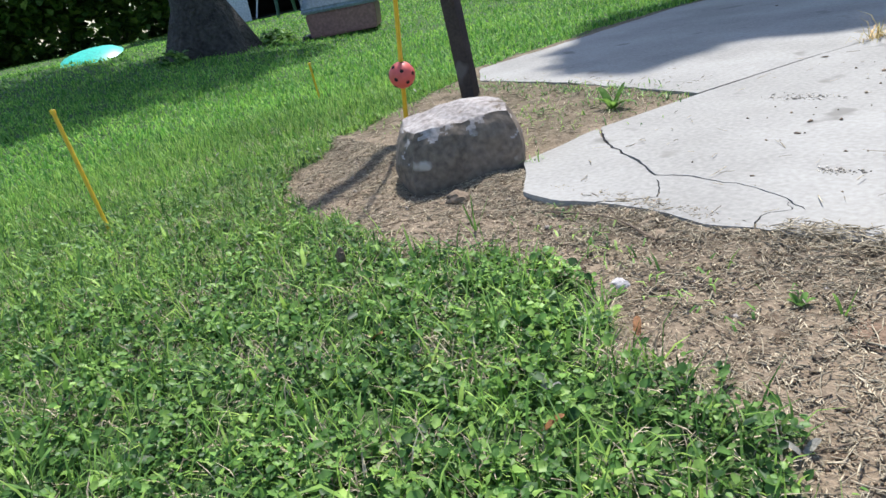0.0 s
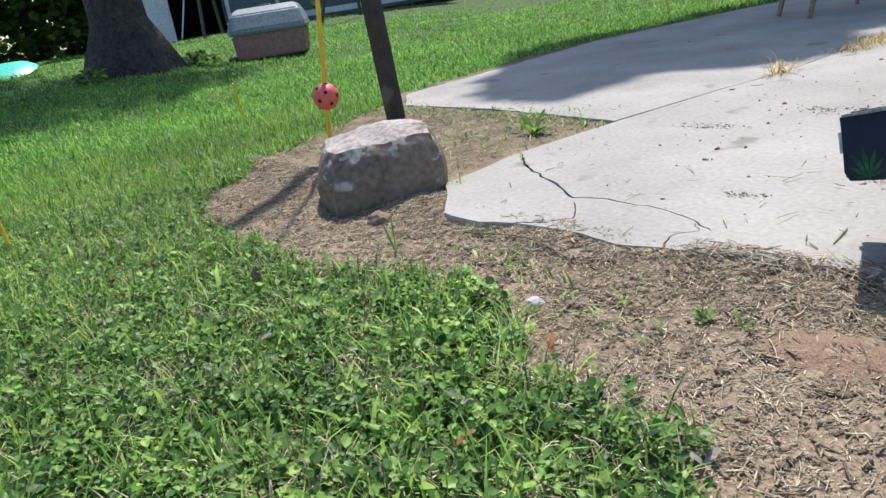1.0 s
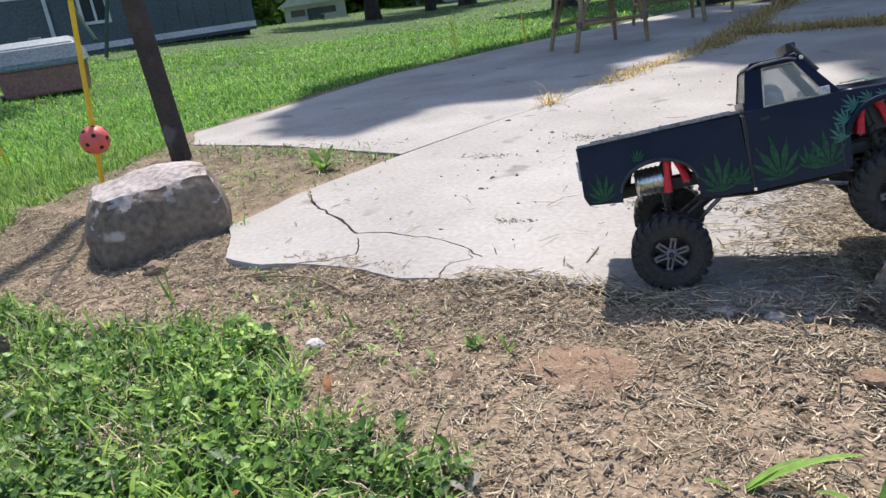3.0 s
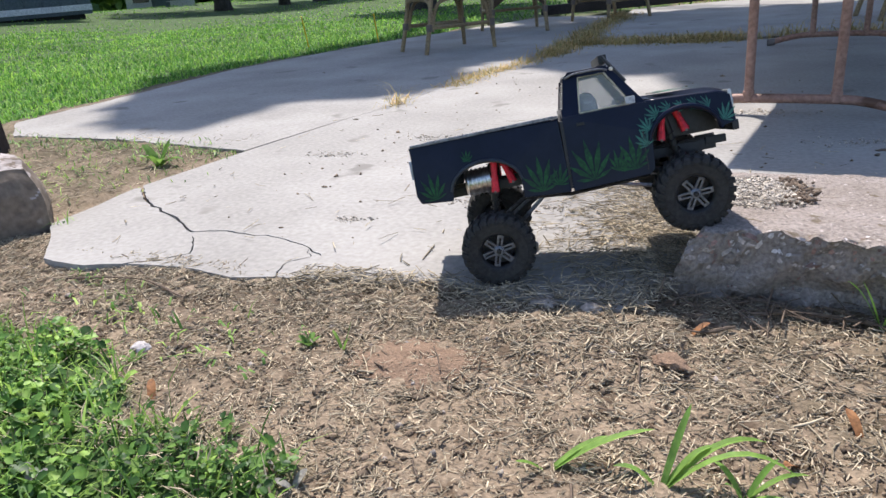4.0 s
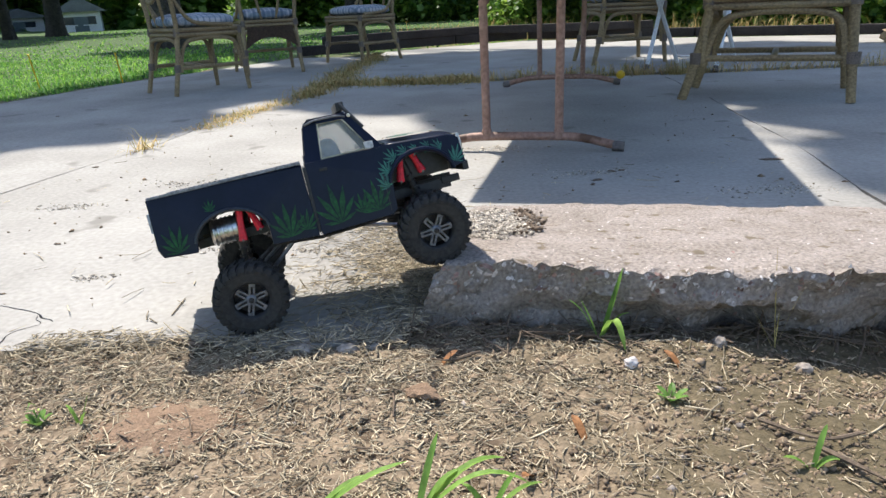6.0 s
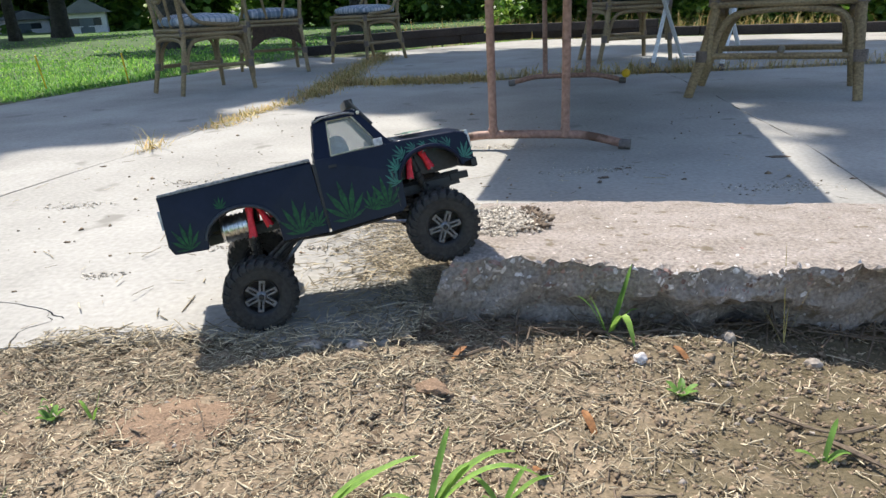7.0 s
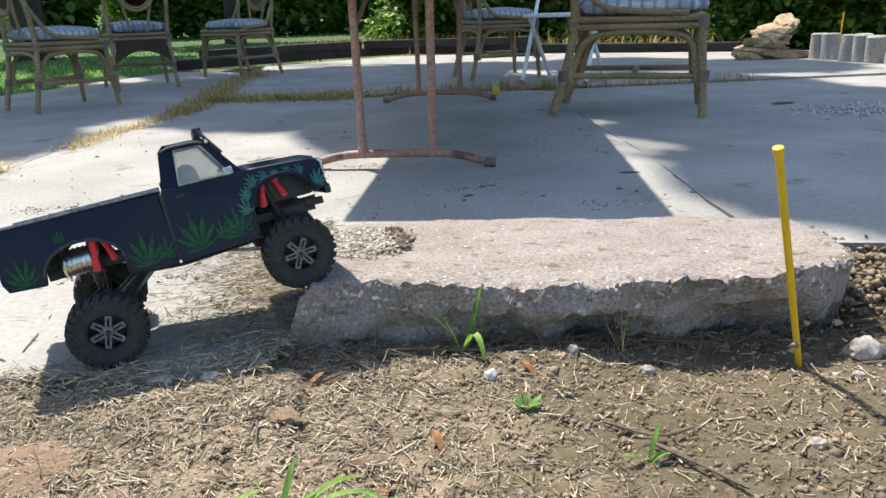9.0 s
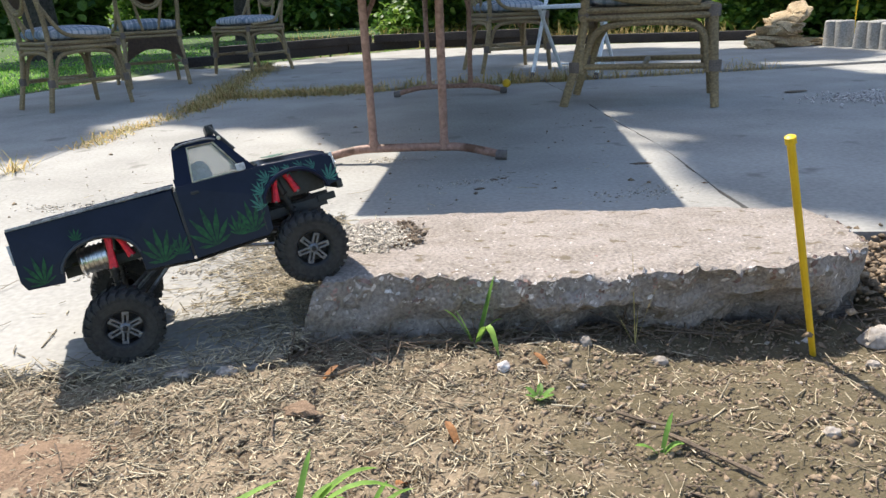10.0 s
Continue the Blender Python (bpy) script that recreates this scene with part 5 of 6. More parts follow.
def leaves(name, at, size, tilt, rng, material, parent=None, fold=0.25, wide=0.42):
    """Rounded folded leaves at the given places."""
    n = len(at)
    ahead, side, up = rotated(rng, n, tilt)
    size = size[:, None]
    roll = rng.uniform(-0.6, 0.6, n)[:, None]
    side, up = side * np.cos(roll) + up * np.sin(roll), up * np.cos(roll) - side * np.sin(roll)
    pts = [at, at + size * (0.35 * ahead + wide * side + fold * wide * up), at + size * (0.78 * ahead + 0.8 * wide * side + fold * wide * up), at + size * ahead - 0.08 * size * up,
           at + size * (0.78 * ahead - 0.8 * wide * side + fold * wide * up), at + size * (0.35 * ahead - wide * side + fold * wide * up)]
    v = np.stack(pts, 1).reshape(-1, 3)
    k = 6 * np.arange(n)[:, None]
    f = np.concatenate([k + [0, 1, 2, 3], k + [0, 3, 4, 5]], 1).reshape(-1)
    return fast(name, v, f, np.full(2 * n, 4), material, parent)


def blades(name, at, length, width, tilt, rng, material, parent=None, droop=0.5):
    """Bent tapering grass blades."""
    n = len(at)
    a = rng.uniform(0, 2 * math.pi, n)
    out = np.stack([np.cos(a), np.sin(a), 0 * a], -1)
    side = np.stack([-np.sin(a), np.cos(a), 0 * a], -1)
    l, w, t = length[:, None], width[:, None], tilt[:, None]
    up = np.array([0, 0, 1.0])
    mid = at + l * 0.55 * (np.cos(t) * up + np.sin(t) * out)
    t2 = t + droop * rng.uniform(0.3, 1.6, n)[:, None]
    tip = mid + l * 0.45 * (np.cos(t2) * up + np.sin(t2) * out)
    v = np.stack([at - side * w * 0.5, at + side * w * 0.5, mid + side * w * 0.42, mid - side * w * 0.42, tip], 1).reshape(-1, 3)
    k = 5 * np.arange(n)[:, None]
    f = np.concatenate([k + [0, 1, 2, 3], k + [3, 2, 4]], 1).reshape(-1)
    return fast(name, v, f, np.tile([4, 3], n), material, parent)


def scatter(rng, n, x0, x1, y0, y1, keep):
    x, y = rng.uniform(x0, x1, n), rng.uniform(y0, y1, n)
    ok = rng.uniform(0, 1, n) < keep(x, y)
    x, y = x[ok], y[ok]
    return np.stack([x, y, ground_z(x, y)], -1)


rng = np.random.default_rng(11)


def clumpy(x, y):
    return np.clip(0.5 + 0.75 * wobble(x * 3.1 + 4, y * 3.1), 0.04, 1)


# near lawn: broad weed leaves and grass
p = scatter(rng, 125000, -2.8, 0.0, -0.4, 1.2, lambda x, y: (lawn(x, y) > 0.4) * clumpy(x, y) * np.clip((y + 0.4) / 0.35 + 0.3 * wobble(x * 2, y * 2), 0, 1) * np.clip((x + 2.8) / 0.4, 0, 1) * np.clip(1.4 - 0.35 * np.hypot(x, y), 0.25, 1))
h = rng.uniform(0.004, 0.038, len(p)) * (0.6 + 0.5 * clumpy(p[:, 0] * 2, p[:, 1] * 2))
p[:, 2] += h
tagged(leaves("clover_patch", p, rng.gamma(5, 0.0017, len(p)) + 0.0025, rng.uniform(-0.5, 0.8, len(p)), rng, CLOVER, wide=0.39), "low broad-leaved weeds mixed through the lawn", "weeds", kind="stuff")
p = scatter(rng, 130000, -3.8, 0.0, -0.6, 2.2, lambda x, y: (lawn(x, y) > 0.45) * np.clip((y + 0.6) / 0.5 + 0.3 * wobble(x * 2, y * 2), 0, 1) * np.clip((x + 3.8) / 0.7 + 0.3 * wobble(x * 2, y * 2), 0, 1) * np.clip(1.15 - 0.5 * clumpy(x, y), 0.2, 1) * np.where((x > -1.5) & (y < 0.75), 0.5, 1.0))
n = len(p)
tagged(blades("grass", p, rng.gamma(4, 0.009, n) + 0.012, rng.uniform(0.0018, 0.0042, n), rng.uniform(0.1, 1.15, n), rng, BLADE), "short green lawn grass", "grass", kind="stuff")
p = scatter(rng, 260, -2.2, -0.2, -0.2, 0.6, lambda x, y: lawn(x, y) > 0.8)
n = len(p)
tagged(blades("tall_grass", p, rng.uniform(0.05, 0.10, n), rng.uniform(0.005, 0.010, n), rng.uniform(0.2, 1.0, n), rng, BLADE, droop=0.9), "broad bright grass blades in the lawn", "grass", kind="stuff")
p = scatter(rng, 90000, -3.0, -0.05, -0.4, 1.5, lambda x, y: (lawn(x, y) > 0.3) * np.clip(0.10 + 0.9 * wobble(x * 2.3 + 5, y * 2.6 + 1) + 0.4 * wobble(x * 7, y * 7) + 0.5 * np.exp(-((x + 1.9) / 0.35) ** 2 - ((y - 0.55) / 0.25) ** 2), 0.06, 1))
n = len(p)
tagged(blades("dead_grass", p, rng.uniform(0.025, 0.065, n), rng.uniform(0.001, 0.0028, n), rng.uniform(0.4, 1.4, n), rng, STRAW), "dead straw-coloured blades in the lawn", "grass", kind="stuff")
# behind the camera
p = scatter(rng, 90000, -9, 4, -6, -0.3, lambda x, y: (lawn(x, y) > 0.5) * ((y < -0.1) | (x > 0)) * ((x > -3.2) | (y < -2.0)) * np.clip((y + 6) / 2.5, 0, 1) * np.clip((x + 9) / 3, 0, 1))
n = len(p)
tagged(blades("rear_lawn_grass", p, rng.gamma(4, 0.009, n) + 0.012, rng.uniform(0.004, 0.008, n), rng.uniform(0.2, 1.2, n), rng, FAR_GRASS), "short green lawn grass", "grass", kind="stuff")
# mid lawn
p = scatter(rng, 380000, -11, -2.4, -2.5, 10, lambda x, y: (lawn(x, y) > 0.5) * np.clip(1.6 - 0.17 * np.hypot(x, y), 0.10, 1))
n = len(p)
d = np.hypot(p[:, 0], p[:, 1])
tagged(blades("mid_lawn_grass", p, rng.gamma(4, 0.0065, n) + 0.012, (0.003 + 0.0009 * d) * rng.uniform(0.7, 1.5, n), rng.uniform(0.2, 1.35, n), rng, FAR_GRASS), "green mown lawn grass", "grass", kind="stuff")
p = scatter(rng, 260000, -42, 1, 5, 52, lambda x, y: (lawn(x, y) > 0.5) * (np.hypot(x, y) > 8) * np.clip(2.2 - 0.12 * np.hypot(x, y), 0.06, 1))
n = len(p)
d = np.hypot(p[:, 0], p[:, 1])
tagged(blades("far_lawn_grass", p, rng.uniform(0.025, 0.055, n), 0.0016 * d * rng.uniform(0.7, 1.4, n), rng.uniform(0.2, 1.2, n), rng, FAR_GRASS), "green lawn grass farther off", "grass", kind="stuff")
p = scatter(rng, 80000, -34, -6, -7, 8, lambda x, y: (np.hypot(x, y) > 8) * np.clip(2.0 - 0.11 * np.hypot(x, y), 0.1, 1))
n = len(p)
d = np.hypot(p[:, 0], p[:, 1])
tagged(blades("side_lawn_grass", p, rng.uniform(0.025, 0.055, n), 0.0016 * d * rng.uniform(0.7, 1.4, n), rng.uniform(0.2, 1.2, n), rng, FAR_GRASS), "green lawn grass by the big tree", "grass", kind="stuff")


# ---- litter on the soil ----
def sticks(name, at, length, radius, rng, material, lean=0.25):
    """Thin four-sided straws lying about."""
    n = len(at)
    ahead, side, up = rotated(rng, n, rng.normal(0, lean, n))
    l, r = length[:, None] / 2, radius[:, None]
    bow = up * l * rng.uniform(-0.06, 0.06, n)[:, None] + side * l * rng.uniform(-0.1, 0.1, n)[:, None]
    rings = []
    for t in (-1, 0, 1):
        c = at + ahead * l * t + bow * (1 - abs(t))
        rings += [c + side * r, c + up * r * 0.6, c - side * r, c - up * r * 0.6]
    v = np.stack(rings, 1).reshape(-1, 3)
    k = 12 * np.arange(n)[:, None]
    f = np.concatenate([k + q for a in (0, 4) for q in ([a, a + 1, a + 5, a + 4], [a + 1, a + 2, a + 6, a + 5], [a + 2, a + 3, a + 7, a + 6], [a + 3, a, a + 4, a + 7])], 1).reshape(-1)
    return fast(name, v, f, np.full(8 * n, 4), material)


def bare(x, y):
    return (1 - lawn(x, y)) * np.clip(0.35 + 0.5 * wobble(x * 2.3, y * 2.3) + 0.6 * np.exp(-((y - 0.88 + 0.1 * x) / 0.12) ** 2), 0.10, 1) * np.interp(x, [0.1, 0.5, 1.1, 1.6], [1, 0.22, 0.13, 0]) * np.clip((y - 0.3) / 0.15 + 0.4 * wobble(x * 3, y * 3), 0, 1)


p = scatter(rng, 105000, -2.6, 1.5, 0.3, 1.16, bare)
p[:, 2] += rng.uniform(0.0005, 0.005, len(p))
n = len(p)
tagged(sticks("straw_litter", p, rng.gamma(1.1, 0.0115, n) + 0.004, rng.gamma(3, 0.00018, n) + 0.0002, rng, STRAW, 0.11), "dry straw and grass clippings littering the soil", "straw", kind="stuff")
p = scatter(rng, 110000, -2.5, 1.4, 0.3, 1.16, lambda x, y: (1 - lawn(x, y)) * np.clip(0.6 + 0.5 * wobble(x * 3, y * 3), 0.1, 1) * np.interp(x, [0.05, 0.5, 1.0, 1.5], [1, 0.16, 0.10, 0]) * np.clip((y - 0.3) / 0.15, 0, 1))
p[:, 2] += rng.uniform(0.001, 0.005, len(p))
n = len(p)
tagged(leaves("chaff", p, rng.uniform(0.004, 0.013, n), rng.uniform(-0.4, 0.4, n), rng, STRAW, wide=0.09), "fine chaff and broken straw over the soil", "chaff", kind="stuff")
p = scatter(rng, 2400, -2.8, -1.0, 1.0, 2.15, lambda x, y: (1 - lawn(x, y)) * ((x < -1.48) | (y < 0.9)))
n = len(p)
p[:, 2] += 0.004
tagged(sticks("straw_scraps", p, rng.gamma(2.2, 0.011, n) + 0.006, rng.uniform(0.0005, 0.0016, n), rng, STRAW), "dry straw scraps round the post", "straw", kind="stuff")
# straw blown on the patio, by the raised slab and along the front edge
t = rng.uniform(0, 1, 3600) ** 0.8
drift = rng.gamma(1.3, 0.07, 3600)
x = np.concatenate([0.03 + 0.03 * t - drift + 0.05 * t * wobble(t * 9, drift * 9), rng.uniform(-0.62, 0.0, 700), rng.normal(-0.2, 0.12, 220), rng.uniform(-1.3, 1.0, 160)])
y = np.concatenate([1.0 + 0.75 * t + rng.normal(0, 0.02, 3600), rng.normal(0.975, 0.022, 700), rng.normal(1.62, 0.12, 220), rng.uniform(1.05, 2.5, 160)])
p = np.stack([x, y, rng.uniform(0.0015, 0.009, len(x))], -1)
n = len(p)
tagged(sticks("blown_straw", p, rng.gamma(1.7, 0.013, n) + 0.006, rng.uniform(0.0005, 0.0014, n), rng, STRAW, 0.06), "dry straw blown over the concrete", "straw", kind="stuff")
p = scatter(rng, 900, -2.0, 1.4, 0.35, 1.0, lambda x, y: (1 - lawn(x, y)) * 0.7)
p[:, 2] += 0.004
n = len(p)
tagged(sticks("twig_litter", p, rng.gamma(2.0, 0.012, n) + 0.008, rng.uniform(0.0006, 0.0018, n), rng, TWIG, 0.1), "small dark twigs on the soil", "twigs", kind="stuff")
# twigs along the foot of the raised slab
x = rng.uniform(0.0, 1.1, 150)
p = np.stack([x, 1.03 + 0.02 * rng.normal(0, 1, 150) - 0.02, ground_z(x, 0 * x + 1.0) + 0.012], -1)
tagged(sticks("slab_foot_twigs", p, rng.uniform(0.03, 0.14, 150), rng.uniform(0.0008, 0.0022, 150), rng, TWIG, 0.25), "dry twigs caught against the slab", "twigs", kind="stuff")


def crumbs(name, at, r, rng, material):
    """Small uneven lumps."""
    n = len(at)
    d = np.array([(1, 0, 0), (-1, 0, 0), (0, 1, 0), (0, -1, 0), (0, 0, 1), (0, 0, -1)], float)
    v = at[:, None] + d[None] * (r[:, None] * rng.uniform(0.6, 1.35, (n, 6)))[:, :, None] * np.array([1, 1, 0.7]) + rng.normal(0, 0.15, (n, 6, 3)) * r[:, None, None]
    k = 6 * np.arange(n)[:, None]
    f = np.concatenate([k + q for q in ([0, 2, 4], [2, 1, 4], [1, 3, 4], [3, 0, 4], [2, 0, 5], [1, 2, 5], [3, 1, 5], [0, 3, 5])], 1).reshape(-1)
    return fast(name, v.reshape(-1, 3), f, np.full(8 * n, 3), material)


p = scatter(rng, 75000, -2.6, 1.6, 0.3, 1.16, lambda x, y: (1 - lawn(x, y)) * np.interp(x, [-0.1, 0.4, 1.1, 1.7], [0.4, 1, 0.8, 0]))
tagged(crumbs("soil_crumbs", p, rng.gamma(1.6, 0.0012, len(p)) + 0.0008, rng, CLOD), "loose crumbs of brown soil", "soil", kind="stuff")
p = scatter(rng, 500, -2.2, 1.7, 0.3, 1.06, lambda x, y: 1 - lawn(x, y))
tagged(crumbs("gravel", p, rng.gamma(2.5, 0.0014, len(p)) + 0.0015, rng, PEBBLE), "scattered small pebbles in the soil", "gravel", kind="stuff")
# rough broken pocket in the raised slab's top, and the loose grit along its edge
t, q = rng.uniform(0, 1, 9000), rng.uniform(0, 1, 9000)
ok = ((t - 0.45) / 0.55) ** 2 + ((q - 0.5) / 0.5) ** 2 < 0.85 + 0.4 * wobble(t * 2, q * 2)
t, q = t[ok], q[ok]
x = 0.055 + 0.195 * t
y = 1.24 + 0.38 * q + 0.02 * wobble(t * 4, q * 4)
p = np.stack([x, y, 0.088 - 0.075 * np.clip((y - 1.04) / 0.65, 0, 1) ** 1.3 - 0.003 + rng.uniform(0, 0.004, len(x))], -1)
tagged(crumbs("pocket_rubble", p, rng.gamma(2.0, 0.0008, len(x)) + 0.0007, rng, SPALL), "crumbled brown concrete in a broken pocket of the slab", "rubble", kind="stuff")
t = rng.uniform(0.1, 0.9, 220)
y = 1.24 + 0.38 * t
p = np.stack([0.235 - 0.12 * (t - 0.5) ** 2 + 0.010 * rng.normal(0, 1, 220) + 0.02 * wobble(t * 4, t), y, 0.088 - 0.075 * ((y - 1.04) / 0.65) ** 1.3 + 0.002], -1)
tagged(crumbs("pocket_edge_chips", p, rng.gamma(2.0, 0.0012, 220) + 0.001, rng, TWIG), "loose chips along the broken pocket's edge", "rubble", kind="stuff")
# gravel and dirt heap on the far right of the patio
a = rng.normal(0, 1, (900, 2)) * [0.17, 0.085] + [2.64, 3.2]
p = np.concatenate([a, np.abs(rng.normal(0, 0.008, (900, 1)))], 1)
tagged(crumbs("gravel_patch", p, rng.uniform(0.004, 0.010, 900), rng, CHIP), "patch of loose gravel on the patio", "gravel", kind="stuff")
a = rng.normal(0, 1, (1500, 2)) * [0.14, 0.09] + [1.19, 1.19]
p = np.concatenate([a, np.abs(rng.normal(0, 0.012, (1500, 1))) + 0.0], 1)
p[:, 2] += ground_z(p[:, 0], p[:, 1]) * 0 - 0.02 + 0.02 * (p[:, 1] > 1.5)
tagged(crumbs("gravel_heap", p, rng.uniform(0.004, 0.014, 1500), rng, CLOD), "crumbled soil and concrete beside the slab", "gravel", kind="stuff")
p = np.stack([rng.uniform(-1.1, 1.2, 260), rng.uniform(1.1, 3.4, 260), np.full(260, 0.001)], -1)
tagged(crumbs("patio_grit", p, rng.gamma(1.5, 0.0016, 260) + 0.001, rng, CLOD), "grit and crumbs on the concrete", "grit", kind="stuff")


# flaked spots in the patio's surface
spots = []
for cx, cy, wide in ((-0.432, 1.438, 0.03), (-0.25, 1.415, 0.02), (-0.388, 1.462, 0.02), (-0.352, 1.752, 0.04), (-0.534, 1.869, 0.03), (-0.09, 1.918, 0.04), (-0.012, 1.317, 0.03), (-0.114, 1.397, 0.03), (-0.764, 2.086, 0.05), (-1.028, 1.848, 0.04), (-0.67, 1.275, 0.02), (0.455, 2.052, 0.05), (0.894, 1.796, 0.06), (0.175, 2.465, 0.05)):
    k = int(3200 * wide)
    spots.append(np.concatenate([rng.normal(0, 1, (k, 2)) * [wide * 1.3, wide * 0.5] + [cx, cy], np.full((k, 1), 0.0006)], 1))
p = np.concatenate(spots)
tagged(crumbs("spalled_flakes", p, rng.gamma(2, 0.0009, len(p)) + 0.0009, rng, SPALL), "crumbled flakes where the concrete surface has spalled", "flakes", kind="stuff")


# single stones
def stone(x, y, size, seed, label, z=None, mat=PEBBLE, turn=0):
    ob = part("stone", rock(size, seed, 0.35, 3, 0.3), mat)
    base = float(ground_z(np.array([x]), np.array([y]))[0]) if z is None else z
    ob.matrix_world = pose(x, y, base + size[2] * 0.45, 0, 0, turn)
    tagged(ob, label, "stone", "loose stones")


stone(-1.394, 0.89, (0.032, 0.022, 0.018), 1, "flat brown stone beside the concrete block", turn=20, mat=CLOD)
stone(0.037, 0.819, (0.023, 0.017, 0.007), 2, "flat pinkish stone on the soil", turn=-20, mat=SAND)
stone(0.34, 0.903, (0.011, 0.009, 0.009), 3, "small white pebble on the soil", mat=CHIP)
stone(0.722, 0.663, (0.011, 0.008, 0.007), 4, "small pale pebble on the soil")
stone(-0.753, 0.711, (0.016, 0.012, 0.008), 5, "white stone chip on the soil", mat=CHIP)
stone(0.485, 0.958, (0.011, 0.010, 0.010), 6, "small tan pebble near the slab")
stone(0.596, 0.915, (0.012, 0.010, 0.008), 7, "small brown pebble near the slab")
stone(0.983, 0.937, (0.03, 0.022, 0.022), 8, "grey concrete lump by the slab")
stone(-0.024, 0.997, (0.018, 0.013, 0.011), 9, "small grey stone at the slab corner")
stone(-0.159, 0.945, (0.022, 0.014, 0.010), 10, "broken concrete chip at the patio edge")
stone(-0.086, 0.943, (0.018, 0.012, 0.009), 12, "broken concrete chip at the patio edge")
stone(0.916, 0.854, (0.012, 0.009, 0.008), 13, "small brown pebble by the stake")
ob = part("seed_head", rock((0.010, 0.009, 0.014), 4, 0.7, 3), TWIG)
ob.matrix_world = pose(-1.23, 0.464, 0.03)
tagged(ob, "dark dry seed head standing in the grass", "seed head")
ob = part("tennis_ball", rock((0.025, 0.025, 0.025), 4, 0.0, 3), YELLOW)
ob.matrix_world = pose(0.96, 4.225, 0.058)
tagged(ob, "small yellow ball against the table foot", "ball")


def twig(points, r, label):
    tagged(part("twig", rod(bent(points, 5), [r * (0.7 + 0.3 * math.sin(i)) for i in range(5 * (len(points) - 1) + 1)], 6), TWIG), label, "twig", "loose twigs")


gz = lambda x, y: float(ground_z(np.array([x]), np.array([y]))[0])
for pts, r in (([(-0.472, 1.034), (-0.395, 0.996), (-0.319, 0.954)], 0.006), ([(-0.98, 0.732), (-0.92, 0.706), (-0.835, 0.722)], 0.004), ([(-1.098, 0.892), (-0.938, 0.912), (-0.796, 0.869)], 0.0025),
               ([(0.138, 1.001), (0.237, 1.015), (0.333, 0.982), (0.4, 0.994)], 0.003), ([(0.468, 0.752), (0.525, 0.709), (0.581, 0.715)], 0.003), ([(0.516, 0.691), (0.563, 0.631), (0.592, 0.591)], 0.004), ([(-0.044, 0.959), (0.058, 0.93), (0.118, 0.954)], 0.003)):
    twig([(x, y, gz(x, y) + 0.009) for x, y in pts], r, "dry brown twig lying on the soil")


# ant-hill of red-brown soil
bm = bmesh.new()
for i in range(25):
    for j in range(25):
        x, y = (i - 12) / 12, (j - 12) / 12
        bm.verts.new((-0.302 + 0.105 * x, 0.764 + 0.064 * y, gz(-0.302 + 0.105 * x, 0.764 + 0.064 * y) + 0.006 * (1 - x * x - y * y) + 0.003 * noise.noise(Vector((x * 6, y * 6, 0))) - 0.006 * math.exp(-(x * x + y * y) * 30)))
bm.verts.ensure_lookup_table()
for i in range(24):
    for j in range(24):
        if math.hypot(i - 11.5, j - 11.5) < 12.3:
            bm.faces.new([bm.verts[k] for k in (i * 25 + j, (i + 1) * 25 + j, (i + 1) * 25 + j + 1, i * 25 + j + 1)])
bmesh.ops.delete(bm, geom=[v for v in bm.verts if not v.link_faces], context="VERTS")
tagged(part("ant_hill", bm, SAND), "low mound of fine reddish ant-hill soil", "ant hill", kind="structure")


# ---- single weeds ----
def blade(base, tip, width, lift, droop):
    """One broad curved grass leaf with a fold."""
    a, b = Vector(base), Vector(tip)
    side = (b - a).cross(Vector((0, 0, 1))).normalized()
    bm, rows = bmesh.new(), []
    for k in range(9):
        t = k / 8
        c = a.lerp(b, t) + Vector((0, 0, lift * math.sin(math.pi * min(1, t * 0.8)) - droop * t * t))
        w = width * (0.45 + 1.1 * t) * (1 - t) ** 0.6 if t < 1 else 0
        rows.append([bm.verts.new(c - side * w), bm.verts.new(c - Vector((0, 0, w * 0.4))), bm.verts.new(c + side * w)])
    for p, q in zip(rows, rows[1:]):
        for j in range(2):
            bm.faces.new((p[j], p[j + 1], q[j + 1], q[j]))
    return bm


def weed(name, label, x, y, shoots, mat=BLADE):
    z = gz(x, y)
    root = thing(name, label, "weed")
    for dx, dy, dz, w, lift, droop in shoots:
        part("leaf", blade((x, y, z - 0.004), (x + dx, y + dy, z + dz), w, lift, droop), mat, root)
    return root


weed("grass_weed", "bright young grass weed on bare soil", -0.075, 0.585, [(0.11, 0.045, 0.03, 0.0075, 0.018, 0.0), (0.06, 0.04, 0.02, 0.006, 0.012, 0.0), (-0.03, -0.02, 0.015, 0.005, 0.008, 0)])
weed("grass_weed", "bright young grass weed with long drooping leaf", 0.045, 0.585, [(0.025, 0.05, 0.07, 0.0065, 0.01, 0.0), (0.10, 0.05, 0.03, 0.0075, 0.035, 0.01), (0.13, 0.02, 0.015, 0.0065, 0.05, 0.02), (-0.05, 0.0, 0.02, 0.006, 0.015, 0.01), (0.05, 0.03, 0.03, 0.006, 0.02, 0.0)])
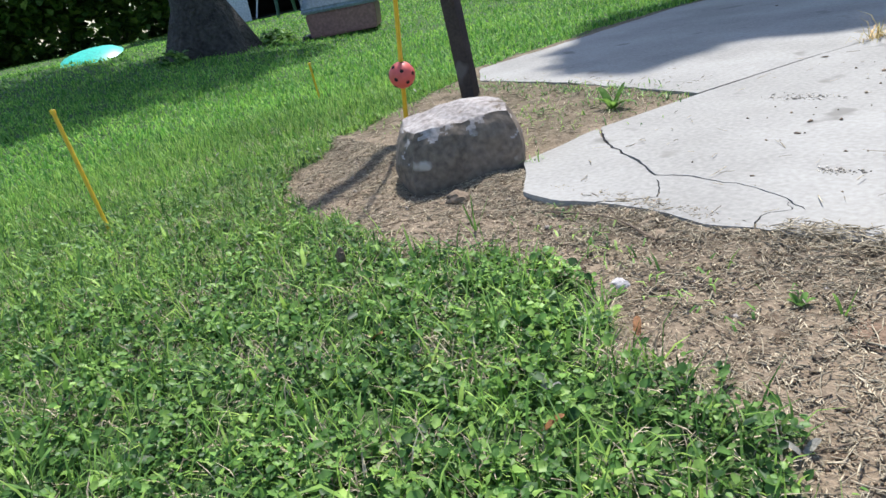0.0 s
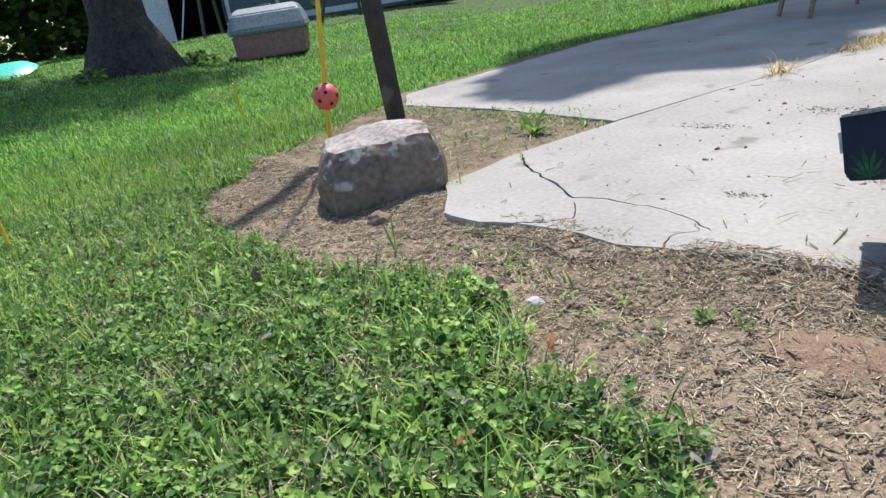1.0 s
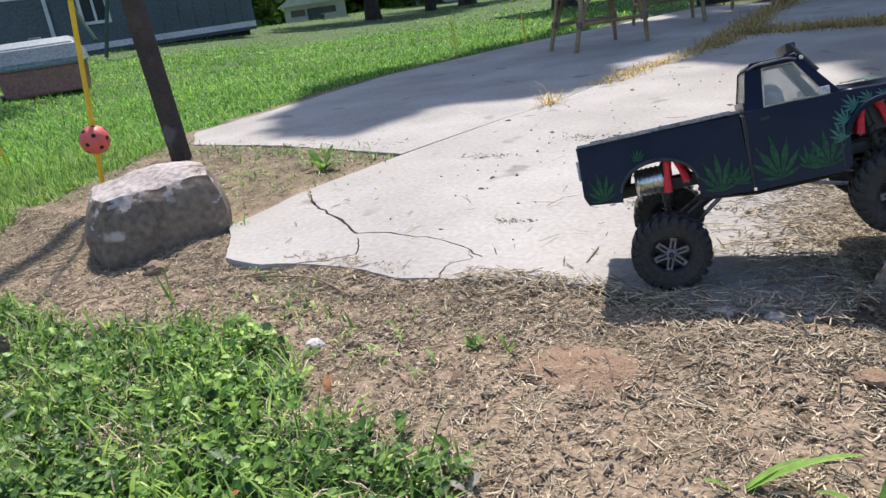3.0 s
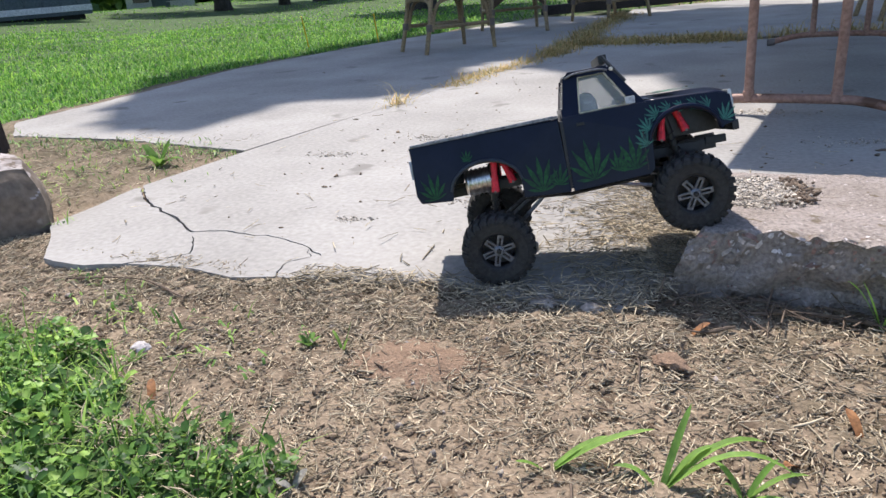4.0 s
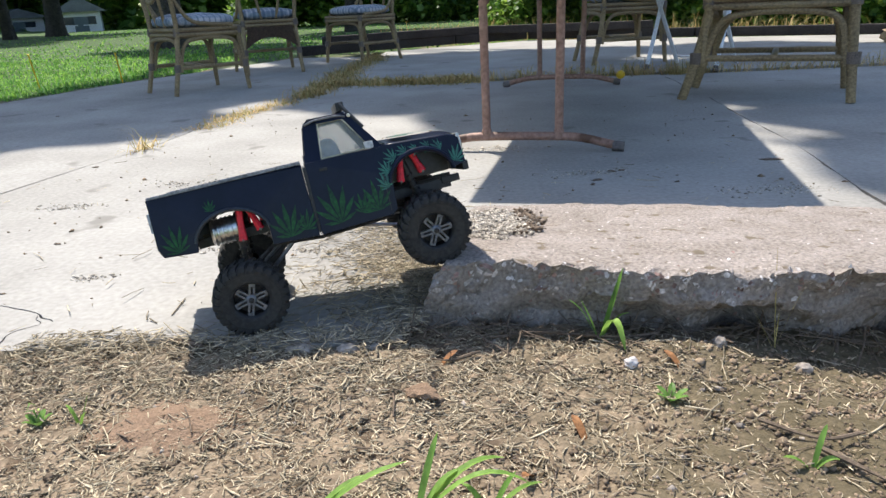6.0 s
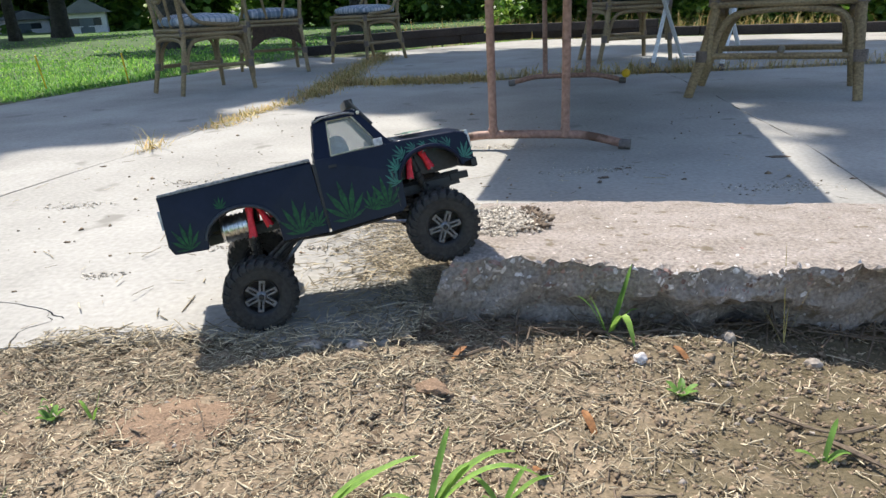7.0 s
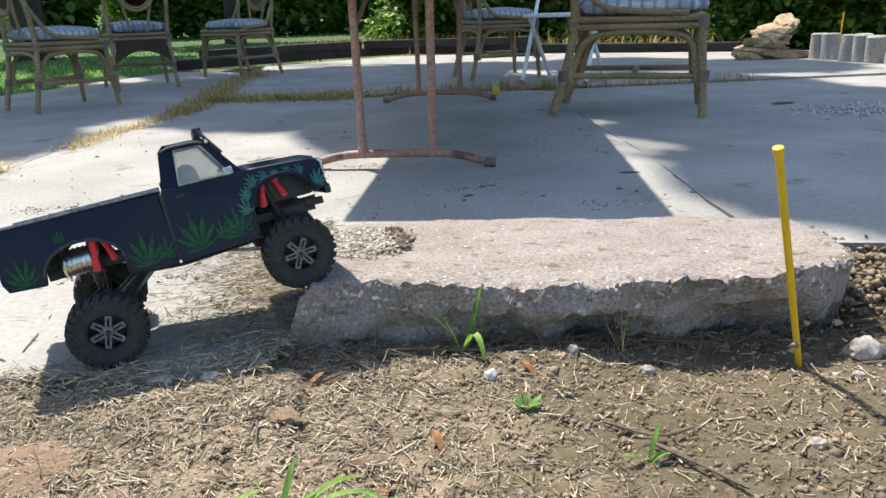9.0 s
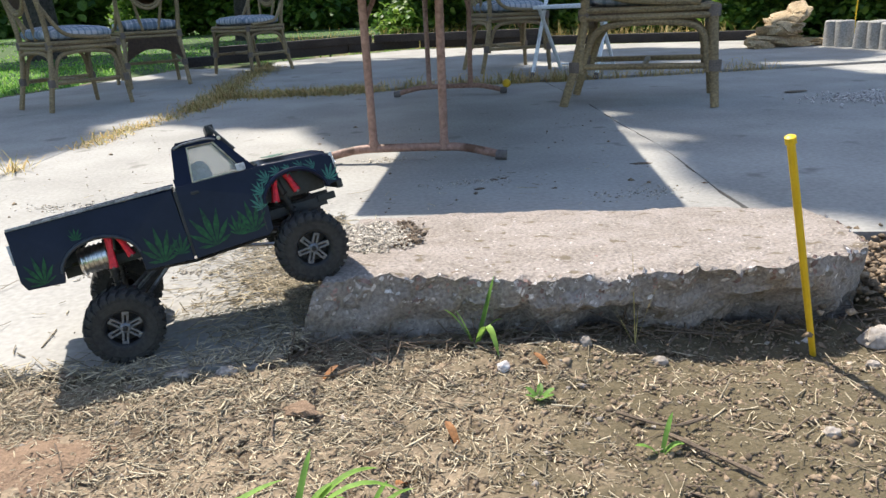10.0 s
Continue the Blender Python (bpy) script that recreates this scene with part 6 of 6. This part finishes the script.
weed("grass_weed", "bright young grass weed in a small clump", 0.125, 0.59, [(0.03, 0.02, 0.035, 0.006, 0.01, 0.0), (-0.03, 0.02, 0.03, 0.006, 0.01, 0.01), (0.05, -0.02, 0.012, 0.006, 0.015, 0.01), (0.0, -0.04, 0.01, 0.005, 0.015, 0.01), (0.06, 0.03, 0.02, 0.005, 0.015, 0.01), (-0.02, -0.02, 0.025, 0.005, 0.01, 0.0)])
weed("corn_sprout", "green broad-bladed sprout in front of the slab", 0.309, 0.994, [(0.035, 0.01, 0.12, 0.011, 0.0, 0.0), (0.03, -0.06, -0.002, 0.010, 0.065, 0.03), (-0.05, 0.0, 0.06, 0.008, 0.02, 0.0), (-0.035, -0.02, 0.075, 0.004, 0.01, 0.0), (0.05, 0.01, 0.04, 0.004, 0.02, 0.01)])
weed("grass_weed", "small green sprout on bare soil", 0.498, 0.664, [(0.02, 0.02, 0.04, 0.005, 0.01, 0.0), (0.03, 0.0, 0.015, 0.007, 0.01, 0.01), (-0.035, 0.0, 0.01, 0.006, 0.01, 0.0)])
weed("grass_weed", "small green sprout beside the ant hill", -0.426, 0.773, [(0.015, 0.01, 0.045, 0.004, 0.0, 0.0), (0.02, -0.01, 0.02, 0.004, 0.01, 0.0), (-0.02, 0.01, 0.02, 0.004, 0.01, 0)])
weed("grass_weed", "thin green seedling by the grass edge", -1.194, 0.774, [(0.005, 0.0, 0.09, 0.003, 0.0, 0.0), (0.04, 0.02, 0.08, 0.004, 0.0, 0.0), (-0.03, 0.0, 0.06, 0.004, 0.0, 0.0), (0.03, -0.02, 0.04, 0.004, 0.0, 0.0)])
weed("broadleaf_weed", "lush broad-leaved weed in the soil pocket", -1.58, 1.716, [(0.05, 0.02, 0.06, 0.022, 0.02, 0.0), (-0.06, 0.01, 0.055, 0.024, 0.02, 0.0), (0.02, 0.05, 0.07, 0.02, 0.01, 0.0), (0.06, -0.04, 0.03, 0.02, 0.02, 0.01), (-0.05, -0.03, 0.035, 0.018, 0.02, 0.01), (0.10, 0.0, 0.03, 0.014, 0.02, 0.02), (0.0, -0.05, 0.04, 0.02, 0.02, 0.01)], BLADE)
weed("broadleaf_weed", "small rosette weed flat on the soil", 0.378, 0.821, [(0.024 * math.cos(a), 0.024 * math.sin(a), 0.010, 0.0075, 0.006, 0.0) for a in (0.2, 1.3, 2.4, 3.5, 4.6, 5.6)], CLOVER)
weed("broadleaf_weed", "small grey-green weed flat on the soil", -0.487, 0.778, [(0.02 * math.cos(a), 0.02 * math.sin(a), 0.008, 0.0075, 0.006, 0.0) for a in (0.4, 1.6, 2.9, 4.1, 5.3)], CLOVER)
weed("broadleaf_weed", "small low weed in the littered soil", -0.736, 0.678, [(0.022 * math.cos(a), 0.022 * math.sin(a), 0.008, 0.006, 0.006, 0.0) for a in (0.4, 1.4, 2.5, 3.6, 4.6, 5.5)], CLOVER)
weed("dry_stalk", "thin dry stalk leaning against the slab", 0.577, 0.977, [(0.0, 0.03, 0.16, 0.0012, 0.0, 0.0), (0.03, -0.03, 0.12, 0.0010, 0.02, 0.0), (-0.04, 0.01, 0.07, 0.0016, 0.0, 0.0), (-0.03, 0.02, 0.06, 0.0014, 0.0, 0.0), (0.01, 0.02, 0.055, 0.0014, 0, 0)], DRY_GRASS)
for x, y, turn in ((-0.608, 0.388, 20), (-0.331, 0.477, 70), (-2.792, 0.816, 0), (-2.865, 1.857, 40)):
    root = weed("pale_leaf", "curled pale grey dead leaf on the ground", x, y, [(0.022 * math.cos(a), 0.022 * math.sin(a), 0.006, 0.008, 0.006, 0.0) for a in (radians(turn), radians(turn + 130))], PALE_LEAF)
    tagged(root, category="dead leaf")
    root.location.z += 0.025 if lawn(np.array([x]), np.array([y]))[0] > 0.5 else 0.004
for x, y, a in ((-0.552, 0.322, 1.0), (-0.931, 0.334, 0.2), (-0.627, 0.592, 2.2), (0.058, 0.93, 0.5), (0.247, 0.729, 2.0), (0.41, 0.894, 2.3), (0.178, 0.656, 4.2)):
    root = weed("brown_leaf", "curled brown dead leaf on the ground", x, y, [(0.03 * math.cos(a), 0.03 * math.sin(a), 0.01, 0.009, 0.008, 0.0)], BROWN_LEAF)
    tagged(root, category="dead leaf")
    root.location.z += 0.022 if lawn(np.array([x]), np.array([y]))[0] > 0.5 else 0.003


# ---- leaf and bark scraps on the concrete ----
def scrap(x, y, size, a, seed, mat=TWIG):
    bm = rock((size, size * 0.45, 0.0022), seed, 0.7, 2, 0.4)
    ob = part("leaf_scrap", bm, mat)
    ob.matrix_world = pose(x, y, 0.002, 0, 0, a)
    tagged(ob, "small curled dark leaf scrap on the concrete", "leaf scrap", "scraps on the patio")


for k, (x, y, size, a) in enumerate(((0.463, 1.961, 0.018, 20), (0.520, 2.061, 0.014, -30), (0.442, 1.911, 0.012, 60), (0.551, 2.070, 0.01, 10), (1.022, 2.148, 0.03, 0), (1.097, 1.851, 0.009, 0), (0.671, 1.909, 0.008, 30), (2.384, 3.575, 0.07, 5), (-0.370, 1.317, 0.016, 15), (-0.443, 2.515, 0.008, 80), (-0.447, 2.525, 0.012, 40), (-0.371, 1.323, 0.016, 10), (-0.336, 1.640, 0.03, 25), (-1.217, 2.383, 0.012, 20), (-0.864, 1.509, 0.008, 0), (-2.140, 3.786, 0.01, 0))):
    scrap(x, y, size, a, 1.7 * k)


# ---- dry grass in the patio joints ----
def joint_grass(name, line, n, width, lo, hi, mat, label, tilt=1.3):
    t = rng.uniform(0, len(line) - 1.001, n)
    i = t.astype(int)
    f = (t - i)[:, None]
    pts = np.array(line)
    xy = pts[i] * (1 - f) + pts[i + 1] * f + rng.normal(0, 1, (n, 2)) * width
    ok = wobble(xy[:, 0] * 2.7 + 1, xy[:, 1] * 2.7) > rng.uniform(-0.75, 0.35, n)
    xy = xy[ok]
    n = len(xy)
    at = np.concatenate([xy, np.full((n, 1), -0.01)], 1)
    tagged(blades(name, at, rng.uniform(lo, hi, n), rng.uniform(0.002, 0.005, n), rng.uniform(0.3, 1.1, n) * tilt, rng, mat, droop=1.1), label, "grass", kind="stuff")


joint_grass("dry_tuft", [(-1.196, 2.681), (-1.171, 2.715)], 70, 0.025, 0.05, 0.20, DRY_GRASS, "wispy dry grass tuft in the patio joint")
joint_grass("joint_grass", [(-1.112, 3.152), (-1.037, 3.606), (-0.896, 4.109)], 1500, 0.04, 0.03, 0.09, DRY_GRASS, "dry grass growing in the patio joint")
joint_grass("joint_grass", [(-0.882, 4.194), (-0.842, 4.789), (-0.776, 4.847)], 4000, 0.06, 0.03, 0.11, DRY_GRASS, "dry grass growing in the patio joint")
joint_grass("joint_grass", [(-0.817, 4.882), (-0.437, 4.831), (-0.073, 4.795), (0.081, 4.774)], 11000, 0.10, 0.02, 0.10, DRY_GRASS, "dense straw-coloured grass in the patio joint")
joint_grass("joint_grass", [(-0.844, 5.05), (-0.855, 5.71), (-0.845, 6.65), (-0.82, 7.38)], 5000, 0.07, 0.03, 0.12, DRY_GRASS, "straw-coloured grass in the patio joint")
joint_grass("joint_grass", [(0.17, 4.75), (0.827, 4.78), (1.335, 4.76), (1.664, 4.75), (2.9, 4.77)], 2600, 0.05, 0.04, 0.17, DRY_GRASS, "long dry grass growing in the patio joint", 0.9)
joint_grass("edge_weeds", [(-2.77, 2.034), (-2.316, 1.985), (-1.757, 1.917), (-1.422, 1.819)], 1300, 0.06, 0.015, 0.05, CLOVER, "low green weeds along the concrete edge")
joint_grass("edge_weeds", [(-2.941, 1.916), (-2.655, 1.517), (-2.519, 1.261)], 900, 0.06, 0.02, 0.06, BLADE, "grass thinning out over the soil")
joint_grass("soil_sprouts", [(-2.351, 1.48), (-1.907, 1.653), (-1.509, 1.543)], 700, 0.14, 0.015, 0.045, BLADE, "small green sprouts in bare soil")
joint_grass("soil_sprouts", [(-1.099, 0.871), (-0.821, 0.807), (-0.511, 0.701)], 160, 0.05, 0.012, 0.04, BLADE, "small green sprouts in bare soil")
joint_grass("pier_weeds", [(-1.396, 1.146), (-1.357, 1.164)], 60, 0.015, 0.02, 0.06, CLOVER, "small weeds at the foot of the block")


# ---- trees ----
def trunk_path(base, top, sway, seed, n=7):
    a, b = Vector(base), Vector(top)
    return [a.lerp(b, k / (n - 1)) + Vector((sway * noise.noise(Vector((seed, k * 0.7, 0))), sway * noise.noise(Vector((0, seed, k * 0.7))), 0)) * (k / (n - 1)) for k in range(n)]


def crown_leaves(name, blobs, count, size, seed, parent=None, mat=LEAF):
    r = np.random.default_rng(seed)
    at = []
    total = sum(b[3] ** 2 for b in blobs)
    for x, y, z, rad in blobs:
        k = int(count * rad ** 2 / total)
        d = r.normal(0, 1, (k, 3))
        d /= np.linalg.norm(d, axis=1)[:, None]
        q = r.uniform(0.35, 1.0, k) ** 0.5 * rad
        at.append(np.array([x, y, z]) + d * q[:, None] * [1, 1, 0.75])
    at = np.concatenate(at)
    return leaves(name, at, size * r.uniform(0.6, 1.4, len(at)), r.uniform(-1.2, 0.6, len(at)), r, mat, parent, wide=0.45)


def tree(label, base, r0, height, lean, crown_at, crown_r, count, size, seed, flare=1.9, first=3.0, reach=()):
    root = thing("tree", label, "tree")
    b = Vector(base)
    path = trunk_path(b - Vector((0, 0, 0.2)), b + Vector((lean[0], lean[1], height)), 0.3, seed, 10)
    rs = [r0 * flare, r0 * 1.25] + [r0 * (1.05 - 0.75 * k / 8) for k in range(1, 9)]
    path.insert(1, b + Vector((0, 0, 0.06)))
    path[2] = b + Vector((0, 0, 0.55))
    rs = [r0 * flare * 1.05, r0 * flare * 0.86, r0 * 1.08] + rs[2:]
    bm = tube(bmesh.new(), path, rs[:len(path)], 28)
    for v in bm.verts:
        a = math.atan2(v.co.y - b.y, v.co.x - b.x)
        low = max(0, 1 - (v.co.z - b.z) / 0.6)
        d = Vector((v.co.x - b.x, v.co.y - b.y, 0))
        v.co += d * (0.16 * low * math.sin(a * 5 + seed) + 0.05 * noise.noise(v.co * 4))
    part("trunk", bm, BARK, root)
    rng2 = random.Random(seed)
    blobs = []
    for k in range(11):
        a = 2.4 * k + seed
        z = first + (height - first) * (0.25 + 0.75 * k / 10)
        out = crown_r * (0.75 - 0.4 * abs(k / 10 - 0.35)) * rng2.uniform(0.7, 1.1)
        start = b + Vector((lean[0], lean[1], height)) * (0.55 * z / height)
        end = Vector((crown_at[0] + out * math.cos(a), crown_at[1] + out * math.sin(a), z))
        part("limb", rod(bent([start, start.lerp(end, 0.5) + Vector((0, 0, 0.4)), end], 4), [r0 * 0.35 * (1 - 0.09 * i) for i in range(9)], 8), BARK, root)
        blobs.append((end.x, end.y, end.z, crown_r * rng2.uniform(0.34, 0.52)))
        mid = start.lerp(end, 0.6)
        blobs.append((mid.x + rng2.uniform(-0.5, 0.5), mid.y + rng2.uniform(-0.5, 0.5), mid.z + 0.5, crown_r * rng2.uniform(0.2, 0.34)))
    # extra limbs, out of view, added for the shade they throw
    for x, y, z, rad in reach:
        start, end = b + Vector((lean[0], lean[1], height)) * 0.5, Vector((x, y, z))
        part("limb", rod(bent([start, start.lerp(end, 0.5) + Vector((0, 0, 0.9)), end], 5), [r0 * 0.4 * (1 - 0.08 * i) for i in range(11)], 8), BARK, root)
        blobs.append((x, y, z, rad))
    part_leaves = crown_leaves("crown", blobs, count, size, seed, root)
    return root


tree("old tree with flared dark trunk on the lawn", (-8.33, 3.0, 0.13), 0.275, 8.0, (-0.3, 0.2), (-9.2, 3.9), 2.5, 4200, 0.17, 1, 2.1, 4.0)
# the list holds added unseen leaf clumps, placed back along the sun from wanted shade
tree("large shade tree with thick grey trunk behind the patio, unseen limbs added overhead", (-5.05, 12.6, -0.07), 0.23, 8.5, (-0.2, 0.3), (-5.6, 14.0), 1.6, 105000, 0.15, 2, 1.35, 3.4,
     [(-4.08, 6.70, 5.60, 1.03), (-3.53, 8.06, 5.80, 1.26), (-2.08, 7.12, 6.20, 0.75), (-0.96, 7.36, 6.40, 0.99), (0.21, 5.48, 6.60, 0.69), (0.49, 6.55, 6.40, 1.00), (1.27, 4.94, 6.60, 0.89), (-1.79, 9.12, 6.20, 1.28), (1.74, 5.90, 6.60, 0.98), (-0.21, 4.80, 6.20, 0.50), (0.78, 5.49, 6.40, 0.71), (-0.05, 7.63, 6.80, 1.16), (-1.36, 5.88, 5.90, 0.46), (-4.18, 5.87, 6.00, 0.47), (-3.48, 6.21, 6.00, 0.49), (-3.93, 5.38, 6.00, 0.29), (-0.36, 4.72, 6.30, 0.35), (0.18, 4.52, 6.40, 0.40), (0.59, 4.73, 6.40, 0.45), (0.55, 9.56, 6.5, 0.8), (1.55, 8.86, 6.5, 0.7), (-0.75, 9.9, 6.5, 0.6), (0.35, 5.2, 6.5, 0.4), (-0.36, 5.3, 6.5, 0.26), (-0.38, 6.0, 6.5, 0.26)])
for label, base, r0, h, cr, n, seed in (("dark leafy tree far across the lawn", (-17.7, 31.5, -0.22), 0.34, 8.0, 4.6, 9000, 3), ("slim tree beyond the lawn", (-15.5, 20.9, -0.1), 0.22, 8.0, 3.3, 6000, 4), ("slim tree beyond the lawn", (-16.3, 25.9, -0.14), 0.18, 8.0, 3.0, 5000, 5),
                                       ("slim tree near the hedge", (-2.8, 18.4, -0.12), 0.18, 6.8, 2.9, 8000, 6), ("leafy tree behind the shed", (-23.8, 16.8, 0.1), 0.35, 9.0, 5.0, 8000, 7)):
    tree(label, base, r0, h, (0.1, 0.1), base[:2], cr, n, 0.20, seed, 1.5, 2.2)


def woods(name, label, centres, count, size, seed, mat=LEAF):
    tagged(crown_leaves(name, centres, count, size, seed, None, mat), label, "bushes", kind="stuff")


rr = random.Random(5)
# hedge behind the timbers
hedge = []
for k in range(46):
    t = k / 45
    x, y = 0.9 + 7.6 * t, 11.2 + 0.5 * math.sin(t * 5) - 5.0 * t
    for z in (0.22, 0.7, 1.3, 2.0):
        hedge.append((x + rr.uniform(-0.3, 0.3), y + rr.uniform(-0.35, 0.35) + 0.25 * z, z * rr.uniform(0.8, 1.2), rr.uniform(0.36, 0.62)))
woods("hedge", "dense green hedge of shrubs behind the timbers", hedge, 120000, 0.075, 21)
far = []
for k in range(90):
    a = radians(-20 + 175 * k / 89)
    d = 62 + 5 * math.sin(k * 1.7)
    for z in (0.5, 2.5, 5.0, 8.0):
        far.append((d * math.cos(a) + rr.uniform(-1.5, 1.5), d * math.sin(a) + rr.uniform(-1.5, 1.5), z - 0.8, rr.uniform(2.0, 3.6)))
woods("far_woods", "dark line of trees closing the distance", far, 130000, 0.7, 22)
near = []
for k in range(20):
    x, y = -30 + 0.3 * k, -4.0 + 1.2 * k + rr.uniform(-1, 1)
    for z in (0.9, 2.0, 3.4, 5.0):
        near.append((x + rr.uniform(-0.6, 0.6), y, z * 1.25, rr.uniform(1.2, 2.0)))
woods("lawn_edge_trees", "shady green trees along the lawn's edge", near, 70000, 0.25, 23)
mid = []
for k in range(26):
    x, y = -1.6 + 0.45 * k, 27 + rr.uniform(-1, 1)
    for z in (0.5, 1.6, 3.0, 5.0, 7.0):
        mid.append((x * 1.4 - 6, y + 2, z, rr.uniform(1.0, 1.8)))
woods("back_trees", "shady green trees beyond the lawn", mid, 60000, 0.22, 24)
# pale weeds in front of the hedge
p = scatter(rng, 5000, -1.0, 4.4, 7.5, 11.4, lambda x, y: (y > np.interp(x, [-1.8, 0.6, 4.3], [8.3, 9.8, 7.9])) * (y < np.interp(x, [-1.8, 0.6, 4.3], [9.8, 11.2, 8.8])))
n = len(p)
tagged(blades("tall_weeds", p, rng.uniform(0.10, 0.38, n), rng.uniform(0.005, 0.011, n), rng.uniform(0, 1.0, n), rng, DRY_GRASS), "tall pale seeding grass before the hedge", "grass", kind="stuff")
woods("root_sprouts", "leafy sprouts round the old tree's foot", [(-7.79, 2.39, 0.17, 0.15), (-8.13, 3.74, 0.12, 0.2), (-7.73, 3.54, 0.06, 0.12)], 420, 0.06, 25, CLOVER)
